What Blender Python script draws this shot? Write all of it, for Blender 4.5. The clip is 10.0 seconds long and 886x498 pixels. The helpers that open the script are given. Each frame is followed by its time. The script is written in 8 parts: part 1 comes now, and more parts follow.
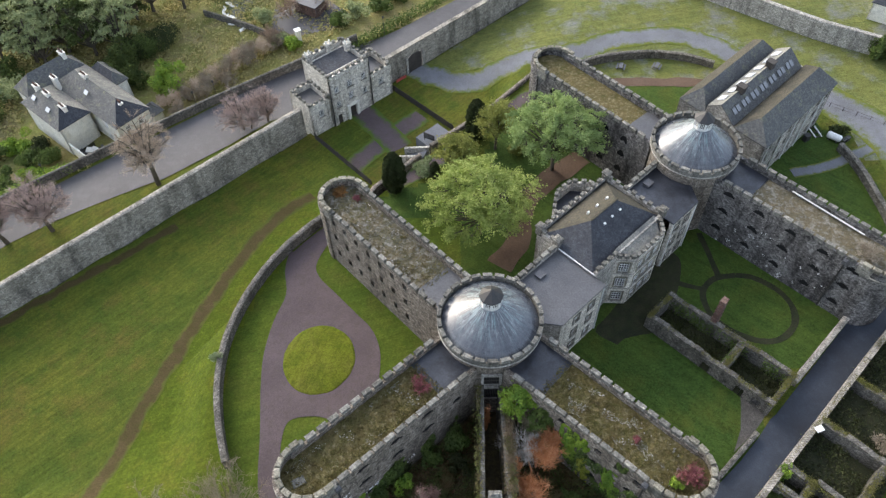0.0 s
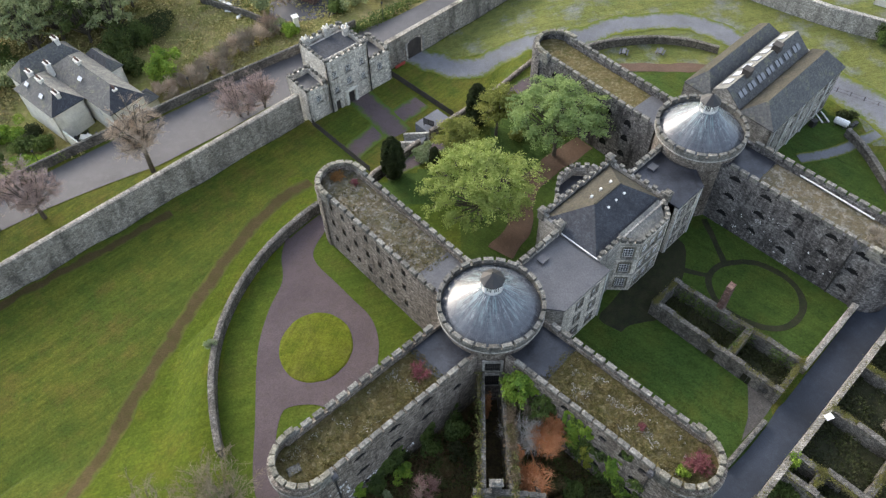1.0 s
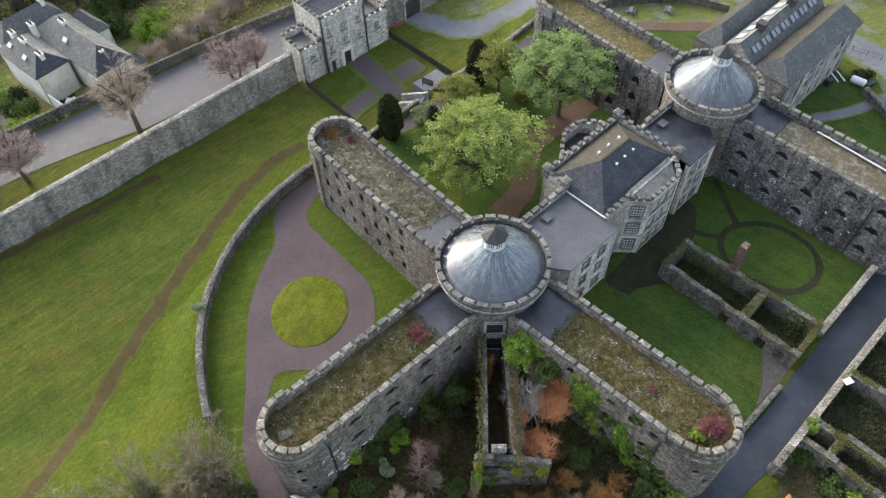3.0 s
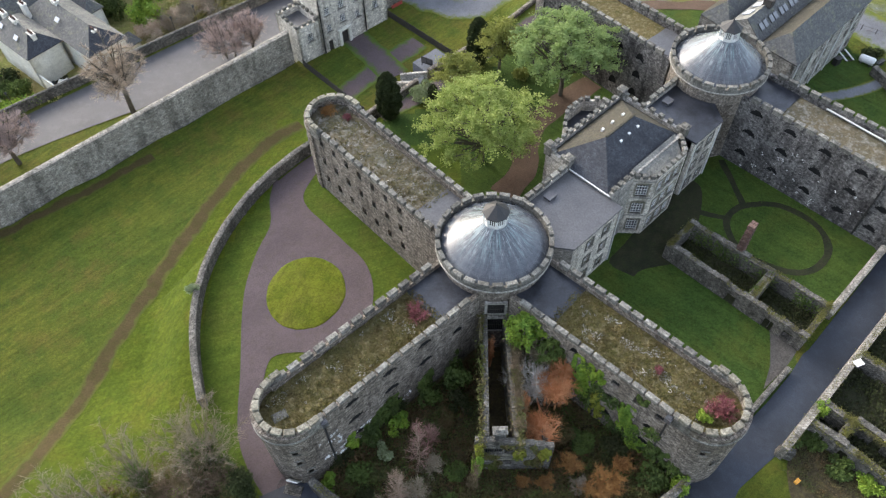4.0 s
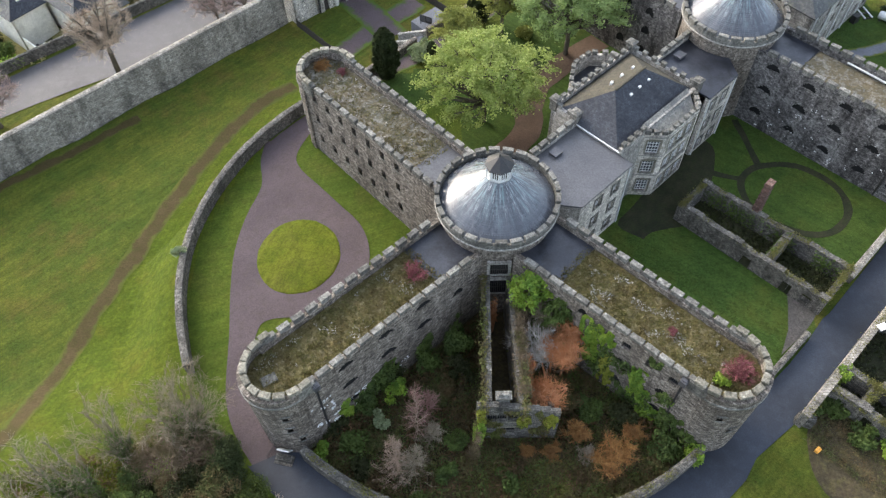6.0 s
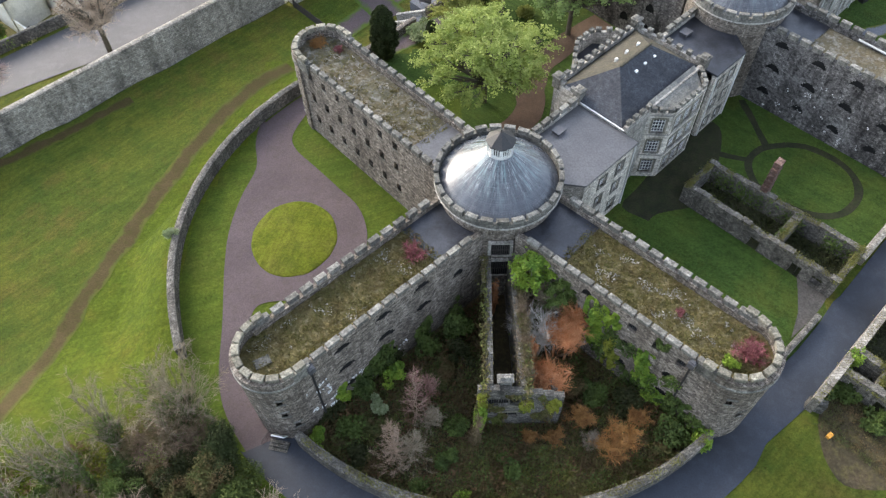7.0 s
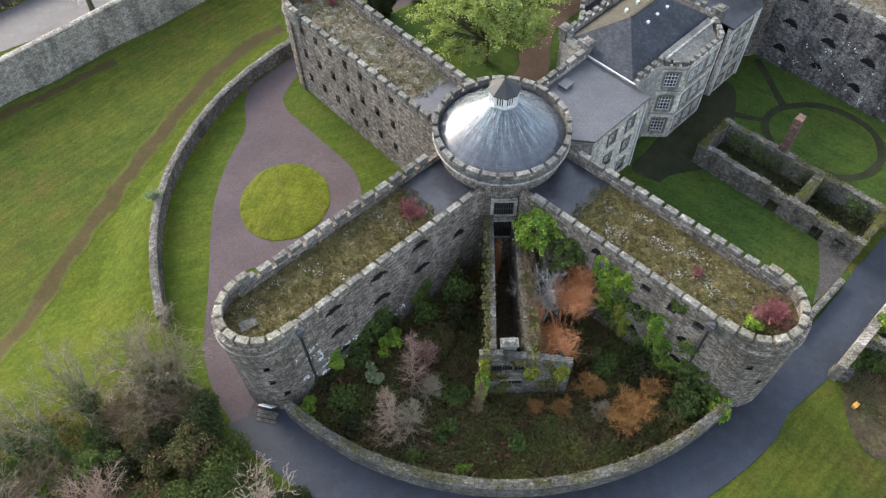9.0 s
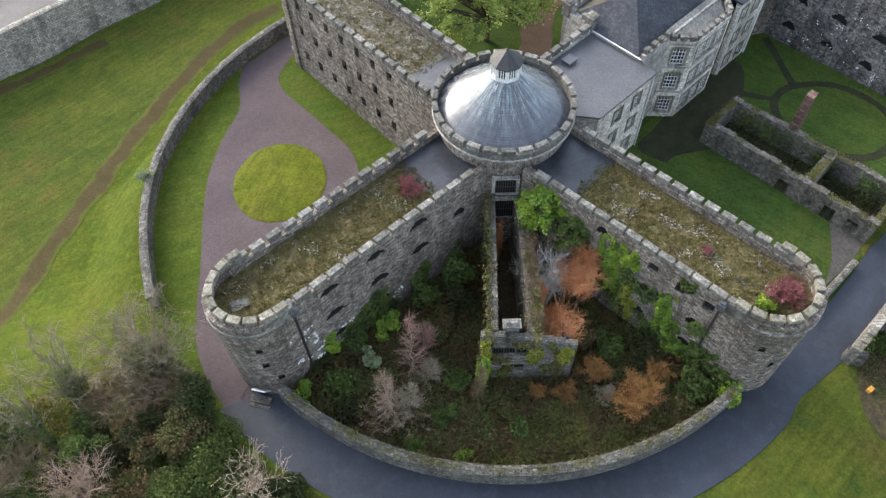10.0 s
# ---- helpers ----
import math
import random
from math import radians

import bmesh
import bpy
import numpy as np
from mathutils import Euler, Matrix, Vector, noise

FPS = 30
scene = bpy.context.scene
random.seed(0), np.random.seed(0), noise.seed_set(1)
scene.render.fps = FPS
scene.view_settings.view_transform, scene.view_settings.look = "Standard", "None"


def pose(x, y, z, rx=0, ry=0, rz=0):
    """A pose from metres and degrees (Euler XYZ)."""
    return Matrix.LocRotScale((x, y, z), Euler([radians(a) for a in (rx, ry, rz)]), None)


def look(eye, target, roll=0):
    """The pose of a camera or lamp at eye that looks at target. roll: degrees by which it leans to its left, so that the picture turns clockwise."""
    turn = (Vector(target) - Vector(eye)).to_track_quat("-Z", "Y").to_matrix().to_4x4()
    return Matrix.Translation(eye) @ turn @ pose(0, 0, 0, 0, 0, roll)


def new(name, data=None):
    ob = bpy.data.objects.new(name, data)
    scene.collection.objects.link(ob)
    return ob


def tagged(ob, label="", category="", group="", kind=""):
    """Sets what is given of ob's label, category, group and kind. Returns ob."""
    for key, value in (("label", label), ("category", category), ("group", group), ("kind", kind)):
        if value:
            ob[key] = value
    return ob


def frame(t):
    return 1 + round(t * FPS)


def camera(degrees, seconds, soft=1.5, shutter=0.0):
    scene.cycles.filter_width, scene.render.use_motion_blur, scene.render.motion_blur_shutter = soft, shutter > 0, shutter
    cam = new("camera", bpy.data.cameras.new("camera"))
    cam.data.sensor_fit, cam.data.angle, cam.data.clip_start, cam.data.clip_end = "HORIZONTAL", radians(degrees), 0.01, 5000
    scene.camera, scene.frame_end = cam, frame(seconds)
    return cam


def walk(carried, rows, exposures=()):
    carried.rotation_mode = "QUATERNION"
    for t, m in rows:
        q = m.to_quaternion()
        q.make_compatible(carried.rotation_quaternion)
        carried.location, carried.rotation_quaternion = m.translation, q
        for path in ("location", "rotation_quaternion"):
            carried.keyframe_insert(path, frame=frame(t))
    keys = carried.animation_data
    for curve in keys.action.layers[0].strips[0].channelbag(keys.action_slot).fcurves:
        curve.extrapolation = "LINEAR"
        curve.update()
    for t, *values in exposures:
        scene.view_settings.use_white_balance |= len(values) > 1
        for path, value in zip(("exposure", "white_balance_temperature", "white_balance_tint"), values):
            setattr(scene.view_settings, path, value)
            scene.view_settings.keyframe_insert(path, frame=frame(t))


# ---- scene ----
cam = camera(62.3, 10.0, soft=1.3)
METRES, EYE, TILT, LEAN, TURN = 30.0, 93.5, -62.6, 0.5, 0.0
ROWS = [
    (0.0, 0.0, 0.0, 0.0, 0.17, 10.69, 0.88),
    (0.5, -0.0001, 0.0466, -0.0242, 0.17, 10.71, 0.88),
    (1.0, -0.0013, 0.0926, -0.0491, 0.15, 10.59, 0.87),
    (1.5, -0.0025, 0.1383, -0.0725, 0.13, 10.32, 0.87),
    (2.0, -0.0028, 0.1843, -0.0951, 0.13, 10.07, 0.88),
    (2.5, -0.0033, 0.2289, -0.1177, 0.11, 9.8, 0.88),
    (4.0, -0.0037, 0.3624, -0.185, 0.1, 9.02, 0.9),
    (4.5, -0.0042, 0.4068, -0.2077, 0.1, 8.77, 0.89),
    (5.0, -0.0047, 0.4509, -0.2292, 0.09, 8.52, 0.9),
    (5.5, -0.0051, 0.4954, -0.2513, 0.09, 8.31, 0.91),
    (7.0, -0.0057, 0.6291, -0.3165, 0.07, 7.78, 0.94),
    (7.5, -0.0057, 0.6734, -0.3381, 0.07, 7.63, 0.95),
    (8.0, -0.0058, 0.7175, -0.3596, 0.07, 7.48, 0.95),
    (8.5, -0.0059, 0.7615, -0.3817, 0.06, 7.33, 0.96),
    (9.0, -0.0063, 0.8058, -0.404, 0.05, 7.18, 0.96),
    (9.5, -0.0067, 0.8472, -0.424, 0.04, 7.04, 0.96),
    (10.0, -0.0075, 0.8944, -0.4469, 0.02, 6.9, 0.97),
]
walk(cam, [(t, pose(0, 0, EYE, TILT, LEAN, TURN) @ pose(METRES * x, METRES * y, METRES * z, 90 + pitch, roll, yaw)) for t, x, y, z, yaw, pitch, roll in ROWS],
     exposures=[(0.0, 0.5), (5.0, 0.74), (10.0, 0.87)])

# ---- world, sun, exposure ----
world = bpy.data.worlds.new("sky")
scene.world = world
world.use_nodes = True
wn = world.node_tree
sky = wn.nodes.new("ShaderNodeTexSky")
sky.sky_type = "NISHITA"
sky.sun_disc = False
SUN_ELEVATION, SUN_AZIMUTH = 28.0, -42.0   # azimuth clockwise from +y
sky.sun_elevation, sky.sun_rotation = radians(SUN_ELEVATION), radians(SUN_AZIMUTH)
sky.air_density, sky.dust_density, sky.ozone_density = 1.0, 4.0, 2.0
back = wn.nodes["Background"]
back.inputs["Strength"].default_value = 0.14
cloud = wn.nodes.new("ShaderNodeHueSaturation")   # thin cloud greys the blue
cloud.inputs["Saturation"].default_value, cloud.inputs["Value"].default_value = 0.82, 2.45
wn.links.new(sky.outputs[0], cloud.inputs["Color"])
layer = wn.nodes.new("ShaderNodeMix")   # an even layer of high cloud over all the sky
layer.data_type = "RGBA"
layer.inputs[0].default_value, layer.inputs[7].default_value = 0.38, (6.3, 6.9, 7.9, 1)
wn.links.new(cloud.outputs[0], layer.inputs[6])
wn.links.new(layer.outputs[2], back.inputs["Color"])
sun = new("sun", bpy.data.lights.new("sun", "SUN"))
sun.data.energy, sun.data.angle, sun.data.color = 1.7, radians(24), (1.0, 0.95, 0.89)
az, el = radians(SUN_AZIMUTH), radians(SUN_ELEVATION)
sun.matrix_world = look((0, 0, 120), (-math.sin(az) * math.cos(el), -math.cos(az) * math.cos(el), 120 - math.sin(el)))

# ---- materials ----


def material(name):
    m = bpy.data.materials.new(name)
    m.use_nodes = True
    return m, m.node_tree, m.node_tree.nodes["Principled BSDF"]


def node(nt, kind, **values):
    n = nt.nodes.new("ShaderNode" + kind)
    for k, v in values.items():
        n.inputs[k].default_value = v
    return n


def place_vec(nt, stretch=(1, 1, 1)):
    """World position, stretched."""
    g = nt.nodes.new("ShaderNodeNewGeometry")
    m = node(nt, "Mapping", Scale=stretch)
    nt.links.new(g.outputs["Position"], m.inputs["Vector"])
    return m.outputs[0]


def noise_of(nt, vec, scale, detail=4.0, rough=0.6, low=0.35, high=0.65):
    n = node(nt, "TexNoise", Scale=scale, Detail=detail, Roughness=rough)
    nt.links.new(vec, n.inputs["Vector"])
    r = node(nt, "MapRange")
    r.inputs["From Min"].default_value, r.inputs["From Max"].default_value = low, high
    nt.links.new(n.outputs[0], r.inputs["Value"])
    return r.outputs[0]


def blend(nt, fac, a, b, mode="MIX"):
    m = nt.nodes.new("ShaderNodeMix")
    m.data_type, m.blend_type = "RGBA", mode
    for value, socket in ((fac, m.inputs[0]), (a, m.inputs[6]), (b, m.inputs[7])):
        if isinstance(value, (int, float)):
            socket.default_value = value
        elif isinstance(value, tuple):
            socket.default_value = (*value, 1)
        else:
            nt.links.new(value, socket)
    return m.outputs[2]


def scaled(nt, fac, k):
    m = node(nt, "Math")
    m.operation = "MULTIPLY"
    m.inputs[1].default_value = k
    nt.links.new(fac, m.inputs[0])
    return m.outputs[0]


def relief(nt, bsdf, height, strength, distance):
    b = node(nt, "Bump", Strength=strength, Distance=distance)
    nt.links.new(height, b.inputs["Height"])
    nt.links.new(b.outputs[0], bsdf.inputs["Normal"])


def surface(name, a, b, c, s1=0.3, s2=2.0, rough=0.85, bump=0.5, dist=0.05, amount=0.7, grain=8.0, metal=0.0):
    """Three colours mixed at two scales with a fine relief."""
    m, nt, bsdf = material(name)
    v = place_vec(nt)
    col = blend(nt, noise_of(nt, v, s1), a, b)
    col = blend(nt, scaled(nt, noise_of(nt, v, s2, 6, 0.7, 0.48, 0.7), amount), col, c)
    fine = noise_of(nt, v, grain, 3, 0.7, 0.2, 0.8)
    shade = node(nt, "MapRange")
    shade.inputs["To Min"].default_value, shade.inputs["To Max"].default_value = 0.55, 1.38
    nt.links.new(fine, shade.inputs["Value"])
    col = blend(nt, 1.0, col, shade.outputs[0], "MULTIPLY")
    nt.links.new(col, bsdf.inputs["Base Color"])
    bsdf.inputs["Roughness"].default_value, bsdf.inputs["Metallic"].default_value = rough, metal
    bsdf.inputs["Specular IOR Level"].default_value = 0.12 if rough >= 0.85 else 0.5
    relief(nt, bsdf, fine, bump, dist)
    return m


def masonry(name, a, b, joint, stain, pale, width=0.55, row=0.27, mortar=0.022, rough=0.9, stain_amount=0.75, pale_amount=0.6,
            wobble=0.09, bump=0.7, dist=0.05, island=False, patch=0.42, pale_scale=1.1, streak=0.6):
    """Coursed rubble in real sizes, with streaks of damp and pale lichen."""
    m, nt, bsdf = material(name)
    v = place_vec(nt)
    uv = nt.nodes.new("ShaderNodeUVMap")
    n = node(nt, "TexNoise", Scale=1.3, Detail=3.0)
    nt.links.new(v, n.inputs["Vector"])
    off = node(nt, "VectorMath")
    off.operation = "SCALE"
    off.inputs["Scale"].default_value = wobble
    nt.links.new(n.outputs[1], off.inputs[0])
    add = node(nt, "VectorMath")
    nt.links.new(uv.outputs[0], add.inputs[0])
    nt.links.new(off.outputs[0], add.inputs[1])
    br = node(nt, "TexBrick", Scale=1.0)
    br.inputs["Color1"].default_value, br.inputs["Color2"].default_value = (*a, 1), (*b, 1)
    br.inputs["Mortar"].default_value = (*joint, 1)
    br.inputs["Mortar Size"].default_value, br.inputs["Mortar Smooth"].default_value = mortar, 0.4
    br.inputs["Brick Width"].default_value, br.inputs["Row Height"].default_value = width, row
    nt.links.new(add.outputs[0], br.inputs["Vector"])
    col = br.outputs[0]
    down = place_vec(nt, (1, 1, 0.35))
    col = blend(nt, scaled(nt, noise_of(nt, down, 0.35, 6, 0.65, 0.45, 0.68), stain_amount), col, stain)
    col = blend(nt, scaled(nt, noise_of(nt, v, pale_scale, 8, 0.75, 0.54, 0.68), pale_amount), col, pale)
    col = blend(nt, scaled(nt, noise_of(nt, place_vec(nt, (1, 1, 0.1)), 1.5, 5, 0.7, 0.52, 0.68), streak), col, stain)
    col = blend(nt, scaled(nt, noise_of(nt, v, 3.4, 4, 0.8, 0.6, 0.7), pale_amount), col, pale)
    fine = noise_of(nt, v, 6, 4, 0.75, 0.2, 0.8)
    shade = node(nt, "MapRange")
    shade.inputs["To Min"].default_value, shade.inputs["To Max"].default_value = 0.4, 1.55
    nt.links.new(fine, shade.inputs["Value"])
    col = blend(nt, 1.0, col, shade.outputs[0], "MULTIPLY")
    mid = node(nt, "MapRange")
    mid.inputs["To Min"].default_value, mid.inputs["To Max"].default_value = 1 - patch, 1 + patch * 1.1
    nt.links.new(noise_of(nt, v, 2.7, 4, 0.7, 0.32, 0.68), mid.inputs["Value"])
    col = blend(nt, 1.0, col, mid.outputs[0], "MULTIPLY")
    if island:
        oi = nt.nodes.new("ShaderNodeObjectInfo")
        r = node(nt, "MapRange")
        r.inputs["To Min"].default_value, r.inputs["To Max"].default_value = 0.72, 1.25
        nt.links.new(oi.outputs["Random"], r.inputs["Value"])
        col = blend(nt, 1.0, col, r.outputs[0], "MULTIPLY")
    nt.links.new(col, bsdf.inputs["Base Color"])
    bsdf.inputs["Roughness"].default_value = rough
    bsdf.inputs["Specular IOR Level"].default_value = 0.15 if rough >= 0.75 else 0.5
    high = node(nt, "Math")
    high.operation = "MULTIPLY_ADD"
    inv = node(nt, "Math")
    inv.operation = "SUBTRACT"
    inv.inputs[0].default_value = 1.0
    nt.links.new(br.outputs["Fac"], inv.inputs[1])
    nt.links.new(inv.outputs[0], high.inputs[0])
    high.inputs[1].default_value = 0.8
    nt.links.new(fine, high.inputs[2])
    relief(nt, bsdf, high.outputs[0], bump, dist)
    return m


def leaves(name, a, b, c, rough=0.6, through_light=0.25):
    """Foliage or twigs whose pieces differ one by one."""
    m, nt, bsdf = material(name)
    g = nt.nodes.new("ShaderNodeNewGeometry")
    v = place_vec(nt)
    col = blend(nt, g.outputs["Random Per Island"], a, b)
    col = blend(nt, scaled(nt, noise_of(nt, v, 0.5, 3, 0.6, 0.42, 0.66), 0.85), col, c)
    nt.links.new(col, bsdf.inputs["Base Color"])
    bsdf.inputs["Roughness"].default_value = rough
    bsdf.inputs["Specular IOR Level"].default_value = 0.1
    if through_light:
        t = node(nt, "BsdfTranslucent")
        nt.links.new(col, t.inputs["Color"])
        mix = node(nt, "MixShader", Fac=through_light)
        nt.links.new(bsdf.outputs[0], mix.inputs[1])
        nt.links.new(t.outputs[0], mix.inputs[2])
        nt.links.new(mix.outputs[0], nt.nodes["Material Output"].inputs["Surface"])
    return m


def grass(name, a, b, c, dry, stripe=0.0, turn=0.0):
    """Mown lawn: wide patches, thin dry spots and, where mown in rows, faint rows."""
    m, nt, bsdf = material(name)
    v = place_vec(nt)
    col = blend(nt, noise_of(nt, v, 0.07, 5, 0.6, 0.36, 0.64), a, b)
    col = blend(nt, noise_of(nt, v, 0.35, 5, 0.7, 0.45, 0.72), col, c)
    col = blend(nt, scaled(nt, noise_of(nt, v, 0.13, 7, 0.7, 0.5, 0.7), 0.85), col, dry)
    if stripe:
        mp = node(nt, "Mapping")
        mp.inputs["Rotation"].default_value = (0, 0, radians(turn))
        nt.links.new(v, mp.inputs["Vector"])
        w = node(nt, "TexWave", Scale=0.33, Distortion=2.5, Detail=2.0)
        w.inputs["Detail Scale"].default_value = 0.4
        nt.links.new(mp.outputs[0], w.inputs["Vector"])
        r = node(nt, "MapRange")
        r.inputs["To Min"].default_value, r.inputs["To Max"].default_value = 1 - stripe, 1 + stripe
        nt.links.new(w.outputs["Fac"], r.inputs["Value"])
        col = blend(nt, 1.0, col, r.outputs[0], "MULTIPLY")
    fine = noise_of(nt, v, 3.2, 7, 0.85, 0.28, 0.72)
    r = node(nt, "MapRange")
    r.inputs["To Min"].default_value, r.inputs["To Max"].default_value = 0.42, 1.6
    nt.links.new(fine, r.inputs["Value"])
    col = blend(nt, 1.0, col, r.outputs[0], "MULTIPLY")
    rows = node(nt, "Mapping")
    rows.inputs["Rotation"].default_value, rows.inputs["Scale"].default_value = (0, 0, radians(-turn)), (0.09, 1.0, 1.0)
    turned = node(nt, "Mapping")
    turned.inputs["Rotation"].default_value = (0, 0, radians(-turn))
    nt.links.new(v, turned.inputs["Vector"])
    rows.inputs["Rotation"].default_value = (0, 0, 0)
    nt.links.new(turned.outputs[0], rows.inputs["Vector"])
    combed = node(nt, "MapRange")
    combed.inputs["To Min"].default_value, combed.inputs["To Max"].default_value = 0.84, 1.15
    nt.links.new(noise_of(nt, rows.outputs[0], 1.6, 5, 0.7, 0.33, 0.67), combed.inputs["Value"])
    col = blend(nt, 1.0, col, combed.outputs[0], "MULTIPLY")
    mid = node(nt, "MapRange")
    mid.inputs["To Min"].default_value, mid.inputs["To Max"].default_value = 0.8, 1.18
    nt.links.new(noise_of(nt, v, 0.9, 6, 0.75, 0.3, 0.7), mid.inputs["Value"])
    col = blend(nt, 1.0, col, mid.outputs[0], "MULTIPLY")
    nt.links.new(col, bsdf.inputs["Base Color"])
    bsdf.inputs["Roughness"].default_value = 0.9
    bsdf.inputs["Specular IOR Level"].default_value = 0.08
    bsdf.inputs["Sheen Weight"].default_value, bsdf.inputs["Sheen Roughness"].default_value = 0.03, 0.4
    bsdf.inputs["Sheen Tint"].default_value = (0.75, 0.85, 0.6, 1)
    relief(nt, bsdf, fine, 0.8, 0.1)
    return m


LIME = masonry("limestone_rubble", (0.131, 0.112, 0.094), (0.33, 0.288, 0.242), (0.06, 0.051, 0.042), (0.072, 0.06, 0.048), (0.44, 0.395, 0.335), wobble=0.2, patch=0.5)
PALE = masonry("pale_limestone", (0.31, 0.292, 0.258), (0.5, 0.473, 0.425), (0.18, 0.171, 0.153), (0.117, 0.1125, 0.1035), (0.504, 0.486, 0.45), 0.8, 0.36,
               stain_amount=0.6, pale_amount=0.5)
ROUGH = masonry("dark_patched_rubble", (0.11, 0.104, 0.1), (0.24, 0.228, 0.215), (0.07, 0.066, 0.063), (0.024, 0.022, 0.022), (0.36, 0.35, 0.335), 0.45, 0.24,
                wobble=0.35, stain_amount=0.95, pale_amount=0.5, pale_scale=0.4, streak=0.6, patch=0.65)
DARK = masonry("dark_ruined_rubble", (0.105, 0.098, 0.086), (0.21, 0.195, 0.168), (0.0612, 0.058, 0.05035), (0.0408, 0.039, 0.0342), (0.3672, 0.355, 0.323), 0.45, 0.24,
               wobble=0.2, pale_amount=0.5)
GATE_STONE = masonry("gatehouse_limestone", (0.5, 0.468, 0.41), (0.78, 0.74, 0.66), (0.34, 0.31, 0.26), (0.1843, 0.1683, 0.1331), (0.6451, 0.6023, 0.493), 0.7, 0.34,
                     stain_amount=0.5, pale_amount=0.4)
BAY_STONE = masonry("whitened_ashlar", (0.54, 0.495, 0.42), (0.78, 0.735, 0.65), (0.32, 0.29, 0.24), (0.15, 0.135, 0.11), (0.82, 0.78, 0.68), 0.7, 0.34,
                    stain_amount=0.6, pale_amount=0.6)
COPE = masonry("coping_stone", (0.15, 0.146, 0.13), (0.25, 0.238, 0.205), (0.09, 0.086, 0.076), (0.065, 0.063, 0.057), (0.36, 0.35, 0.31), 1.4, 0.6,
               mortar=0.01, island=True, stain_amount=0.6)
COPE_WARM = masonry("lichened_coping_stone", (0.208, 0.196, 0.156), (0.288, 0.268, 0.208), (0.128, 0.12, 0.096), (0.088, 0.0824, 0.064), (0.352, 0.336, 0.288), 1.6, 0.8,
                    mortar=0.008, island=True, stain_amount=0.5)
BRICK = masonry("old_red_brick", (0.13, 0.075, 0.06), (0.2, 0.11, 0.085), (0.16, 0.14, 0.12), (0.07, 0.05, 0.045), (0.3, 0.24, 0.2), 0.23, 0.075, 0.01)
BOUNDARY = masonry("boundary_wall_rubble", (0.26, 0.236, 0.198), (0.44, 0.405, 0.345), (0.14, 0.127, 0.107), (0.04618, 0.04226, 0.03537), (0.4311, 0.4125, 0.3632), 0.6, 0.3, wobble=0.2,
                   stain_amount=0.8, pale_amount=0.35, streak=0.3, pale_scale=0.8, patch=0.35)
SLATE = masonry("slate", (0.04675, 0.051, 0.0595), (0.07225, 0.0765, 0.0867), (0.02125, 0.02295, 0.0255), (0.034, 0.03655, 0.0425), (0.102, 0.102, 0.09775), 0.32, 0.24, 0.008,
                rough=0.75, wobble=0.0, bump=0.35, dist=0.02, pale_amount=0.3, patch=0.15)
OLD_SLATE = masonry("weathered_slate", (0.16, 0.155, 0.135), (0.26, 0.25, 0.21), (0.07, 0.07, 0.065), (0.075, 0.078, 0.08), (0.22, 0.215, 0.16), 0.32, 0.24, 0.008,
                    rough=0.7, wobble=0.0, bump=0.3, dist=0.02, patch=0.2)
MOSSY_SLATE = masonry("mossy_tan_slate", (0.062, 0.05704, 0.04365), (0.0868, 0.07936, 0.06002), (0.03968, 0.0372, 0.03001), (0.04216, 0.03968, 0.03274), (0.0992, 0.08928, 0.04365), 0.32, 0.24, 0.006,
                      rough=0.85, wobble=0.0, bump=0.3, dist=0.02, patch=0.2)
VILLA_SLATE = masonry("lichened_slate", (0.06, 0.064, 0.066), (0.115, 0.116, 0.11), (0.05, 0.05, 0.048), (0.06, 0.062, 0.066), (0.2, 0.2, 0.11), 0.32, 0.24, 0.008,
                      rough=0.7, wobble=0.0, bump=0.3, dist=0.02, patch=0.3, pale_scale=0.5)
LEAD = surface("grey_roof_felt", (0.075, 0.075, 0.08), (0.1, 0.1, 0.106), (0.055, 0.055, 0.06), 0.2, 0.7, 0.3, 0.12, 0.015, 0.6, 5.0)
WET_LEAD = surface("dark_wet_lead", (0.022, 0.025, 0.033), (0.045, 0.049, 0.06), (0.008, 0.009, 0.012), 0.4, 0.45, 0.32, 0.1, 0.015, 0.95, 5.0)
WHITE = surface("white_paint", (0.72, 0.72, 0.7), (0.8, 0.8, 0.78), (0.5, 0.49, 0.45), 0.8, 3.0, 0.5, 0.1, 0.01, 0.4)
RENDER = surface("cream_render", (0.7, 0.68, 0.6), (0.8, 0.78, 0.71), (0.42, 0.4, 0.35), 0.3, 1.0, 0.85, 0.2, 0.02, 0.5)
IRON = surface("black_iron", (0.02, 0.02, 0.021), (0.03, 0.03, 0.03), (0.05, 0.035, 0.025), 1.0, 4.0, 0.5, 0.2, 0.01, 0.4)
# Near-black that puts the shade of unlit interiors into the colour.
INTERIOR_SHADE = surface("painted_interior_shade", (0.012, 0.012, 0.012), (0.02, 0.02, 0.02), (0.008, 0.008, 0.008), 1.0, 4.0, 0.9, 0.2, 0.01)
OAK = surface("dark_timber", (0.035, 0.03, 0.026), (0.06, 0.052, 0.045), (0.09, 0.085, 0.08), 0.6, 5.0, 0.8, 0.5, 0.02, 0.5)
MOSS = surface("roof_moss_and_gravel", (0.07949, 0.07354, 0.02531), (0.1363, 0.1081, 0.04867), (0.2498, 0.2163, 0.1363), 0.45, 1.6, 0.95, 1.0, 0.12, 0.75, 4.0)
MOSS_GREY = surface("roof_gravel_and_dead_moss", (0.088, 0.083, 0.055), (0.13, 0.108, 0.068), (0.27, 0.262, 0.245), 0.25, 1.2, 0.95, 1.0, 0.1, 0.8, 4.0)
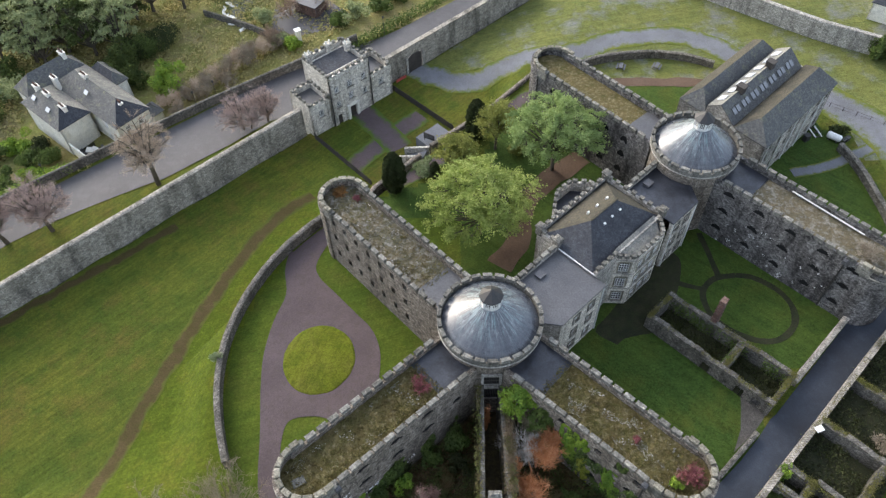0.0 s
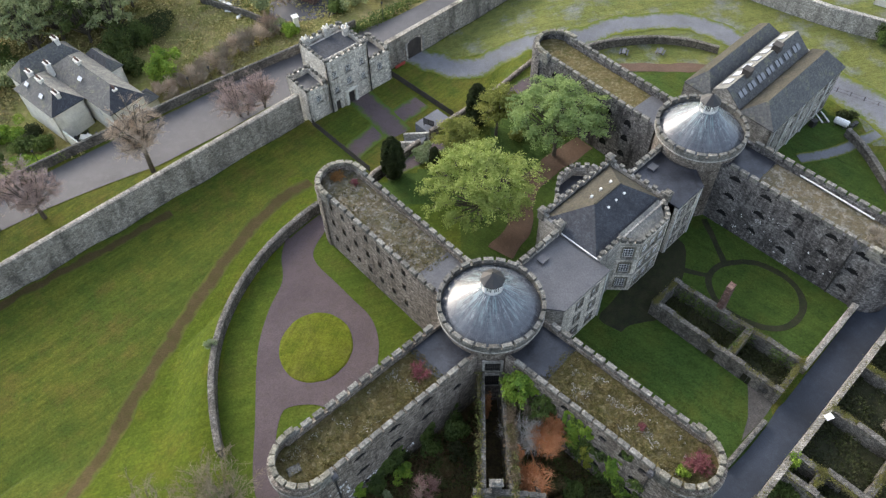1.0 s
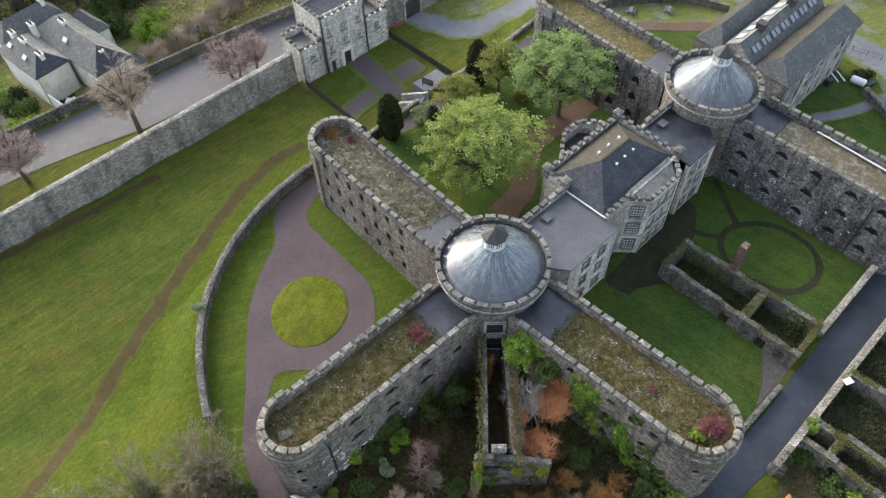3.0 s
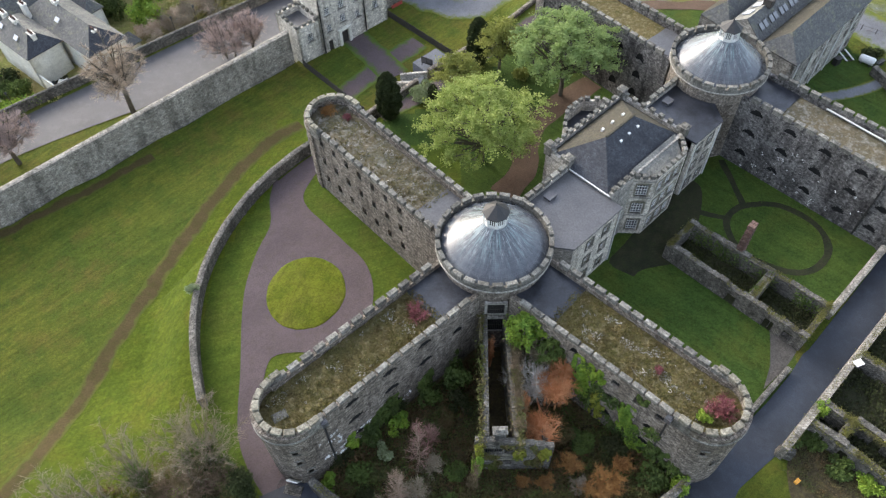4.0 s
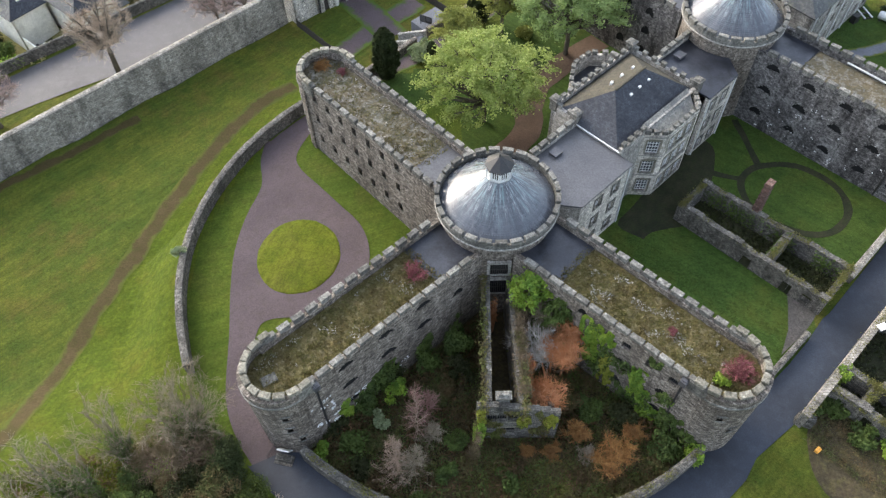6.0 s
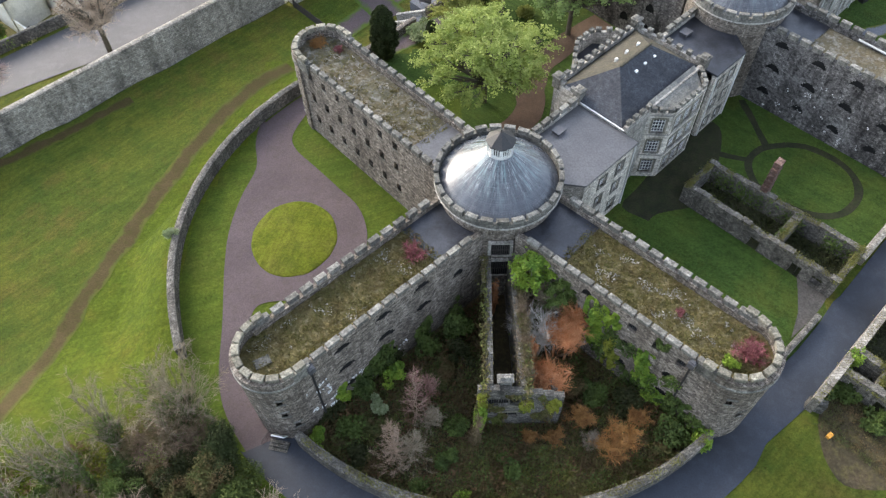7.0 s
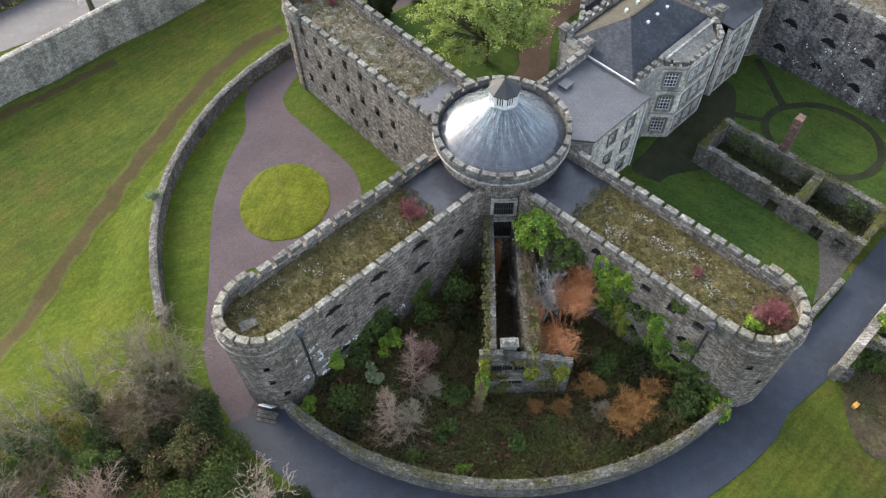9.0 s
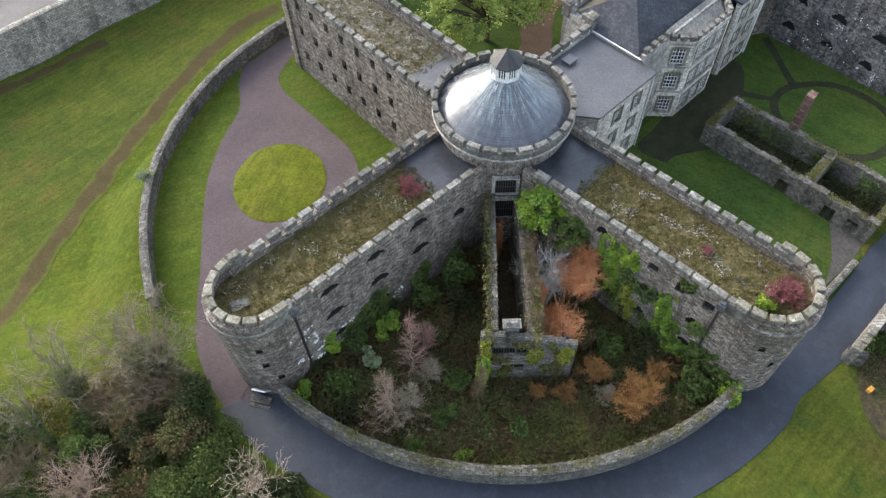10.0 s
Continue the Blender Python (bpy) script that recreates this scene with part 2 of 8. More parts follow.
GRAVEL = surface("maroon_gravel", (0.08226, 0.06455, 0.06777), (0.1049, 0.0823, 0.08552), (0.07973, 0.06455, 0.05486), 0.15, 0.9, 0.85, 0.5, 0.03, 0.6, 9.0)
ASPHALT = surface("damp_blue_asphalt", (0.01, 0.0135, 0.021), (0.023, 0.031, 0.047), (0.038, 0.046, 0.062), 0.09, 0.8, 0.58, 0.5, 0.02, 0.5, 7.0)
ROAD = surface("pale_grey_asphalt", (0.05, 0.048, 0.052), (0.075, 0.073, 0.078), (0.1, 0.098, 0.103), 0.1, 0.6, 0.7, 0.3, 0.02, 0.5, 9.0)
TRACK = surface("grey_gravel", (0.1215, 0.126, 0.1395), (0.171, 0.1755, 0.1935), (0.108, 0.1125, 0.1035), 0.12, 0.5, 0.85, 0.4, 0.03, 0.6, 8.0)
SOIL = surface("dark_leaf_litter", (0.0533, 0.04657, 0.02691), (0.09594, 0.07245, 0.04347), (0.1173, 0.1035, 0.03623), 0.3, 1.2, 0.95, 1.0, 0.2, 0.7, 3.0)
# Dark earth; on the forecourt and ruin floors it also carries painted shade.
EARTH = surface("dark_earth_with_shade", (0.022, 0.024, 0.014), (0.04, 0.04, 0.022), (0.03, 0.045, 0.014), 0.4, 1.5, 0.9, 0.6, 0.05, 0.6, 6.0)
COBBLE = surface("old_cobbles", (0.075, 0.07, 0.064), (0.11, 0.103, 0.095), (0.05, 0.05, 0.04), 0.6, 2.2, 0.9, 1.0, 0.08, 0.7, 5.0)
MUD = surface("trodden_earth", (0.05775, 0.0451, 0.01733), (0.07425, 0.055, 0.02475), (0.0495, 0.0495, 0.01238), 0.3, 0.9, 0.9, 0.7, 0.08, 0.8, 5.0)
BROWN_PATH = surface("brown_bark_path", (0.105, 0.07, 0.05), (0.13, 0.09, 0.065), (0.08, 0.06, 0.045), 0.3, 1.5, 0.9, 0.6, 0.05, 0.6, 6.0)
LAWN = grass("rough_mown_grass", (0.06289, 0.08657, 0.01283), (0.09986, 0.1077, 0.01632), (0.04626, 0.07368, 0.01166), (0.1064, 0.0829, 0.02099), 0.05, 40)
BANK = grass("long_striped_grass", (0.07, 0.098, 0.01), (0.096, 0.115, 0.0125), (0.056, 0.084, 0.009), (0.105, 0.1, 0.0155), 0.05, 20)
# Shade and sunshine are put into the greens of these two court lawns.
COURT = grass("court_lawn_painted_shade", (0.04085, 0.07389, 0.01571), (0.05634, 0.08848, 0.01701), (0.03098, 0.06004, 0.01309), (0.07042, 0.08467, 0.01637), 0.025, -45)
WEST_COURT = grass("court_lawn_painted_sun", (0.0605, 0.09282, 0.01221), (0.08182, 0.1061, 0.0144), (0.04982, 0.08096, 0.01109), (0.08182, 0.08647, 0.01774), 0.03, 20)
NORTH = grass("thin_northern_grass", (0.115, 0.1288, 0.03533), (0.1472, 0.1518, 0.04637), (0.0874, 0.1104, 0.03312), (0.1748, 0.1748, 0.2098), 0.0, 10)
ISLAND = grass("island_grass", (0.09523, 0.1155, 0.01035), (0.1171, 0.1309, 0.01479), (0.0732, 0.1001, 0.008872), (0.1097, 0.1078, 0.02218), 0.0, 70)
SCRUB = grass("tussocky_scrub", (0.2106, 0.1864, 0.0648), (0.1458, 0.162, 0.04536), (0.243, 0.2106, 0.0972), (0.2592, 0.2106, 0.1134))
BARK = surface("bark", (0.09, 0.075, 0.06), (0.13, 0.115, 0.095), (0.07, 0.075, 0.04), 0.8, 4.0, 0.9, 0.8, 0.03)
LEAF_FRESH = leaves("fresh_green_leaf", (0.235, 0.3, 0.075), (0.45, 0.5, 0.17), (0.2, 0.27, 0.065), 0.6, 0.4)
LEAF_CEDAR = leaves("blue_green_needles", (0.2368, 0.3192, 0.1129), (0.361, 0.4446, 0.1806), (0.1918, 0.2736, 0.1016), 0.6, 0.45)
LEAF_OLIVE = leaves("olive_needles", (0.221, 0.2405, 0.0585), (0.312, 0.325, 0.0975), (0.169, 0.195, 0.052), 0.6, 0.4)
LEAF_DARK = leaves("dark_evergreen", (0.034, 0.046, 0.018), (0.062, 0.08, 0.03), (0.034, 0.042, 0.018), 0.8, 0.1)
LEAF_IVY = leaves("ivy", (0.0825, 0.1265, 0.033), (0.132, 0.176, 0.0495), (0.0605, 0.088, 0.0308))
LEAF_LIME = leaves("bright_green_bush", (0.1836, 0.2916, 0.0378), (0.3024, 0.3888, 0.0648), (0.1188, 0.216, 0.0432))
LEAF_GOLD = leaves("yellow_green_creeper", (0.247, 0.2565, 0.038), (0.361, 0.361, 0.076), (0.19, 0.228, 0.038))
LEAF_MOSS = leaves("wall_top_moss", (0.13, 0.135, 0.032), (0.21, 0.2, 0.065), (0.13, 0.112, 0.055))
LEAF_UNDER = leaves("dark_undergrowth", (0.06577, 0.0888, 0.02923), (0.1205, 0.1201, 0.04698), (0.1535, 0.09398, 0.0522))
# Bramble leaf with the deep shade around it put into its colour.
LEAF_DEEP = leaves("bramble_with_painted_shade", (0.035, 0.045, 0.018), (0.06, 0.06, 0.03), (0.05, 0.06, 0.02))
LEAF_LAUREL = leaves("laurel_leaf", (0.06829, 0.0975, 0.0273), (0.1205, 0.1482, 0.0429), (0.0482, 0.0702, 0.0234))
LEAF_PALE = leaves("pale_shrub_leaf", (0.22, 0.27, 0.14), (0.33, 0.36, 0.22), (0.18, 0.24, 0.12))
TWIG_RUST = leaves("rust_twigs", (0.4277, 0.1739, 0.07433), (0.6086, 0.3303, 0.1784), (0.3701, 0.1391, 0.05203), 0.8, 0.0)
TWIG_WHITE = leaves("bleached_twigs", (0.4, 0.376, 0.336), (0.544, 0.52, 0.48), (0.336, 0.304, 0.264), 0.8, 0.0)
TWIG_BROWN = leaves("brown_creeper_stems", (0.136, 0.09775, 0.06375), (0.2295, 0.17, 0.119), (0.1105, 0.102, 0.0425), 0.85, 0.0)
TWIG_ORANGE = leaves("orange_brown_twigs", (0.2511, 0.1305, 0.045), (0.3515, 0.189, 0.072), (0.1841, 0.099, 0.0405), 0.8, 0.0)
TWIG_PINK = leaves("pinkish_twigs", (0.2668, 0.189, 0.1378), (0.3796, 0.2862, 0.2143), (0.236, 0.1674, 0.1174), 0.8, 0.0)
TWIG_GREY = leaves("grey_twigs", (0.22, 0.19, 0.145), (0.36, 0.315, 0.25), (0.2, 0.155, 0.11), 0.8, 0.0)
TWIG_TAN = leaves("tan_twigs", (0.1888, 0.1541, 0.1052), (0.3305, 0.2839, 0.2104), (0.1574, 0.1217, 0.08092), 0.8, 0.0)
# Olive needles made paler: distant haze is put into their colour.
LEAF_WOOD = leaves("haze_lightened_needles", (0.2491, 0.2864, 0.1373), (0.4234, 0.4484, 0.2122), (0.1993, 0.2491, 0.1248), 0.6, 0.2)
TWIG_ROAD = leaves("pale_tan_twigs", (0.4, 0.31, 0.23), (0.62, 0.52, 0.41), (0.34, 0.26, 0.18), 0.8, 0.0)
TWIG_ROSE = leaves("rosy_twigs", (0.36, 0.27, 0.24), (0.52, 0.42, 0.37), (0.3, 0.22, 0.19), 0.8, 0.0)
TWIG_RED = leaves("dark_red_twigs", (0.1824, 0.06, 0.0672), (0.2736, 0.12, 0.126), (0.152, 0.052, 0.0504), 0.8, 0.0)

glass_m, glass_nt, glass_b = material("dark_window_glass")
glass_b.inputs["Base Color"].default_value = (0.02, 0.024, 0.03, 1)
glass_b.inputs["Roughness"].default_value = 0.08
GLASS = glass_m
sky_m, sky_nt, sky_b = material("skylight_glass")
sky_b.inputs["Base Color"].default_value = (0.55, 0.57, 0.6, 1)
sky_b.inputs["Roughness"].default_value = 0.06
SKYGLASS = sky_m
DIM_GLASS = surface("grey_skylight_glass", (0.2, 0.21, 0.22), (0.26, 0.27, 0.28), (0.15, 0.15, 0.15), 0.5, 2.0, 0.2, 0.02, 0.002, 0.4)

# lead-capped slate cone with pale streaks running down from the lantern
cone_m, cone_nt, cone_b = material("streaked_cone_slate")
tc = cone_nt.nodes.new("ShaderNodeTexCoord")
flat = node(cone_nt, "VectorMath")
flat.operation = "MULTIPLY"
flat.inputs[1].default_value = (1, 1, 0)
cone_nt.links.new(tc.outputs["Object"], flat.inputs[0])
unit = node(cone_nt, "VectorMath")
unit.operation = "NORMALIZE"
cone_nt.links.new(flat.outputs[0], unit.inputs[0])
small = node(cone_nt, "VectorMath")
small.operation = "MULTIPLY_ADD"
small.inputs[1].default_value = (0.03, 0.03, 0.05)
cone_nt.links.new(tc.outputs["Object"], small.inputs[0])
cone_nt.links.new(unit.outputs[0], small.inputs[2])
cuv = cone_nt.nodes.new("ShaderNodeUVMap")
cbr = node(cone_nt, "TexBrick", Scale=1.0)
cbr.inputs["Color1"].default_value, cbr.inputs["Color2"].default_value = (0.05, 0.055, 0.067, 1), (0.092, 0.098, 0.112, 1)
cbr.inputs["Mortar"].default_value = (0.03, 0.033, 0.04, 1)
cbr.inputs["Brick Width"].default_value, cbr.inputs["Row Height"].default_value = 0.34, 0.22
cbr.inputs["Mortar Size"].default_value = 0.009
cone_nt.links.new(cuv.outputs[0], cbr.inputs["Vector"])
# streaks of lead and copper salts, strongest just below the lantern
away = node(cone_nt, "VectorMath")
away.operation = "LENGTH"
cone_nt.links.new(flat.outputs[0], away.inputs[0])
fade = node(cone_nt, "MapRange")
fade.inputs["From Min"].default_value, fade.inputs["From Max"].default_value = 1.4, 5.0
fade.inputs["To Min"].default_value, fade.inputs["To Max"].default_value = 0.9, 0.08
cone_nt.links.new(away.outputs["Value"], fade.inputs["Value"])


def streaks(scale, low, high, amount, col, tint):
    k = node(cone_nt, "Math")
    k.operation = "MULTIPLY"
    cone_nt.links.new(scaled(cone_nt, noise_of(cone_nt, small.outputs[0], scale, 5, 0.7, low, high), amount), k.inputs[0])
    cone_nt.links.new(fade.outputs[0], k.inputs[1])
    return blend(cone_nt, k.outputs[0], col, tint)


ccol = blend(cone_nt, scaled(cone_nt, noise_of(cone_nt, small.outputs[0], 2.2, 4, 0.6, 0.45, 0.7), 0.3), cbr.outputs[0], (0.19, 0.2, 0.21))
ccol = streaks(5.5, 0.46, 0.64, 0.8, ccol, (0.36, 0.42, 0.43))
ccol = streaks(11.0, 0.5, 0.68, 0.8, ccol, (0.2, 0.34, 0.34))
ccol = streaks(16.0, 0.56, 0.66, 0.9, ccol, (0.62, 0.66, 0.66))
cone_nt.links.new(ccol, cone_b.inputs["Base Color"])
crough = node(cone_nt, "MapRange")
crough.inputs["To Min"].default_value, crough.inputs["To Max"].default_value = 0.16, 0.34
cone_nt.links.new(noise_of(cone_nt, place_vec(cone_nt), 0.7), crough.inputs["Value"])
cone_nt.links.new(crough.outputs[0], cone_b.inputs["Roughness"])
cone_b.inputs["IOR"].default_value, cone_b.inputs["Coat IOR"].default_value = 1.5, 1.5
cone_b.inputs["Coat Weight"].default_value, cone_b.inputs["Coat Roughness"].default_value = 0.35, 0.16
relief(cone_nt, cone_b, cbr.outputs["Fac"], -0.7, 0.03)
CONE = cone_m



def worn(name, base, verge):
    """A gravel surface that thins out into grass towards its edges, patch by patch."""
    m = base.copy()
    m.name = name
    nt = m.node_tree
    bsdf = nt.nodes["Principled BSDF"]
    old = bsdf.inputs["Base Color"].links[0].from_socket
    v = place_vec(nt)
    at = nt.nodes.new("ShaderNodeAttribute")
    at.attribute_name = "edge"
    mix = node(nt, "Math")
    mix.operation = "MULTIPLY_ADD"
    mix.inputs[1].default_value = 0.9
    nt.links.new(noise_of(nt, v, 0.8, 7, 0.75, 0.25, 0.75), mix.inputs[0])
    nt.links.new(at.outputs["Fac"], mix.inputs[2])
    r = node(nt, "MapRange")
    r.inputs["From Min"].default_value, r.inputs["From Max"].default_value = 0.85, 1.3
    nt.links.new(mix.outputs[0], r.inputs["Value"])
    green = blend(nt, noise_of(nt, v, 0.35, 5, 0.7, 0.4, 0.65), *verge)
    nt.links.new(blend(nt, r.outputs[0], old, green), bsdf.inputs["Base Color"])
    return m


TRACK_WORN = worn("worn_grey_gravel", TRACK, ((0.08, 0.11, 0.018), (0.12, 0.13, 0.024)))
MUD_WORN = worn("worn_earth", MUD, ((0.06, 0.082, 0.013), (0.088, 0.095, 0.018)))
GRAVEL_WORN = worn("worn_maroon_gravel", GRAVEL, ((0.06, 0.1, 0.018), (0.085, 0.12, 0.02)))

# ---- building helpers ----


def to_mesh(name, bm, mat):
    """A bmesh as mesh data, with wall and roof coordinates in metres on every face."""
    bm.normal_update()
    uv = bm.loops.layers.uv.verify()
    for f in bm.faces:
        n = f.normal
        t = Vector((-n.y, n.x, 0))
        t = t.normalized() if t.length > 0.05 else Vector((1, 0, 0))
        b = n.cross(t)
        for loop in f.loops:
            loop[uv].uv = (loop.vert.co.dot(t), loop.vert.co.dot(b))
    me = bpy.data.meshes.new(name)
    bm.to_mesh(me)
    bm.free()
    me.materials.append(mat)
    return me


def part(name, bm, mat, parent, label=""):
    ob = new(name, to_mesh(name, bm, mat))
    ob.parent = parent
    return tagged(ob, label)


def put(name, me, parent, m, label=""):
    """A piece on shared mesh data."""
    ob = new(name, me)
    ob.parent = parent
    ob.matrix_basis = m
    return tagged(ob, label)


def thing(name, label, category, at=(0, 0, 0), rz=0.0, group="", kind=""):
    ob = new(name)
    ob.matrix_basis = pose(*at, 0, 0, rz)
    return tagged(ob, label, category, group, kind)


def solo(name, bm, mat, label, category="", at=(0, 0, 0), rz=0.0, group="", kind=""):
    ob = new(name, to_mesh(name, bm, mat))
    ob.matrix_basis = pose(*at, 0, 0, rz)
    return tagged(ob, label, category, group, kind)


def array_mesh(name, verts, faces, mat):
    me = bpy.data.meshes.new(name)
    me.from_pydata(verts, [], faces)
    me.materials.append(mat)
    return me


def B():
    return bmesh.new()


def box(bm, x0, x1, y0, y1, z0, z1, m=None, taper=0.0):
    t = taper
    low = [(x0, y0), (x1, y0), (x1, y1), (x0, y1)]
    high = [(x0 + t, y0 + t), (x1 - t, y0 + t), (x1 - t, y1 - t), (x0 + t, y1 - t)]
    v = [Vector((*p, z0)) for p in low] + [Vector((*p, z1)) for p in high]
    if m is not None:
        v = [m @ p for p in v]
    v = [bm.verts.new(p) for p in v]
    for f in ((3, 2, 1, 0), (4, 5, 6, 7), (0, 1, 5, 4), (1, 2, 6, 5), (2, 3, 7, 6), (3, 0, 4, 7)):
        bm.faces.new([v[i] for i in f])


def prism(bm, pts, z0, z1):
    low, high = [bm.verts.new((*p, z0)) for p in pts], [bm.verts.new((*p, z1)) for p in pts]
    n = len(pts)
    bm.faces.new(high)
    bm.faces.new(low[::-1])
    for i in range(n):
        bm.faces.new((low[i], low[(i + 1) % n], high[(i + 1) % n], high[i]))


def lathe(bm, profile, segs, a0=0.0, a1=360.0, centre=(0, 0)):
    closed = abs(a1 - a0) >= 359.9
    rings = []
    for i in range(segs + (0 if closed else 1)):
        a = radians(a0 + (a1 - a0) * i / segs)
        rings.append([bm.verts.new((centre[0] + r * math.cos(a), centre[1] + r * math.sin(a), z)) for r, z in profile])
    for i in range(segs):
        p, q = rings[i], rings[(i + 1) % len(rings)]
        for j in range(len(profile) - 1):
            bm.faces.new((p[j], q[j], q[j + 1], p[j + 1]))


def panel(bm, a, b, z0, z1, th, holes=()):
    """A wall from a to b (seen from outside, inside on the left), with openings (s0, s1, z0, z1) right through it."""
    a, b = Vector(a), Vector(b)
    run = b - a
    length = run.length
    run.normalize()
    inward = Vector((-run.y, run.x))
    xs = sorted({0.0, length, *(s for h in holes for s in h[:2])})
    zs = sorted({z0, z1, *(s for h in holes for s in h[2:])})

    def solid(i, j):
        if not (0 <= i < len(xs) - 1 and 0 <= j < len(zs) - 1):
            return False
        x, z = (xs[i] + xs[i + 1]) / 2, (zs[j] + zs[j + 1]) / 2
        return not any(h[0] < x < h[1] and h[2] < z < h[3] for h in holes)

    cache = {}

    def v(i, j, k):
        if (i, j, k) not in cache:
            p = a + run * xs[i] + inward * (th * k)
            cache[i, j, k] = bm.verts.new((p.x, p.y, zs[j]))
        return cache[i, j, k]

    for i in range(len(xs) - 1):
        for j in range(len(zs) - 1):
            if not solid(i, j):
                continue
            bm.faces.new((v(i, j, 0), v(i + 1, j, 0), v(i + 1, j + 1, 0), v(i, j + 1, 0)))
            bm.faces.new((v(i, j, 1), v(i, j + 1, 1), v(i + 1, j + 1, 1), v(i + 1, j, 1)))
            if not solid(i - 1, j):
                bm.faces.new((v(i, j, 0), v(i, j + 1, 0), v(i, j + 1, 1), v(i, j, 1)))
            if not solid(i + 1, j):
                bm.faces.new((v(i + 1, j, 0), v(i + 1, j, 1), v(i + 1, j + 1, 1), v(i + 1, j + 1, 0)))
            if not solid(i, j - 1):
                bm.faces.new((v(i, j, 0), v(i, j, 1), v(i + 1, j, 1), v(i + 1, j, 0)))
            if not solid(i, j + 1):
                bm.faces.new((v(i, j + 1, 0), v(i + 1, j + 1, 0), v(i + 1, j + 1, 1), v(i, j + 1, 1)))


def arch(s, half, z0, z1):
    """A round-headed opening, as a stack of openings."""
    rise = min(half, 0.7 * (z1 - z0))
    return [(s - half, s + half, z0, z1 - rise), (s - half * 0.92, s + half * 0.92, z1 - rise, z1 - rise * 0.62),
            (s - half * 0.74, s + half * 0.74, z1 - rise * 0.62, z1 - rise * 0.28), (s - half * 0.46, s + half * 0.46, z1 - rise * 0.28, z1)]


def wall_place(a, b, s, z, depth=0.0):
    """The pose of a thing set into the wall from a to b: x along it, y inwards."""
    a, b = Vector(a), Vector(b)
    run = (b - a).normalized()
    inward = Vector((-run.y, run.x))
    p = a + run * s + inward * depth
    return pose(p.x, p.y, z, 0, 0, math.degrees(math.atan2(run.y, run.x)))


def merlon_mesh(name, length, thick, height, mat):
    bm = B()
    box(bm, -length / 2, length / 2, -thick / 2, thick / 2, 0, height - 0.16)
    box(bm, -length / 2 - 0.06, length / 2 + 0.06, -thick / 2 - 0.07, thick / 2 + 0.07, height - 0.16, height - 0.04)
    box(bm, -length / 2 - 0.06, length / 2 + 0.06, -thick / 2 - 0.07, thick / 2 + 0.07, height - 0.04, height + 0.03, None, 0.05)
    return to_mesh(name, bm, mat)


MERLON = merlon_mesh("merlon", 1.2, 0.5, 0.7, COPE)
MERLON_TOWER = merlon_mesh("merlon", 1.16, 0.44, 0.62, COPE)
MERLON_WARM = merlon_mesh("merlon", 1.02, 0.55, 0.62, COPE_WARM)
MERLON_LONG = merlon_mesh("merlon", 1.36, 0.5, 0.5, COPE)
MERLON_SMALL = merlon_mesh("merlon", 0.62, 0.42, 0.6, COPE)
MERLON_GATE = merlon_mesh("merlon", 0.6, 0.4, 0.55, COPE)


def battlement(parent, pts, z, pitch, mesh, inset=0.25, rng=random.Random(5)):
    """Merlons along a line of points that has the inside on its left."""
    for a, b in zip(pts, pts[1:]):
        a, b = Vector(a), Vector(b)
        length = (b - a).length
        count = max(1, round(length / pitch))
        for i in range(count):
            m = wall_place(a, b, (i + 0.5) * length / count, z + rng.uniform(-0.03, 0.02), inset)
            put("merlon", mesh, parent, m @ pose(0, 0, 0, 0, 0, rng.uniform(-1.5, 1.5)))


def window_meshes(w, h, nx, nz, bar, mat):
    """A window frame with its bars, and its pane."""
    bm, xs, zs = B(), [-w / 2 + w * i / nx for i in range(nx + 1)], [h * j / nz for j in range(nz + 1)]
    lo = lambda k: 0.09 if k == 0 else bar / 2
    holes = [(xs[i] + w / 2 + lo(i), xs[i + 1] + w / 2 - (0.09 if i == nx - 1 else bar / 2), zs[j] + lo(j), zs[j + 1] - (0.09 if j == nz - 1 else bar / 2)) for i in range(nx) for j in range(nz)]
    panel(bm, (-w / 2, 0), (w / 2, 0), 0, h, 0.08, holes)
    pane = B()
    box(pane, -w / 2 + 0.02, w / 2 - 0.02, 0.045, 0.06, 0.02, h - 0.02)
    return to_mesh("window", bm, mat), to_mesh("pane", pane, GLASS)


def sill_mesh(w, mat):
    bm = B()
    box(bm, -w / 2 - 0.12, w / 2 + 0.12, -0.14, 0.3, -0.16, 0.0)
    return to_mesh("window_sill", bm, mat)


def window(parent, kit, m, label="", sill=None):
    w = put("window", kit[0], parent, m, label)
    put("pane", kit[1], w, pose(0, 0, 0))
    if sill:
        put("window_sill", sill, w, pose(0, -0.2, 0))
    return w


SASH = window_meshes(1.45, 2.1, 4, 4, 0.075, WHITE)
SASH_SMALL = window_meshes(1.0, 1.5, 3, 4, 0.06, WHITE)
CELL = window_meshes(0.85, 1.0, 5, 1, 0.04, IRON)
SILL_PALE, SILL_CELL = sill_mesh(1.2, PALE), sill_mesh(0.9, COPE)

# ---- plan ----
CA, CB, AXIS = (5.2, 51.0), (38.6, 82.1), 43.0
GATE, GATE_TURN = (-25.1, 104.0), 40.6


def smooth(a, b, x):
    t = min(1.0, max(0.0, (x - a) / (b - a)))
    return t * t * (3 - 2 * t)


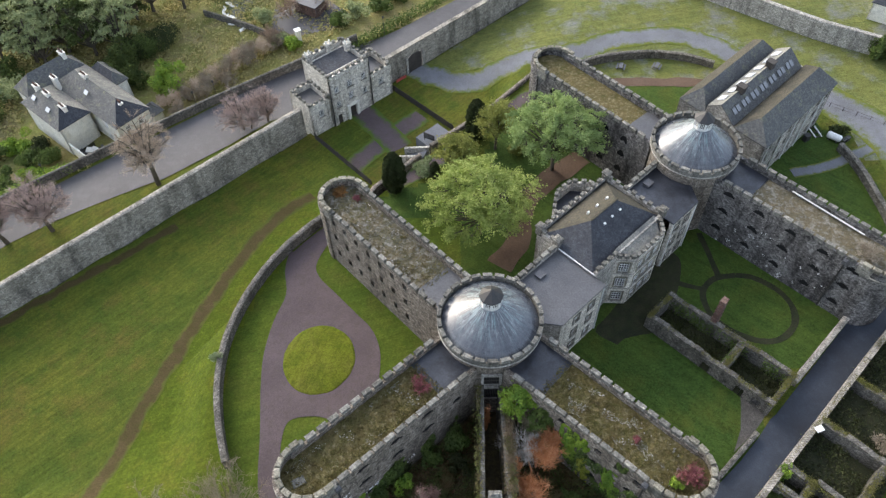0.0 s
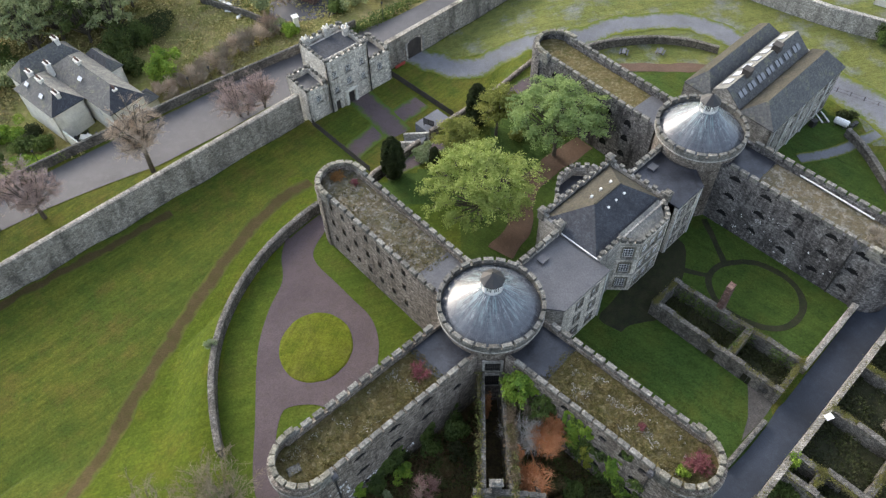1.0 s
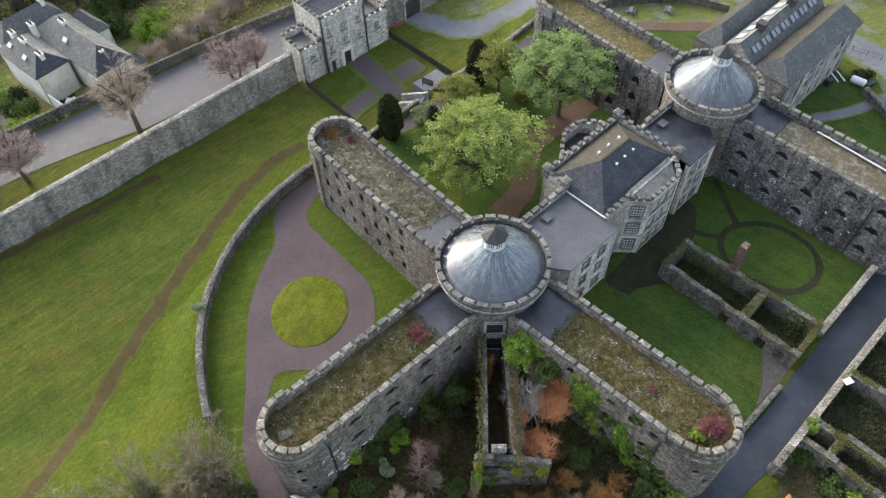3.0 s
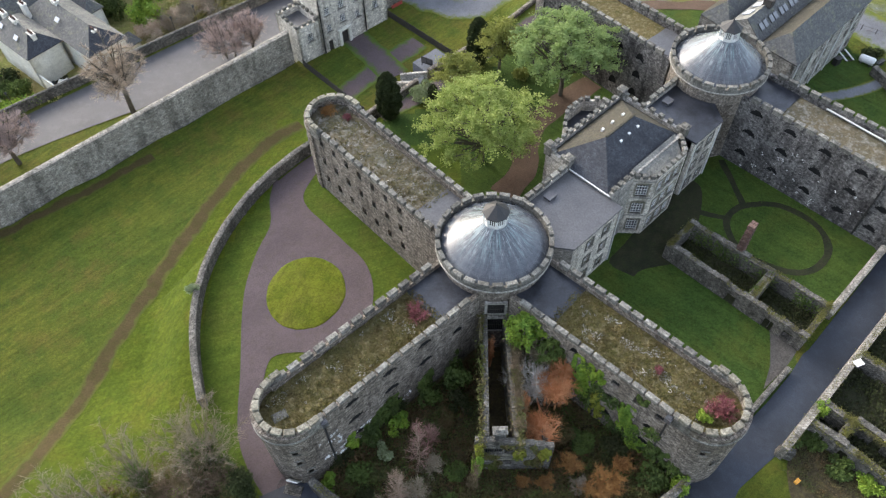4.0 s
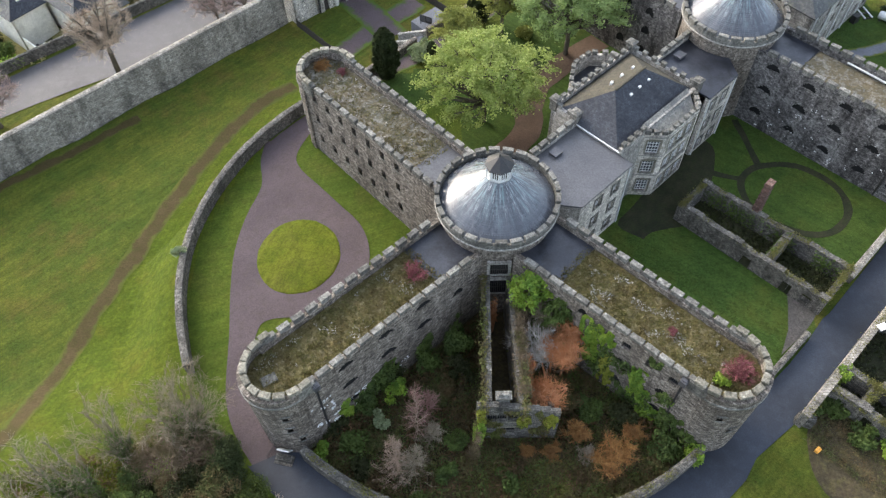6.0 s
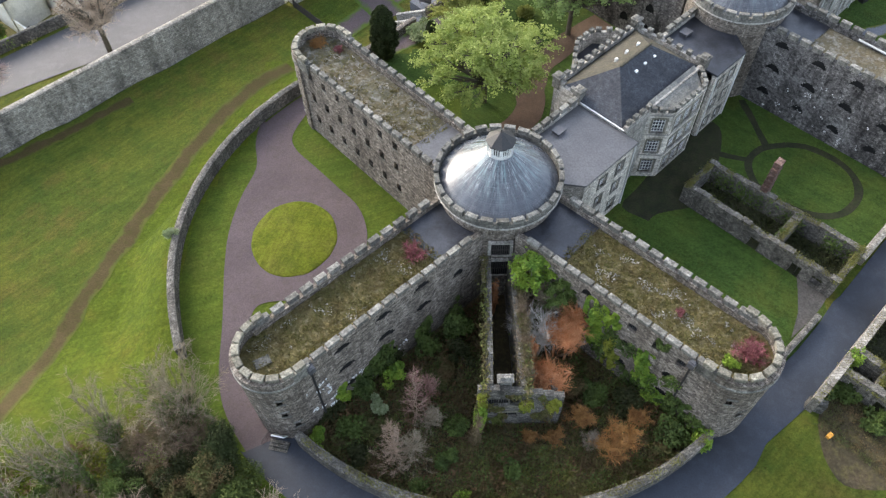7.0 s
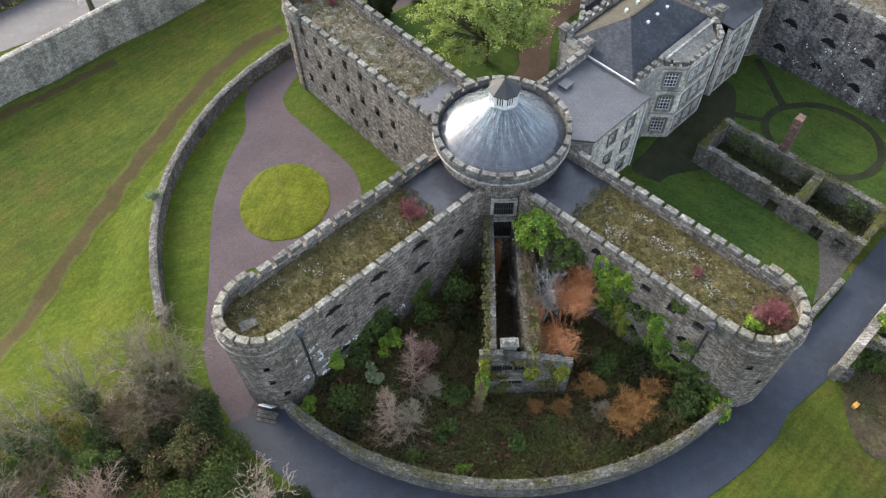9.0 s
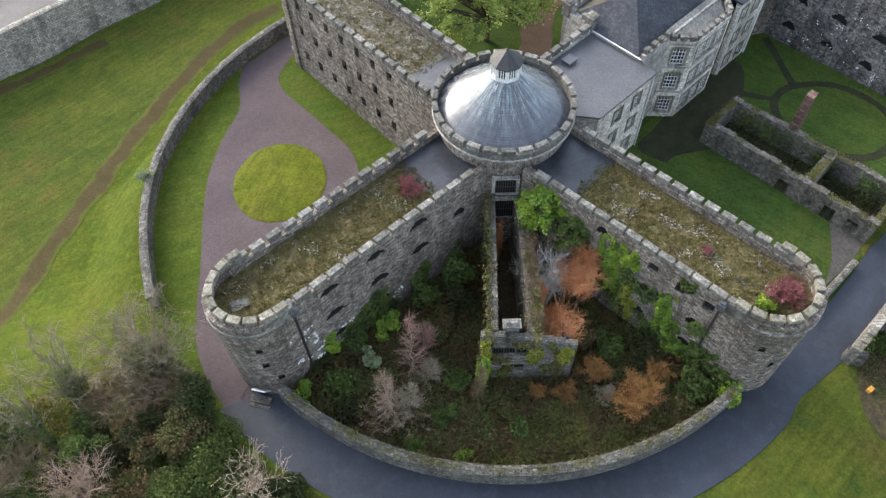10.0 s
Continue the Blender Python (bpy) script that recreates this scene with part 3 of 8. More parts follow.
def ground_z(x, y):
    """Height of the land: a terrace round the prison, lower lawns to the west and north, a road that falls away past the wall."""
    z = 0.017 * max(0.0, x - 8)
    d = math.hypot(x - CA[0], y - CA[1])
    low = 0.0
    if x < -10 and y < CA[1] + 45:
        low = smooth(38.9, 46, d) * smooth(28, 45, y + 0.4 * (-x - 42))
    m = (x + 17) * -0.746 + (y - 79) * 0.665
    wide = 1.2 + 22 * smooth(110, 128, y)
    part_low = smooth(0.2, wide, m)
    if x < -14:
        part_low *= smooth(38.2, 39.6, d)
    low = max(low, part_low)
    z = z * (1 - low) - 3.4 * low
    s, n = (x + 71.3) * 0.738 + (y - 63.8) * 0.674, (x + 71.3) * -0.674 + (y - 63.8) * 0.738
    if n > 0:
        road = -9.8 + 0.085 * min(68.0, max(-25.0, s))
        edge = 32 - 0.2 * min(100.0, max(-30.0, s))
        out = road - 5.8 * smooth(edge + 1.5, edge + 9, n) * (1 - 0.4 * smooth(60, 90, s))
        z = z + (out - z) * smooth(0.0, 0.9, n)
    if z < -0.8:
        z += 0.1 * (noise.noise((x * 0.16, y * 0.16, 0)) - 0.3) * smooth(-0.8, -1.6, z)
    return z


def polar(c, r, a):
    return (c[0] + r * math.cos(radians(a)), c[1] + r * math.sin(radians(a)))


# ---- ground ----
def axis_steps(lo, hi, step, far):
    inner = list(np.arange(lo, hi + step / 2, step))
    out, d, p = [], step, 0
    while p < far:
        d *= 1.5
        p += d
        out.append(p)
    return [lo - p for p in reversed(out)] + inner + [hi + p for p in out]


gx, gy = axis_steps(-112, 100, 1.0, 900), axis_steps(-6, 170, 1.0, 900)
verts = [(x, y, ground_z(x, y)) for y in gy for x in gx]
w = len(gx)
faces = [(j * w + i, j * w + i + 1, (j + 1) * w + i + 1, (j + 1) * w + i) for j in range(len(gy) - 1) for i in range(w - 1)]
ground = new("ground", array_mesh("ground", verts, faces, LAWN))
tagged(ground, "sloping green and yellowish mown grassland round the prison", "lawn", kind="structure")
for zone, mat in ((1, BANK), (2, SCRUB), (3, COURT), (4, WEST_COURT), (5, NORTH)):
    ground.data.materials.append(mat)
for p in ground.data.polygons:
    x, y, z = p.center
    d = math.hypot(x - CA[0], y - CA[1])
    n = (x + 71.3) * -0.674 + (y - 63.8) * 0.738
    if n > 33.5 - 0.2 * ((x + 71.3) * 0.738 + (y - 63.8) * 0.674):
        p.material_index = 2
    elif n < 0 and ((x > -4 and y > 121.5 + 0.1 * x) or (x > 19 and y > 112) or (x > 73 and y > 90)):
        p.material_index = 5
    elif x < -10 and d > 37.5 and 10 < y < 90 and n < 0 and x > np.interp(y, (20, 34.8, 48.3, 60.6, 67.0, 74.0, 80.6, 85.2), (-52.6, -47.9, -44.6, -40.4, -37.9, -34.9, -31.6, -28.2)):
        p.material_index = 1
    elif d > 31 and y < 33 and x > -16 and y < 33 - 0.4 * max(0, 20 - x) * 0.2:
        p.material_index = 0
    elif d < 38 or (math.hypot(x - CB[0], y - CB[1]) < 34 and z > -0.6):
        # brighter green painted as sun in the west, darker as shade elsewhere
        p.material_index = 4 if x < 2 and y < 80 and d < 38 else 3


def sheet(name, pts, mat, label, lift=0.05, category="path", kind="structure", step=1.5):
    """A flat area laid over the ground, clipped to an outline and following its slope."""
    bm = B()
    f = bm.faces.new([bm.verts.new((*p, 0)) for p in pts])
    if f.normal.z < 0:
        bmesh.ops.reverse_faces(bm, faces=[f])
    xs, ys = [p[0] for p in pts], [p[1] for p in pts]
    for lo, hi, axis in ((min(xs), max(xs), 0), (min(ys), max(ys), 1)):
        c = math.ceil(lo / step) * step
        while c < hi:
            co = (c, 0, 0) if axis == 0 else (0, c, 0)
            no = (1, 0, 0) if axis == 0 else (0, 1, 0)
            bmesh.ops.bisect_plane(bm, geom=bm.verts[:] + bm.edges[:] + bm.faces[:], plane_co=co, plane_no=no)
            c += step
    for v in bm.verts:
        v.co.z = ground_z(v.co.x, v.co.y) + lift
    bmesh.ops.triangulate(bm, faces=bm.faces[:])
    bm.normal_update()
    for f in bm.faces:
        if f.normal.z < 0:
            f.normal_flip()
    return solo(name, bm, mat, label, category, kind=kind)


def spline(pts, n=6):
    """A smooth line through the points."""
    out = []
    p = [Vector(q) for q in pts]
    p = [p[0] * 2 - p[1], *p, p[-1] * 2 - p[-2]]
    for i in range(1, len(p) - 2):
        for k in range(n):
            t = k / n
            out.append(0.5 * (2 * p[i] + (p[i + 1] - p[i - 1]) * t + (2 * p[i - 1] - 5 * p[i] + 4 * p[i + 1] - p[i + 2]) * t * t
                              + (3 * p[i] - p[i - 1] - 3 * p[i + 1] + p[i + 2]) * t ** 3))
    return [tuple(q) for q in out] + [tuple(p[-2])]


def strip(name, pts, width, mat, label, lift=0.06, rough_edge=0.0, category="path", seed=1):
    """A path of some width along a smooth line, draped on the ground."""
    rng = random.Random(seed)
    line = spline(pts, 8)
    bm, rows, cols = B(), [], 9
    edge = bm.verts.layers.float.new("edge")
    for i, p in enumerate(line):
        a, b = line[max(0, i - 1)], line[min(len(line) - 1, i + 1)]
        t = (Vector(b) - Vector(a)).normalized()
        left, right = (width / 2 + noise.noise((p[0] * 0.35, p[1] * 0.35, seed + k)) * rough_edge * 1.6 for k in (0, 40))
        row = []
        for k in range(cols):
            o = -right + (left + right) * k / (cols - 1)
            x, y = p[0] - t.y * o, p[1] + t.x * o
            v = bm.verts.new((x, y, ground_z(x, y) + lift))
            v[edge] = abs(2 * k / (cols - 1) - 1) ** 1.5
            row.append(v)
        rows.append(row)
    for p, q in zip(rows, rows[1:]):
        for k in range(cols - 1):
            bm.faces.new((p[k], q[k], q[k + 1], p[k + 1]))
    bmesh.ops.recalc_face_normals(bm, faces=bm.faces[:])
    bm.normal_update()
    if sum(f.normal.z for f in bm.faces) < 0:
        bmesh.ops.reverse_faces(bm, faces=bm.faces[:])
    return solo(name, bm, mat, label, category, kind="structure")


def arc(c, r, a0, a1, n):
    return [polar(c, r, a0 + (a1 - a0) * i / n) for i in range(n + 1)]


# west court: gravel with a grass island
outer_edge = spline([(-20.8, 26.0), (-23.6, 30), (-25.3, 34.5), (-26.1, 42), (-27.0, 49), (-27.3, 54.5), (-26.6, 60), (-25.3, 65), (-26.0, 69.5), (-25.8, 73.4)], 5)
inner_edge = spline([(-19.3, 75.5), (-21.1, 70.8), (-20.3, 68.0), (-17.6, 65.0), (-14.2, 61.2), (-11.5, 58.0), (-10.2, 54), (-10.3, 49)], 5)
notch = spline([(-16.8, 43.9), (-18.7, 44.4), (-21.8, 44.1), (-22.9, 42.5), (-22.9, 38.0), (-21.5, 33.0), (-19.5, 29.5), (-16.4, 27.5)], 4)
sheet("gravel_court", outer_edge + arc(CA, 37.6, 143.5, 129.5, 6) + inner_edge + [(-9, 47.6), (-13, 43.6)] + notch, GRAVEL,
      "maroon-grey gravel drive curving round a grass island", 0.05)
bm = B()
lathe(bm, [(5.6, 0.0), (5.5, 0.09), (5.25, 0.16), (4.4, 0.27), (2.4, 0.4), (0.01, 0.45)], 40)
for v in bm.verts:
    v.co.x *= 0.94
    v.co.y *= 1.03
    v.co += Vector((noise.noise(v.co * 0.7), noise.noise(v.co * 0.7 + Vector((9, 0, 0))), 0)) * 0.14
solo("grass_island", bm, ISLAND, "low oval mound of bright grass in the gravel drive", "lawn", (-19.1, 53.4, 0.02), kind="structure")

# lane behind the wings and the straight lane beside the ruins
lane = [(-21.5, 26.5), *arc(CA, 36.4, 222, 312, 26), (31.2, 26.2), (36.3, 29.9), (40.5, 33.3), (45.2, 37.6), (50.4, 42.7), (57.4, 48.8), (75, 65.8), (72, 70), (60.0, 58.7), (48.6, 47.6),
        (44.0, 43.1), (43.0, 42.4), (40.5, 39.6), (37.3, 36.5), (32.6, 32.6), *arc(CA, 30.6, 312, 226, 24)]
sheet("lane", lane, ASPHALT, "damp blue-grey asphalt lane bending behind the prison wings", 0.07, "lane")
sheet("wedge_floor", [(4.7, 46), *arc(CA, 31.4, 224, 315, 22)], SOIL, "overgrown dark soil and leaf litter in the yard between wings", 0.04, "soil")

# mossy ground, with the shade beside the house put into its colour
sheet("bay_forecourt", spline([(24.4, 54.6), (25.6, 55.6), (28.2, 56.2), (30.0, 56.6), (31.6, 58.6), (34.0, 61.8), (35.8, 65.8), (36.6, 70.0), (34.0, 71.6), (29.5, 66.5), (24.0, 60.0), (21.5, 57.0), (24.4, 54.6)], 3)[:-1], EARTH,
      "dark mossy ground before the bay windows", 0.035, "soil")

# paths on the lower and northern lawns
strip("worn_track", [(-52.6, 20), (-50.2, 27.5), (-47.9, 34.8), (-46.4, 41.0), (-44.6, 48.3), (-42.2, 55.2), (-40.4, 60.6), (-37.9, 67.0), (-34.9, 74.0), (-31.6, 80.6), (-28.2, 85.2), (-24.0, 88.8)], 2.7, MUD_WORN,
      "worn muddy track along the foot of a grass bank", 0.03, 0.3)
strip("bare_strip", [(-74, 60.5), (-68.9, 64.7), (-63.9, 68.6), (-57.7, 73.2), (-52.6, 77.6), (-47.0, 82.2)], 2.0, MUD_WORN, "bare trodden earth along the boundary wall", 0.03, 0.4)
strip("drive", [(-7.6, 125.2), (-4.8, 122.8), (-1.5, 120.8), (4, 118.6), (10, 119.6), (17, 122.6), (25.5, 123.0), (34, 126.3), (43, 127.6), (51, 126.2), (57.5, 120.3), (61, 112)], 6.0, TRACK_WORN,
      "pale grey gravel drive curling over the north lawn", 0.07, 0.5, "drive")
strip("drive_branch", [(57.5, 120.3), (66, 113), (73, 104.5), (78, 98), (80, 90), (79, 78), (76, 68)], 9.0, TRACK_WORN, "wide grey gravel yard beside the long building", 0.06, 0.3, "drive")
strip("picnic_path", [(20.5, 112.5), (30, 113.3), (40, 113.0), (48, 112.4), (54, 111)], 2.6, BROWN_PATH, "narrow brown gravel path past picnic tables", 0.06, 0.3)
strip("gate_path", [(-16.8, 111.4), (-13.6, 107.2), (-11.2, 104.0), (-8.6, 100.2)], 5.4, GRAVEL_WORN, "reddish-grey gravel path from the gatehouse door", 0.07, 0.15)
strip("cross_path", [(-17.2, 95.6), (-13.4, 100.4), (-9.6, 104.6), (-4.5, 109.2)], 4.4, GRAVEL_WORN, "reddish-grey gravel cross path in the gate garden", 0.062, 0.15)
strip("court_path", [(8.0, 69.5), (11.4, 74.5), (12.0, 79.0), (14.0, 84), (18.6, 88.6), (24.3, 93.2)], 4.0, BROWN_PATH, "brown path winding through the tree court", 0.06, 0.3)
strip("court_walk", [(-10.5, 86.5), (-2.5, 92.5), (5, 99.5), (16.5, 110.5), (19, 107)], 3.2, GRAVEL_WORN, "gravel walk along the court's retaining wall", 0.06, 0.2)
strip("mown_ring", [(44.5, 66.4), (41.0, 65.8), (38.7, 63.0), (39.4, 58.6), (43.1, 55.3), (47.2, 54.5), (50.5, 56.8), (51.4, 60.0), (50.2, 63.2), (47.2, 65.7), (44.5, 66.4)], 0.95, EARTH,
      "worn oval path in the court lawn", 0.05, 0.08)
strip("mown_path", [(40.8, 75.0), (41.4, 70), (41.8, 66.2)], 0.85, EARTH, "narrow worn path crossing the court lawn", 0.045, 0.1)
strip("mown_path", [(34.6, 65.6), (37, 64.6), (39, 64.0)], 0.85, EARTH, "narrow worn path crossing the court lawn", 0.045, 0.1)
sheet("yard_corner", [(37.0, 37.9), (38.7, 41.1), (39.5, 44.0), (40.0, 46.2), (42.5, 43.0), (41.5, 41.8), (40.2, 40.5)], COBBLE, "patch of bare gravel beside the ruin's doorway", 0.04, "yard")
strip("side_path", [(59.6, 87.6), (65, 88.6), (70.8, 91), (75, 93)], 2.4, TRACK_WORN, "grey path between two small lawns", 0.07, 0.1)

# ---- road outside the wall ----
W0, WD, WN = Vector((-71.3, 63.8)), Vector((0.738, 0.674)), Vector((-0.674, 0.738))


def beyond(s, n):
    p = W0 + WD * s + WN * n
    return (p.x, p.y)


sheet("road", [beyond(-30, 21.9), beyond(7.7, 20.4), beyond(15.9, 18.8), beyond(26.2, 15.8), beyond(35.3, 12.6), beyond(48.1, 10.5), beyond(58.4, 9.6), beyond(72, 3.2), beyond(95, 2.0), beyond(125, 2.0),
               beyond(125, 12.5), beyond(95, 13.6), beyond(75, 17.6), beyond(58, 20.9), beyond(46, 22.9), beyond(30, 25.4), beyond(5, 29.6), beyond(-30, 36)],
      ROAD, "pale grey asphalt road outside the boundary wall", 0.1, "road", step=1.0)


def wall_run(parent, pts, thick, height, mat, base=None, name="wall", cap=0.0, seed=3, rough=0.0, step=2.0):
    """A free-standing wall along points; the top follows the height given for each point."""
    rng = random.Random(seed)
    line = []
    for (a, ha), (b, hb) in zip(zip(pts, height), zip(pts[1:], height[1:])):
        a, b = Vector(a), Vector(b)
        n = max(1, round((b - a).length / step))
        line += [(a.lerp(b, i / n), ha + (hb - ha) * i / n) for i in range(n)]
    line.append((Vector(pts[-1]), height[-1]))
    bm, rows = B(), []
    for i, (p, h) in enumerate(line):
        q0, q1 = line[max(0, i - 1)][0], line[min(len(line) - 1, i + 1)][0]
        t = (q1 - q0).normalized()
        n = Vector((-t.y, t.x))
        foot = (base if base is not None else ground_z(p.x, p.y) - 1.0)
        for side in (-1, 1):
            g = ground_z(p.x + n.x * side * thick, p.y + n.y * side * thick)
            foot = min(foot, g - 0.3)
        top = h + rng.uniform(-rough, rough)
        e = thick / 2
        o = cap
        shape = [(-e, foot), (-e, top - 0.18), (-e - o, top - 0.18), (-e - o, top - 0.05), (-e * 0.4, top + 0.06), (e * 0.4, top + 0.06),
                 (e + o, top - 0.05), (e + o, top - 0.18), (e, top - 0.18), (e, foot)]
        rows.append([bm.verts.new((p.x + n.x * d, p.y + n.y * d, z)) for d, z in shape])
    for p, q in zip(rows, rows[1:]):
        for k in range(len(p) - 1):
            bm.faces.new((p[k], q[k], q[k + 1], p[k + 1]))
    bm.faces.new(rows[0])
    bm.faces.new(rows[-1][::-1])
    bmesh.ops.recalc_face_normals(bm, faces=bm.faces[:])
    return bm


solo("boundary_wall_west", wall_run(None, [beyond(-40, 0.5), beyond(60.5, 0.5)], 1.0, [2.0, 2.9], BOUNDARY), BOUNDARY,
     "tall streaked grey rubble boundary wall beside the road", "wall", kind="structure")
bm = B()
a, b = beyond(81.2, 0.4), beyond(125, 0.4)
panel(bm, a, b, -5.6, 2.7, 1.0, [(5.6, 9.6, -5.6, -0.1), (5.8, 9.4, -0.1, 0.25), (6.3, 8.9, 0.25, 0.6)])
solo("boundary_wall_north", bm, BOUNDARY, "tall rubble boundary wall with an arched gateway", "wall", kind="structure")
yard_gate = thing("yard_gate", "wide black timber double gate in pale stone surround", "gate", (*beyond(88.8, 0.7), -4.3), 42.4)
for side in (-1, 1):
    bm = B()
    for k in range(7):
        x = side * (0.14 + k * 0.26)
        box(bm, x - 0.12, x + 0.12, -0.35, -0.27, 0.05, 4.85 - 0.018 * k * k)
    for z in (0.6, 2.0, 3.4):
        box(bm, min(side * 0.03, side * 1.85), max(side * 0.03, side * 1.85), -0.42, -0.352, z, z + 0.16)
    part("leaf", bm, OAK, yard_gate, "black vertical boards on ledges")
    for k in range(9):
        bm = B()
        box(bm, side * 2.2 - 0.22 - 0.05 * (k % 2), side * 2.2 + 0.22 + 0.05 * (k % 2), -0.62, -0.3, k * 0.5 + 0.003, k * 0.5 + 0.497)
        part("quoin", bm, PALE, yard_gate)
bm = B()
box(bm, -1.3, 1.3, -0.62, -0.56, 0.0, 0.7)
red = solo("banner", bm, surface("red_vinyl", (0.4, 0.06, 0.05), (0.46, 0.08, 0.06), (0.5, 0.3, 0.28), 2, 6, 0.6, 0.05, 0.005, 0.3), "small red banner low on the boundary wall", "banner",
           (*beyond(84.2, 0.15), -3.4), 42.4)
solo("boundary_wall_far", wall_run(None, [(48, 147), (58.5, 139), (64, 134.3), (67.3, 131.5), (76.2, 124.4), (87.2, 117.7), (120, 97)], 1.0, [5.2, 5.2, 5.3, 5.3, 5.4, 5.5, 5.8], PALE), PALE,
     "old lichened boundary wall at the lawn's far side", "wall", kind="structure")

# court walls, ringed about the near rotunda
solo("court_wall_west", wall_run(None, [polar(CA, 38.3 - 0.9 * smooth(170, 200, 131.5 + 1.75 * i), 131.5 + 1.75 * i) for i in range(41)], 0.75, [2.1] * 41, LIME, cap=0.06, rough=0.06), DARK,
     "curved rubble court wall with weathered coping", "wall", kind="structure")
solo("court_wall_south", wall_run(None, arc(CA, 31.5, 228.5, 309.5, 44), 0.8, [2.6] * 45, LIME, cap=0.05, rough=0.06), DARK,
     "curved mossy rubble wall closing the overgrown yard", "wall", kind="structure")
solo("court_wall_east", wall_run(None, [(34.0, 34.4), (40.4, 40.2)], 0.6, [1.5, 1.6], LIME, cap=0.05), DARK, "short rubble wall beside the lane", "wall", kind="structure")
solo("court_wall_lane", wall_run(None, [(47.4, 47.4), (60.2, 59.5)], 0.8, [1.9, 2.3], LIME, cap=0.05), BOUNDARY, "low mossy rubble wall along the lane", "wall", kind="structure")
solo("picnic_wall", wall_run(None, spline([(24.5, 116.6), (30, 119.2), (36, 120.4), (42, 120.6), (48, 119.3), (53, 116.8)], 4), 0.7, [2.2] * 21, LIME, cap=0.05), DARK,
     "dark curved stone wall round the picnic lawn", "wall", kind="structure")
solo("yard_wall", wall_run(None, spline([(69.3, 93.0), (70.6, 88.5), (71.2, 82), (71.3, 74), (70, 66)], 4), 0.8, [2.6] * 17, LIME, cap=0.05), DARK,
     "dark curved stone wall beside the small lawn", "wall", kind="structure")
solo("retaining_wall", wall_run(None, [(-14.2, 83.2), (-12.4, 86.6), (-4.6, 94.2)], 0.6, [1.0, 1.0, 1.0], PALE, cap=0.08), LIME,
     "pale-coped retaining wall above the gate garden", "wall", kind="structure")
solo("retaining_wall_north", wall_run(None, [(-2.8, 96.6), (4.2, 102.6), (8.2, 106.2), (17.2, 116.2), (20, 119)], 0.6, [0.9, 0.9, 0.9, 0.9, 0.9], PALE, cap=0.08), LIME,
     "pale-coped retaining wall along the tree court", "wall", kind="structure")
solo("stair_wall", wall_run(None, [(-7.6, 98.4), (-3.0, 96.2)], 0.4, [-1.4, 0.8], PALE, cap=0.06), PALE, "sloping pale-coped wall beside garden steps", "wall", kind="structure")
solo("stair_wall_low", wall_run(None, [(-9.6, 96.2), (-5.0, 93.9)], 0.4, [-1.4, 0.8], PALE, cap=0.06), PALE, "sloping pale-coped wall beside garden steps", "wall", kind="structure")
steps = thing("garden_steps", "grey stone steps climbing between low coped walls", "steps", (-8.5, 97.4, -3.4), -26, kind="structure")
for k in range(17):
    bm = B()
    box(bm, k * 0.3, k * 0.3 + 0.34, -1.0, 1.0, 0.0, (k + 1) * 0.19)
    part("step", bm, TRACK, steps)
solo("road_wall", wall_run(None, [beyond(-20, 35.6), beyond(10, 30.2), beyond(30, 26.7), beyond(52, 22.8), beyond(70, 18.6), beyond(86, 16.2)], 0.6,
     [-9.3, -6.9, -5.2, -3.5, -2.0, -1.6], LIME), DARK, "dark low stone wall along the road", "wall", kind="structure")

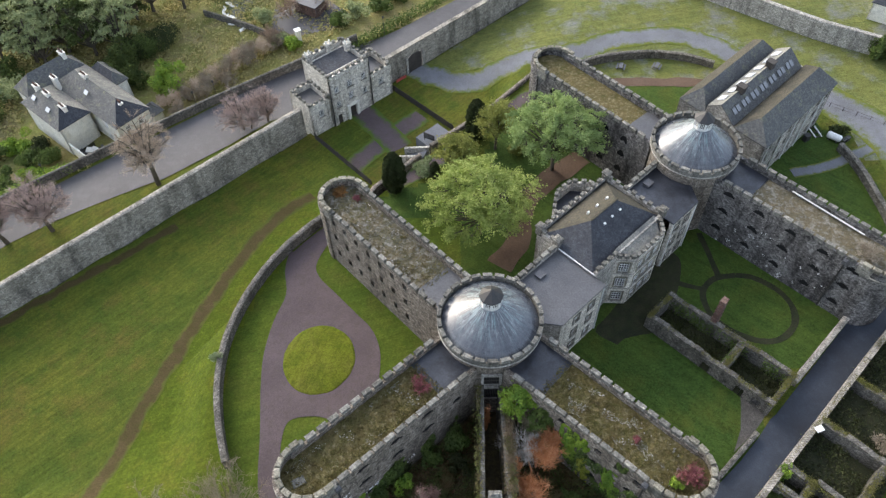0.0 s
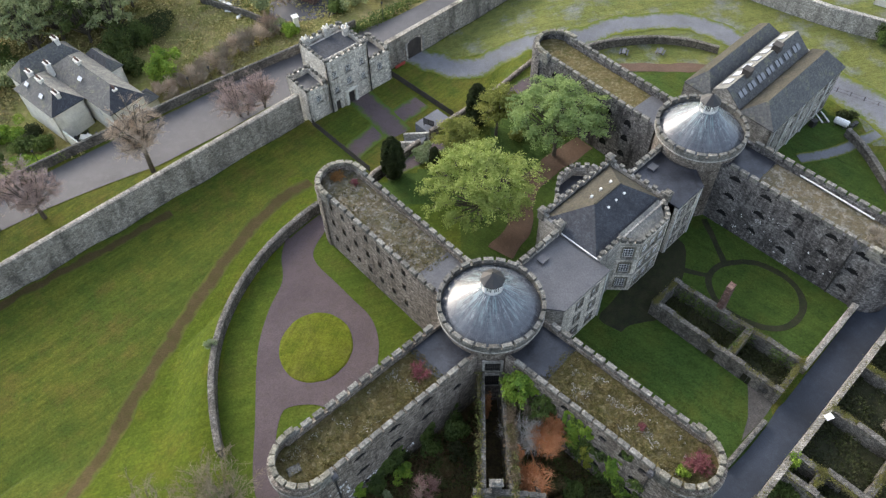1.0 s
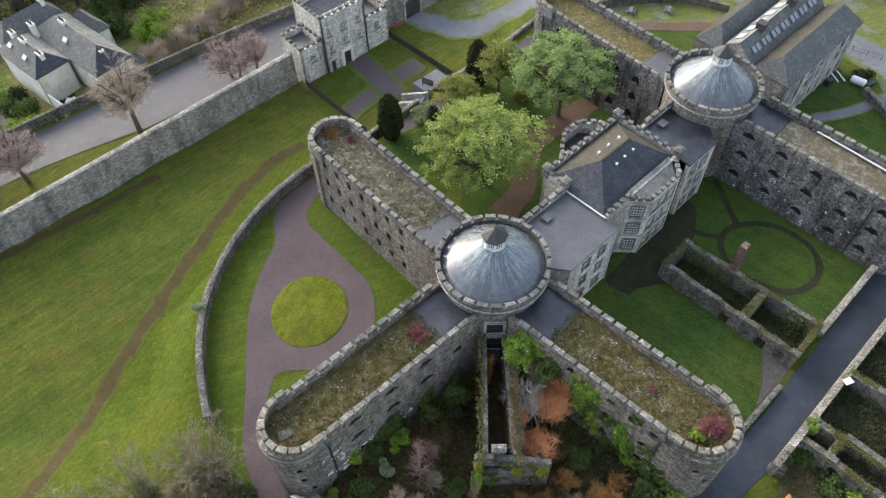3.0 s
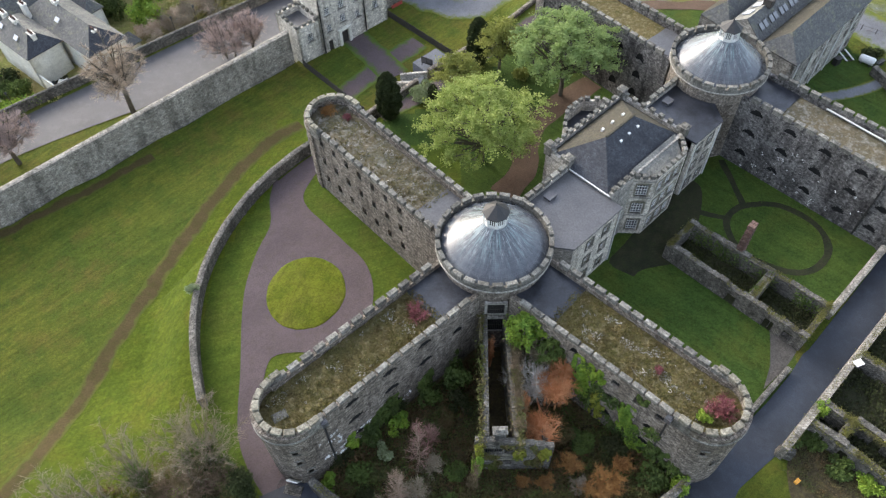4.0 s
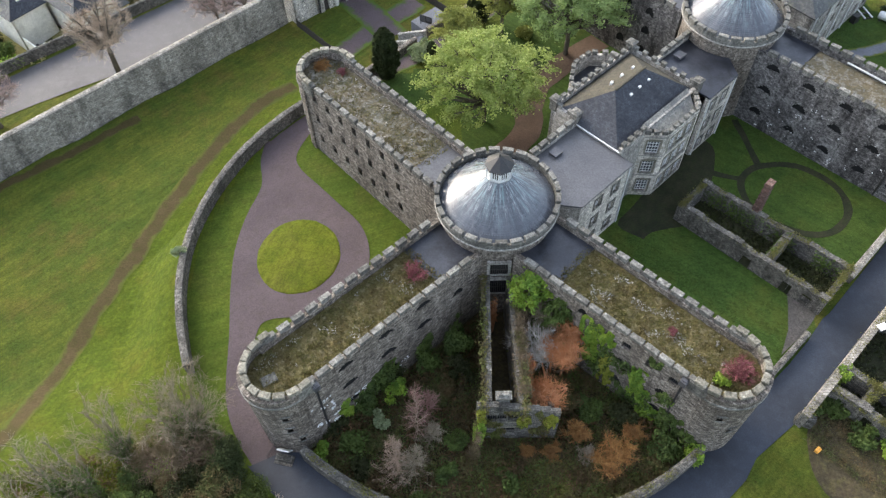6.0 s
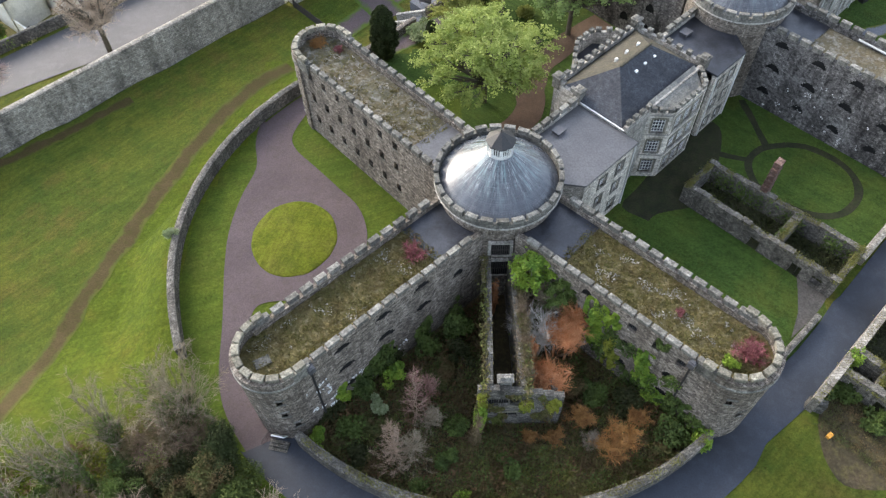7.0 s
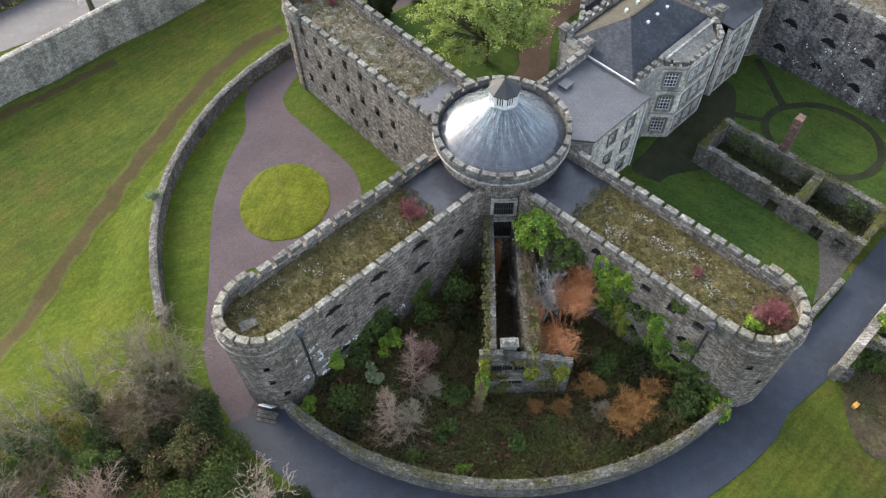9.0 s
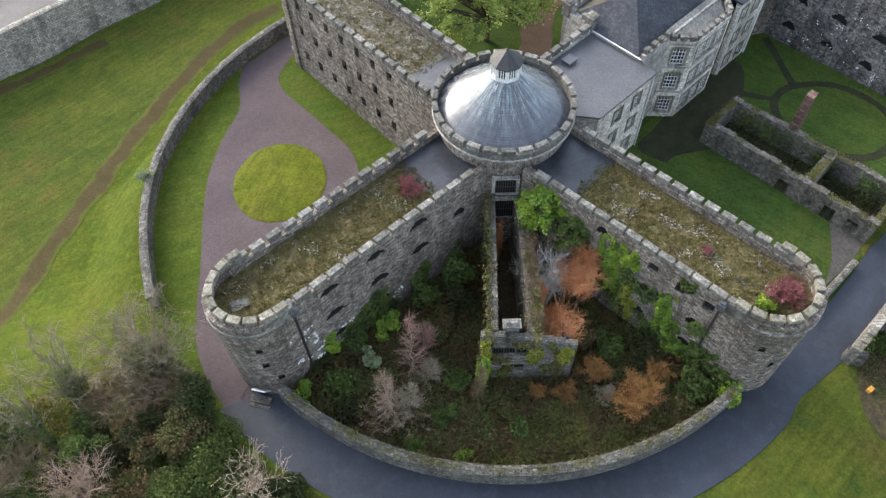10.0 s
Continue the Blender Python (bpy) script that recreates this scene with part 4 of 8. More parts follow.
# ---- rotundas ----
def rotunda(at, label, front):
    r = thing("rotunda", label, "tower", (*at, 0), 0, "domed rotundas of the prison")
    bm = B()
    lathe(bm, [(6.45, -0.5), (6.35, 6), (6.3, 12.9)], 56)
    part("drum", bm, LIME, r, "curved coursed limestone wall")
    bm = B()
    lathe(bm, [(6.25, 12.75), (6.6, 12.95), (6.86, 13.05), (6.86, 13.2), (6.74, 13.22)], 56)
    part("cornice", bm, PALE, r, "pale moulded stone cornice")
    bm = B()
    lathe(bm, [(6.76, 13.15), (6.76, 13.8), (6.34, 13.8), (6.34, 12.9), (5.2, 13.3)], 56)
    part("parapet", bm, COPE, r)
    for i in range(26):
        a = 360 * (i + 0.5) / 26
        p = polar((0, 0), 6.56, a)
        put("merlon", MERLON_TOWER, r, pose(*p, 13.79, 0, 0, a + 90))
    bm, prof, n = B(), [], 27
    for i in range(n):
        f0, f1 = i / n, (i + 1) / n
        lift = 0.22 * math.sin(math.pi * f0)
        r0, r1 = 6.28 - 4.9 * f0, 6.28 - 4.9 * f1
        z0, z1 = 13.35 + 4.15 * f0 - lift * 0.3, 13.35 + 4.15 * f1 - 0.22 * math.sin(math.pi * f1) * 0.3
        prof += [(r0 + 0.012, z0 + 0.03), (r1 + 0.012, z1 + 0.0)]
    lathe(bm, prof, 128)
    part("cone_roof", bm, CONE, r, "grey wet slate cone with pale streaks")
    bm = B()
    lathe(bm, [(1.5, 17.15), (1.5, 17.32), (1.36, 17.36), (1.36, 17.62), (1.2, 17.64)], 8)
    part("lantern_base", bm, WHITE, r, "white painted octagonal kerb")
    for i in range(8):
        a = 45 * i
        bm = B()
        p = polar((0, 0), 1.3, a)
        box(bm, -0.09, 0.09, -0.09, 0.09, 17.6, 19.0, pose(*p, 0, 0, 0, a))
        part("lantern_post", bm, WHITE, r)
        c = polar((0, 0), 1.18, a + 22.5)
        bm = B()
        for k in range(4):
            y = -0.34 + 0.227 * k
            box(bm, -0.02, 0.03, y - 0.05, y + 0.05, 17.62, 18.95, pose(*c, 0, 0, 0, a + 22.5))
        box(bm, -0.03, 0.04, -0.46, 0.46, 18.75, 18.97, pose(*c, 0, 0, 0, a + 22.5))
        box(bm, -0.03, 0.04, -0.46, 0.46, 17.62, 17.8, pose(*c, 0, 0, 0, a + 22.5))
        part("louvre", bm, WHITE, r, "white slatted louvre")
    bm = B()
    lathe(bm, [(1.06, 17.5), (1.04, 18.9)], 8)
    part("lantern_core", bm, INTERIOR_SHADE, r)
    bm = B()
    lathe(bm, [(1.2, 18.94), (1.56, 18.95), (1.56, 19.02), (0.1, 20.15), (0.08, 20.35), (0.0, 20.4)], 8)
    part("lantern_roof", bm, IRON, r, "dark lead lantern roof")
    if front is not None:
        for z, h, name in ((8.2, 2.0, "barred_window"), (4.6, 2.6, "barred_gate")):
            rad = 6.42 if z > 6 else 6.5
            p = polar((0, 0), rad, front)
            g = pose(*p, z, 0, 0, front + 90)
            bm = B()
            box(bm, -1.3, 1.3, -0.12, 0.35, -0.2, 0.0)
            box(bm, -1.3, 1.3, -0.12, 0.35, h, h + 0.3)
            for s in (-1, 1):
                box(bm, s * 1.15 - 0.16, s * 1.15 + 0.16, -0.12, 0.35, 0.0, h)
            bm.transform(g)
            part(name + "_surround", bm, PALE, r, "pale dressed stone surround")
            # shallow near-black panel: the opening's shade is in its colour
            bm = B()
            box(bm, -1.0, 1.0, 0.02, 0.05, 0, h)
            bm.transform(g)
            gate = part(name, bm, INTERIOR_SHADE, r, "dark opening behind upright bars")
            for k in range(9):
                bm = B()
                x = -0.9 + 0.225 * k
                box(bm, x - 0.035, x + 0.035, -0.06, 0.0, 0.02, h - 0.02, g)
                part("bar", bm, OAK, gate)
            bm = B()
            box(bm, -1.0, 1.0, -0.09, -0.062, h * 0.5 - 0.05, h * 0.5 + 0.05, g)
            part("cross_bar", bm, OAK, gate)
    return r


rotunda(CA, "stone rotunda with battlements, slate cone and white lantern", 270)
rotunda(CB, "farther stone rotunda with battlements and streaked slate cone", None)


# ---- cell wings ----
def roof_bed(parent, x0, x1, half, centre, radius, z, mat, seed, name="roof", label="", bump=0.14):
    """An uneven bed over a strip with a round end."""
    bm, rows = B(), []
    n = max(2, int((x1 - x0) / 0.5))
    for i in range(n + 1):
        x = x0 + (x1 - x0) * i / n
        h = half if x < centre else math.sqrt(max(0.02, radius ** 2 - (x - centre) ** 2))
        h = min(h, radius if x >= centre else half)
        row = []
        for k in range(13):
            y = -h + 2 * h * k / 12
            up = bump * (noise.noise((x * 0.9 + seed, y * 0.9, seed)) + 0.6 * noise.noise((x * 2.6, y * 2.6, seed))) * (1 if 0 < k < 12 else 0.3)
            row.append(bm.verts.new((x, y, z + up + 0.1 * (1 - (y / max(h, 0.1)) ** 2))))
        rows.append(row)
    for p, q in zip(rows, rows[1:]):
        for k in range(12):
            bm.faces.new((p[k], q[k], q[k + 1], p[k + 1]))
    return part(name, bm, mat, parent, label)


def wing(at, turn, length, half, label, moss, left=(), right=(), ends=(), wall=LIME, turret=True, lead=11.0, seed=1, wet=WET_LEAD, panes="cell", top=11.95, lift=0.0, hopper=None, close=()):
    """A cell wing along +x from a rotunda's middle, with a rounded end turret. left and right: openings along +y and -y walls."""
    g = thing("cell_wing", label, "prison wing", (*at, lift), turn, "wings of the prison")
    r = half + 0.25
    start = 5.6
    rough = random.Random(seed)
    sides = {"wall_left": ((length, half), (start, half), left), "wall_right": ((start, -half), (length, -half), right)}
    for name, (a, b, holes) in sides.items():
        bm = B()
        cut = [h for s, z, w, hh in holes for h in (arch(abs(s - a[0]), w / 2, z, z + hh) if panes == "arch" and w > 1.05 else [(abs(s - a[0]) - w / 2, abs(s - a[0]) + w / 2, z, z + hh)])]
        panel(bm, a, b, -1.2, top, 0.6, cut)
        part(name, bm, wall, g, "coursed rubble wall with barred openings")
        for s, z, w, hh in holes:
            m = wall_place(a, b, abs(s - a[0]), z, 0.32)
            if w < 1.05:
                window(g, CELL, m @ Matrix.Diagonal((w / 0.85, 1, hh / 1.0, 1)), "small barred cell window", SILL_CELL if w < 1.0 else None)
            else:
                # panel close behind the wall face, painted as shadow under the arch
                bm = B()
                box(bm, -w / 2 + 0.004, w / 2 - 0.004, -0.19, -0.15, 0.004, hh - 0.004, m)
                part("shade_panel", bm, INTERIOR_SHADE, g, "dark hollow of a broken opening")
                bm = B()
                line = [(-w / 2 + 0.006, 0.004), (w / 2 - 0.006, 0.004)]
                for k in range(5, -1, -1):
                    line.append((-w / 2 + 0.006 + (w - 0.012) * k / 5, hh * rough.uniform(0.05, 0.32)))
                front, rear = [bm.verts.new(m @ Vector((x, -0.29, zz))) for x, zz in line], [bm.verts.new(m @ Vector((x, -0.2, zz))) for x, zz in line]
                bm.faces.new(front)
                bm.faces.new(rear[::-1])
                for k in range(len(line)):
                    bm.faces.new((front[k], rear[k], rear[(k + 1) % len(line)], front[(k + 1) % len(line)]))
                part("blocking", bm, wall, g, "broken stone blocking in the opening")
    pts = arc((length, 0), r, -90, 90, 14)
    bm = B()
    for i, (a, b) in enumerate(zip(pts, pts[1:])):
        holes = [h for k, z, w, hh in ends if k == i for h in [(0.12, min(w, (Vector(b) - Vector(a)).length - 0.1), z, z + hh)]]
        panel(bm, a, b, -1.2, top + (0.45 if turret else 0), 0.6, holes)
    bmesh.ops.remove_doubles(bm, verts=bm.verts[:], dist=0.012)
    part("turret_wall", bm, wall, g, "rounded end wall of coursed stone")
    for k, z, w, hh in ends:
        # near-black panel stands for shade in the turret opening
        bm = B()
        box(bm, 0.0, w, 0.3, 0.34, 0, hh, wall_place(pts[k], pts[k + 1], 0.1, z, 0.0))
        part("turret_shade_panel", bm, INTERIOR_SHADE, g)
        for low, high, name in ((-0.18, 0.0, "turret_sill"), (hh, hh + 0.2, "turret_lintel")):
            bm = B()
            box(bm, -0.1, w + 0.2, -0.1, 0.2, low, high, wall_place(pts[k], pts[k + 1], 0.1, z, 0.0))
            part(name, bm, COPE, g, "pale dressed stone")
    bm = B()
    lathe(bm, [(r + 0.02, top - 0.75), (r + 0.12, top - 0.7), (r + 0.12, top - 0.5), (r + 0.02, top - 0.45)], 20, -90, 90, (length, 0))
    part("string_course", bm, COPE, g)
    zt = top + 0.45 if turret else top
    battlement(g, [(start + 1.3, -half), (length - 0.6, -half)], top - 0.01, 1.65, MERLON_LONG if -1 in close else MERLON)
    battlement(g, [(length - 0.6, half), (start + 1.3, half)], top - 0.01, 1.65, MERLON_LONG if 1 in close else MERLON)
    rim = arc((length - 0.4, 0), r, -90, 90, 8)
    battlement(g, [(length - 1.6, -r), *rim, (length - 1.6, r)], zt - 0.01, 1.5, MERLON_WARM if turret else MERLON, 0.3)
    for s in (-1, 1):
        bm = B()
        box(bm, length - 1.9, length - 0.02, min(s * (r - 0.62), s * r), max(s * (r - 0.62), s * r), top - 1.0, zt)
        part("turret_shoulder", bm, COPE, g)
    roof_bed(g, lead, length + r - 0.55, half - 0.58, length, r - 0.58, top - 0.85, moss, seed, "roof", "moss and gravel covered flat roof")
    bm = B()
    rng = random.Random(seed)
    box(bm, start - 0.4, lead + 0.15, -half + 0.58, half - 0.58, top - 1.2, top - 0.68)
    part("lead_flat", bm, wet, g, "dark wet lead flat beside the rotunda")
    bm = B()
    box(bm, start + 1.0, length + 0.5, -half + 0.5, half - 0.5, top - 1.6, top - 1.25)
    part("roof_slab", bm, INTERIOR_SHADE, g)
    if hopper:
        for x, s in hopper:
            bm = B()
            y = s * (half + 0.32)
            box(bm, x - 0.35, x + 0.35, y - 0.3, y + 0.3, top - 0.7, top + 0.05)
            box(bm, x - 0.2, x + 0.2, y - 0.15, y + 0.15, top + 0.05, top + 0.2)
            h = part("rain_hopper", bm, LEAD, g, "grey lead rainwater box")
            bm = B()
            box(bm, x - 0.1, x + 0.1, y - 0.22 * s - 0.08, y - 0.22 * s + 0.08, 0.2, top - 0.7)
            part("downpipe", bm, IRON, h, "black iron downpipe")
    return g


NEAR_ROWS = [(2.7, 0.8, 1.2), (6.35, 0.8, 1.2), (9.95, 0.8, 1.2)]


def cells(x0, x1, step, rows):
    n = round((x1 - x0) / step)
    return [(x0 + step * i + (0.12 if j % 2 else 0), z, w, h) for j, (z, w, h) in enumerate(rows) for i in range(n + 1)]


# south-west wing
wing(CA, 221.3, 29.4, 3.45, "south-west cell wing with mossy flat roof and rounded turret", MOSS,
     left=[(s, z + d, w, h) for z, w, h in ((10.0, 2.3, 1.15), (6.1, 2.5, 1.3), (2.4, 2.3, 1.3)) for s, d in ((13.9, 0.1), (18.9, 0.0), (23.9, -0.1))] + [(9.0, 7.2, 1.6, 1.4)],
     right=cells(9, 27, 2.2, NEAR_ROWS), ends=((11, 8.3, 0.7, 0.8), (11, 5.6, 0.7, 0.9), (12, 2.8, 0.7, 0.9)), panes="arch", seed=3, hopper=((27.6, 1),), close=(1,))
# south-east wing
wing(CA, 316.2, 28.9, 3.75, "south-east cell wing with gravelled mossy roof and rounded turret", MOSS,
     right=[(14.8, 10.0, 1.2, 1.2), (20.2, 9.6, 1.0, 1.2), (23.0, 9.5, 0.9, 1.1), (25.7, 9.4, 1.0, 1.2), (20.2, 6.1, 1.7, 1.3), (14.8, 6.2, 1.7, 1.3), (25.2, 6.0, 1.6, 1.3), (20.2, 2.4, 1.7, 1.4), (25.2, 2.3, 1.6, 1.4)],
     left=cells(10, 26, 2.4, NEAR_ROWS), ends=((2, 8.4, 0.7, 0.9), (4, 5.6, 0.7, 0.9)), panes="arch", seed=8, hopper=((26.6, -1),), close=(-1,))
# north-west wing
wing(CA, 131.9, 31.2, 3.5, "north-west cell wing with gravelled roof and rows of cell windows", MOSS_GREY,
     left=cells(13.1, 29.4, 2.7, NEAR_ROWS), right=cells(10, 28, 2.6, NEAR_ROWS), ends=((11, 8.4, 0.6, 0.8), (11, 5.4, 0.6, 0.8), (12, 2.6, 0.6, 0.8)), seed=12, wet=LEAD)
# north wing of the far rotunda
wing(CB, 130.2, 30.2, 3.5, "far north cell wing with mossy roof and broken openings", MOSS,
     left=[(s, z, 1.5, 1.6) for z in (2.0, 5.4, 8.6) for s in (10.5, 14.5, 18.5, 22.5, 26.5)], right=cells(10, 26, 2.6, NEAR_ROWS), panes="arch", seed=21, wall=ROUGH, wet=LEAD)
# east wing of the far rotunda
wing((CB[0] + 0.8, CB[1] + 0.75), 312.8, 30.5, 3.6, "dark east cell wing with brown mossy roof and broken openings", MOSS_GREY,
     right=[(s, z, w, 1.15) for z, w in ((2.6, 1.9), (6.4, 2.1), (10.0, 2.0)) for s in (8.6, 13.7, 18.8, 23.9, 28.4)],
     left=cells(10, 26, 2.6, NEAR_ROWS), panes="arch", seed=30, wall=ROUGH, hopper=((27.0, -1),))
pipe = B()
box(pipe, 0, 11.5, -0.09, 0.09, 0, 0.16)
solo("roof_pipe", pipe, WHITE, "long white pipe lying along the mossy roof", "pipe", (51.7, 73.8, 11.5), 311.2)
slab = B()
box(slab, -0.8, 0.8, -0.55, 0.55, 0, 0.22, None, 0.05)
solo("roof_slab_stone", slab, COPE, "pale flat slab lying on the mossy roof", "slab", (-17.7, 31.0, 11.1), 30)

# ---- main block between the rotundas ----
block = thing("governor_house", "grey stone central house with hipped slate roof and battlements", "building", (*CA, 0), AXIS)
U0, U1, V0, V1 = 16.6, 32.2, -4.4, 6.5


def walls(parent, pts, z0, z1, th, holes, mat, label, name="wall", closed=True):
    """One wall part a side; openings are (side, along, sill, width, height)."""
    n = len(pts)
    for i in range(n if closed else n - 1):
        a, b = pts[i], pts[(i + 1) % n]
        bm = B()
        panel(bm, a, b, z0, z1, th, [(s - w / 2, s + w / 2, z, z + h) for k, s, z, w, h in holes if k == i])
        part(name, bm, mat, parent, label)


walls(block, [(U0, V0), (U1, V0), (U1, V1)], -0.5, 11.9, 0.5, [], PALE, "dressed limestone wall", closed=False)
for v0, v1, top in ((V1, 2.9, 11.9), (2.898, V0, 11.25)):
    bm = B()
    panel(bm, (U0, v0), (U0, v1), -0.5, top, 0.5)
    part("wall", bm, PALE, block, "dressed limestone wall")
bm = B()
panel(bm, (U1, V1), (U0, V1), -0.5, 11.9, 0.5)
part("wall", bm, PALE, block, "dressed limestone wall")
bm = B()
box(bm, U0 - 0.12, U0 + 0.1, V0 + 0.3, 2.7, 11.26, 11.34)
part("flashing", bm, WHITE, block, "pale lead flashing at the eaves")
battlement(block, [(U0, V1 - 0.3), (U0, 3.0)], 11.89, 1.5, MERLON_SMALL)
battlement(block, [(U1, V1), (U0, V1)], 11.89, 1.35, MERLON_SMALL)
battlement(block, [(U0, V0), (21.5, V0)], 11.89, 1.35, MERLON_SMALL)
battlement(block, [(U1, V0 + 0.3), (U1, V1 - 0.3)], 11.89, 1.5, MERLON_SMALL)
for u, v in ((U0 + 0.3, V1 - 0.3), (U1 - 0.3, V1 - 0.3), (U0 + 0.2, 2.9), (U1 - 0.3, V0 + 0.3)):
    bm = B()
    box(bm, u - 0.5, u + 0.5, v - 0.5, v + 0.5, 11.2, 12.8)
    box(bm, u - 0.62, u + 0.62, v - 0.62, v + 0.62, 12.8, 12.95)
    box(bm, u - 0.5, u + 0.5, v - 0.5, v + 0.5, 12.95, 13.1, None, 0.15)
    part("corner_turret", bm, COPE, block, "square stone corner pier")


def hip(u0, u1, v0, v1, z0, z1, r0, r1):
    """Faces of a hipped roof: the four slopes as separate pieces."""
    vm = (v0 + v1) / 2
    return {"south": [(u0, v0, z0), (u1, v0, z0), (r1, vm, z1), (r0, vm, z1)], "north": [(u1, v1, z0), (u0, v1, z0), (r0, vm, z1), (r1, vm, z1)],
            "west": [(u0, v1, z0), (u0, v0, z0), (r0, vm, z1)], "east": [(u1, v0, z0), (u1, v1, z0), (r1, vm, z1)]}


def slope(parent, pts, mat, label, thick=0.12, name="roof_slope"):
    bm = B()
    n = Vector((0, 0, -thick))
    f = bm.faces.new([bm.verts.new(p) for p in pts])
    low = bm.faces.new([bm.verts.new(Vector(p) + n) for p in pts][::-1])
    tv, lv = list(f.verts), list(low.verts)[::-1]
    for i in range(len(tv)):
        j = (i + 1) % len(tv)
        bm.faces.new((tv[i], lv[i], lv[j], tv[j]))
    return part(name, bm, mat, parent, label)


h = hip(U0 + 0.05, U1 - 0.7, V0 + 0.7, V1 - 0.7, 11.45, 14.6, 21.4, 27.0)
slope(block, h["south"], SLATE, "dark blue-grey slate slope")
slope(block, h["west"], SLATE, "dark blue-grey slate slope")
slope(block, h["north"], MOSSY_SLATE, "tan lichened slate slope")
slope(block, h["east"], MOSSY_SLATE, "tan lichened slate slope")
bm = B()
box(bm, 21.5, 27.4, (V0 + V1) / 2 - 0.14, (V0 + V1) / 2 + 0.14, 14.5, 14.7)
part("ridge", bm, MOSSY_SLATE, block)
for u, v, z in ((22.9, 2.6, 13.7), (24.9, 2.6, 13.7), (27.0, 2.5, 13.7), (23.0, -0.3, 13.6), (24.8, -0.2, 13.6), (26.6, -0.2, 13.6)):
    bm = B()
    box(bm, u - 0.18, u + 0.18, v - 0.14, v + 0.14, z - 0.2, z + 0.28)
    part("roof_vent", bm, WHITE, block, "small white roof vent")
bm = B()
box(bm, U0 + 0.5, U1 - 0.5, V0 + 0.5, V1 - 0.5, 11.0, 11.3)
part("gutter_floor", bm, WET_LEAD, block)
# canted bay to the court, south-east
bay = [(20.9, V0 - 0.02), (22.9, -6.6), (29.3, -6.6), (31.3, V0 - 0.02)]
for i, (a, b) in enumerate(zip(bay, bay[1:])):
    length = (Vector(b) - Vector(a)).length
    spots = [length / 2] if i != 1 else [1.4, 3.2, 5.0]
    holes = [(s - 0.74, s + 0.74, z, z + 2.1) for s in spots for z in (1.2, 4.7, 8.2)]
    bm = B()
    panel(bm, a, b, -0.5, 11.4, 0.35, holes)
    part("bay_wall", bm, BAY_STONE, block, "pale ashlar bay wall")
    for s in spots:
        for z in (1.2, 4.7, 8.2):
            window(block, SASH, wall_place(a, b, s, z, 0.2), "white small-paned sash window", SILL_PALE)
            bm = B()
            for x0, x1, z0, z1 in ((-0.98, -0.76, -0.1, 2.3), (0.76, 0.98, -0.1, 2.3), (-0.98, 0.98, 2.14, 2.4)):
                box(bm, x0, x1, -0.06, 0.02, z0, z1, wall_place(a, b, s, z))
            part("window_surround", bm, COPE_WARM, block, "dressed stone window surround")
    battlement(block, [a, b], 11.39, 1.05, MERLON_SMALL, 0.2)
    for z in (4.2, 7.7, 10.9):
        bm = B()
        box(bm, -0.02, length + 0.02, -0.07, 0.0, z, z + 0.18, wall_place(a, b, 0, 0))
        part("bay_band", bm, PALE, block)
bm = B()
prism(bm, [(21.2, V0 + 0.1), (23.1, -6.3), (29.1, -6.3), (31.0, V0 + 0.1)], 10.6, 11.0)
part("bay_roof", bm, LEAD, block, "grey lead bay roof")
slope(block, [(23.2, -6.1, 11.15), (29.0, -6.1, 11.15), (30.6, V0 + 0.8, 12.1), (21.4, V0 + 0.8, 12.1)], OLD_SLATE, "weathered slate slope over the bay")
# polygonal bay to the tree court, north-west
oct_pts = [(29.6, V1), (29.4, 7.6), (27.6, 9.6), (24.2, 9.6), (21.2, 7.6), (20.6, V1)]
for a, b in zip(oct_pts, oct_pts[1:]):
    bm = B()
    panel(bm, a, b, -0.5, 11.6, 0.4, [])
    part("tower_wall", bm, PALE, block, "grey ashlar polygonal bay")
    battlement(block, [a, b], 11.59, 1.1, MERLON_SMALL, 0.2)
bm = B()
prism(bm, [(21.0, V1), (21.4, 7.3), (24.3, 9.2), (27.4, 9.2), (29.1, 7.3), (29.2, V1)][::-1], 9.6, 9.8)
part("tower_roof", bm, WET_LEAD, block, "dark sunken lead roof")

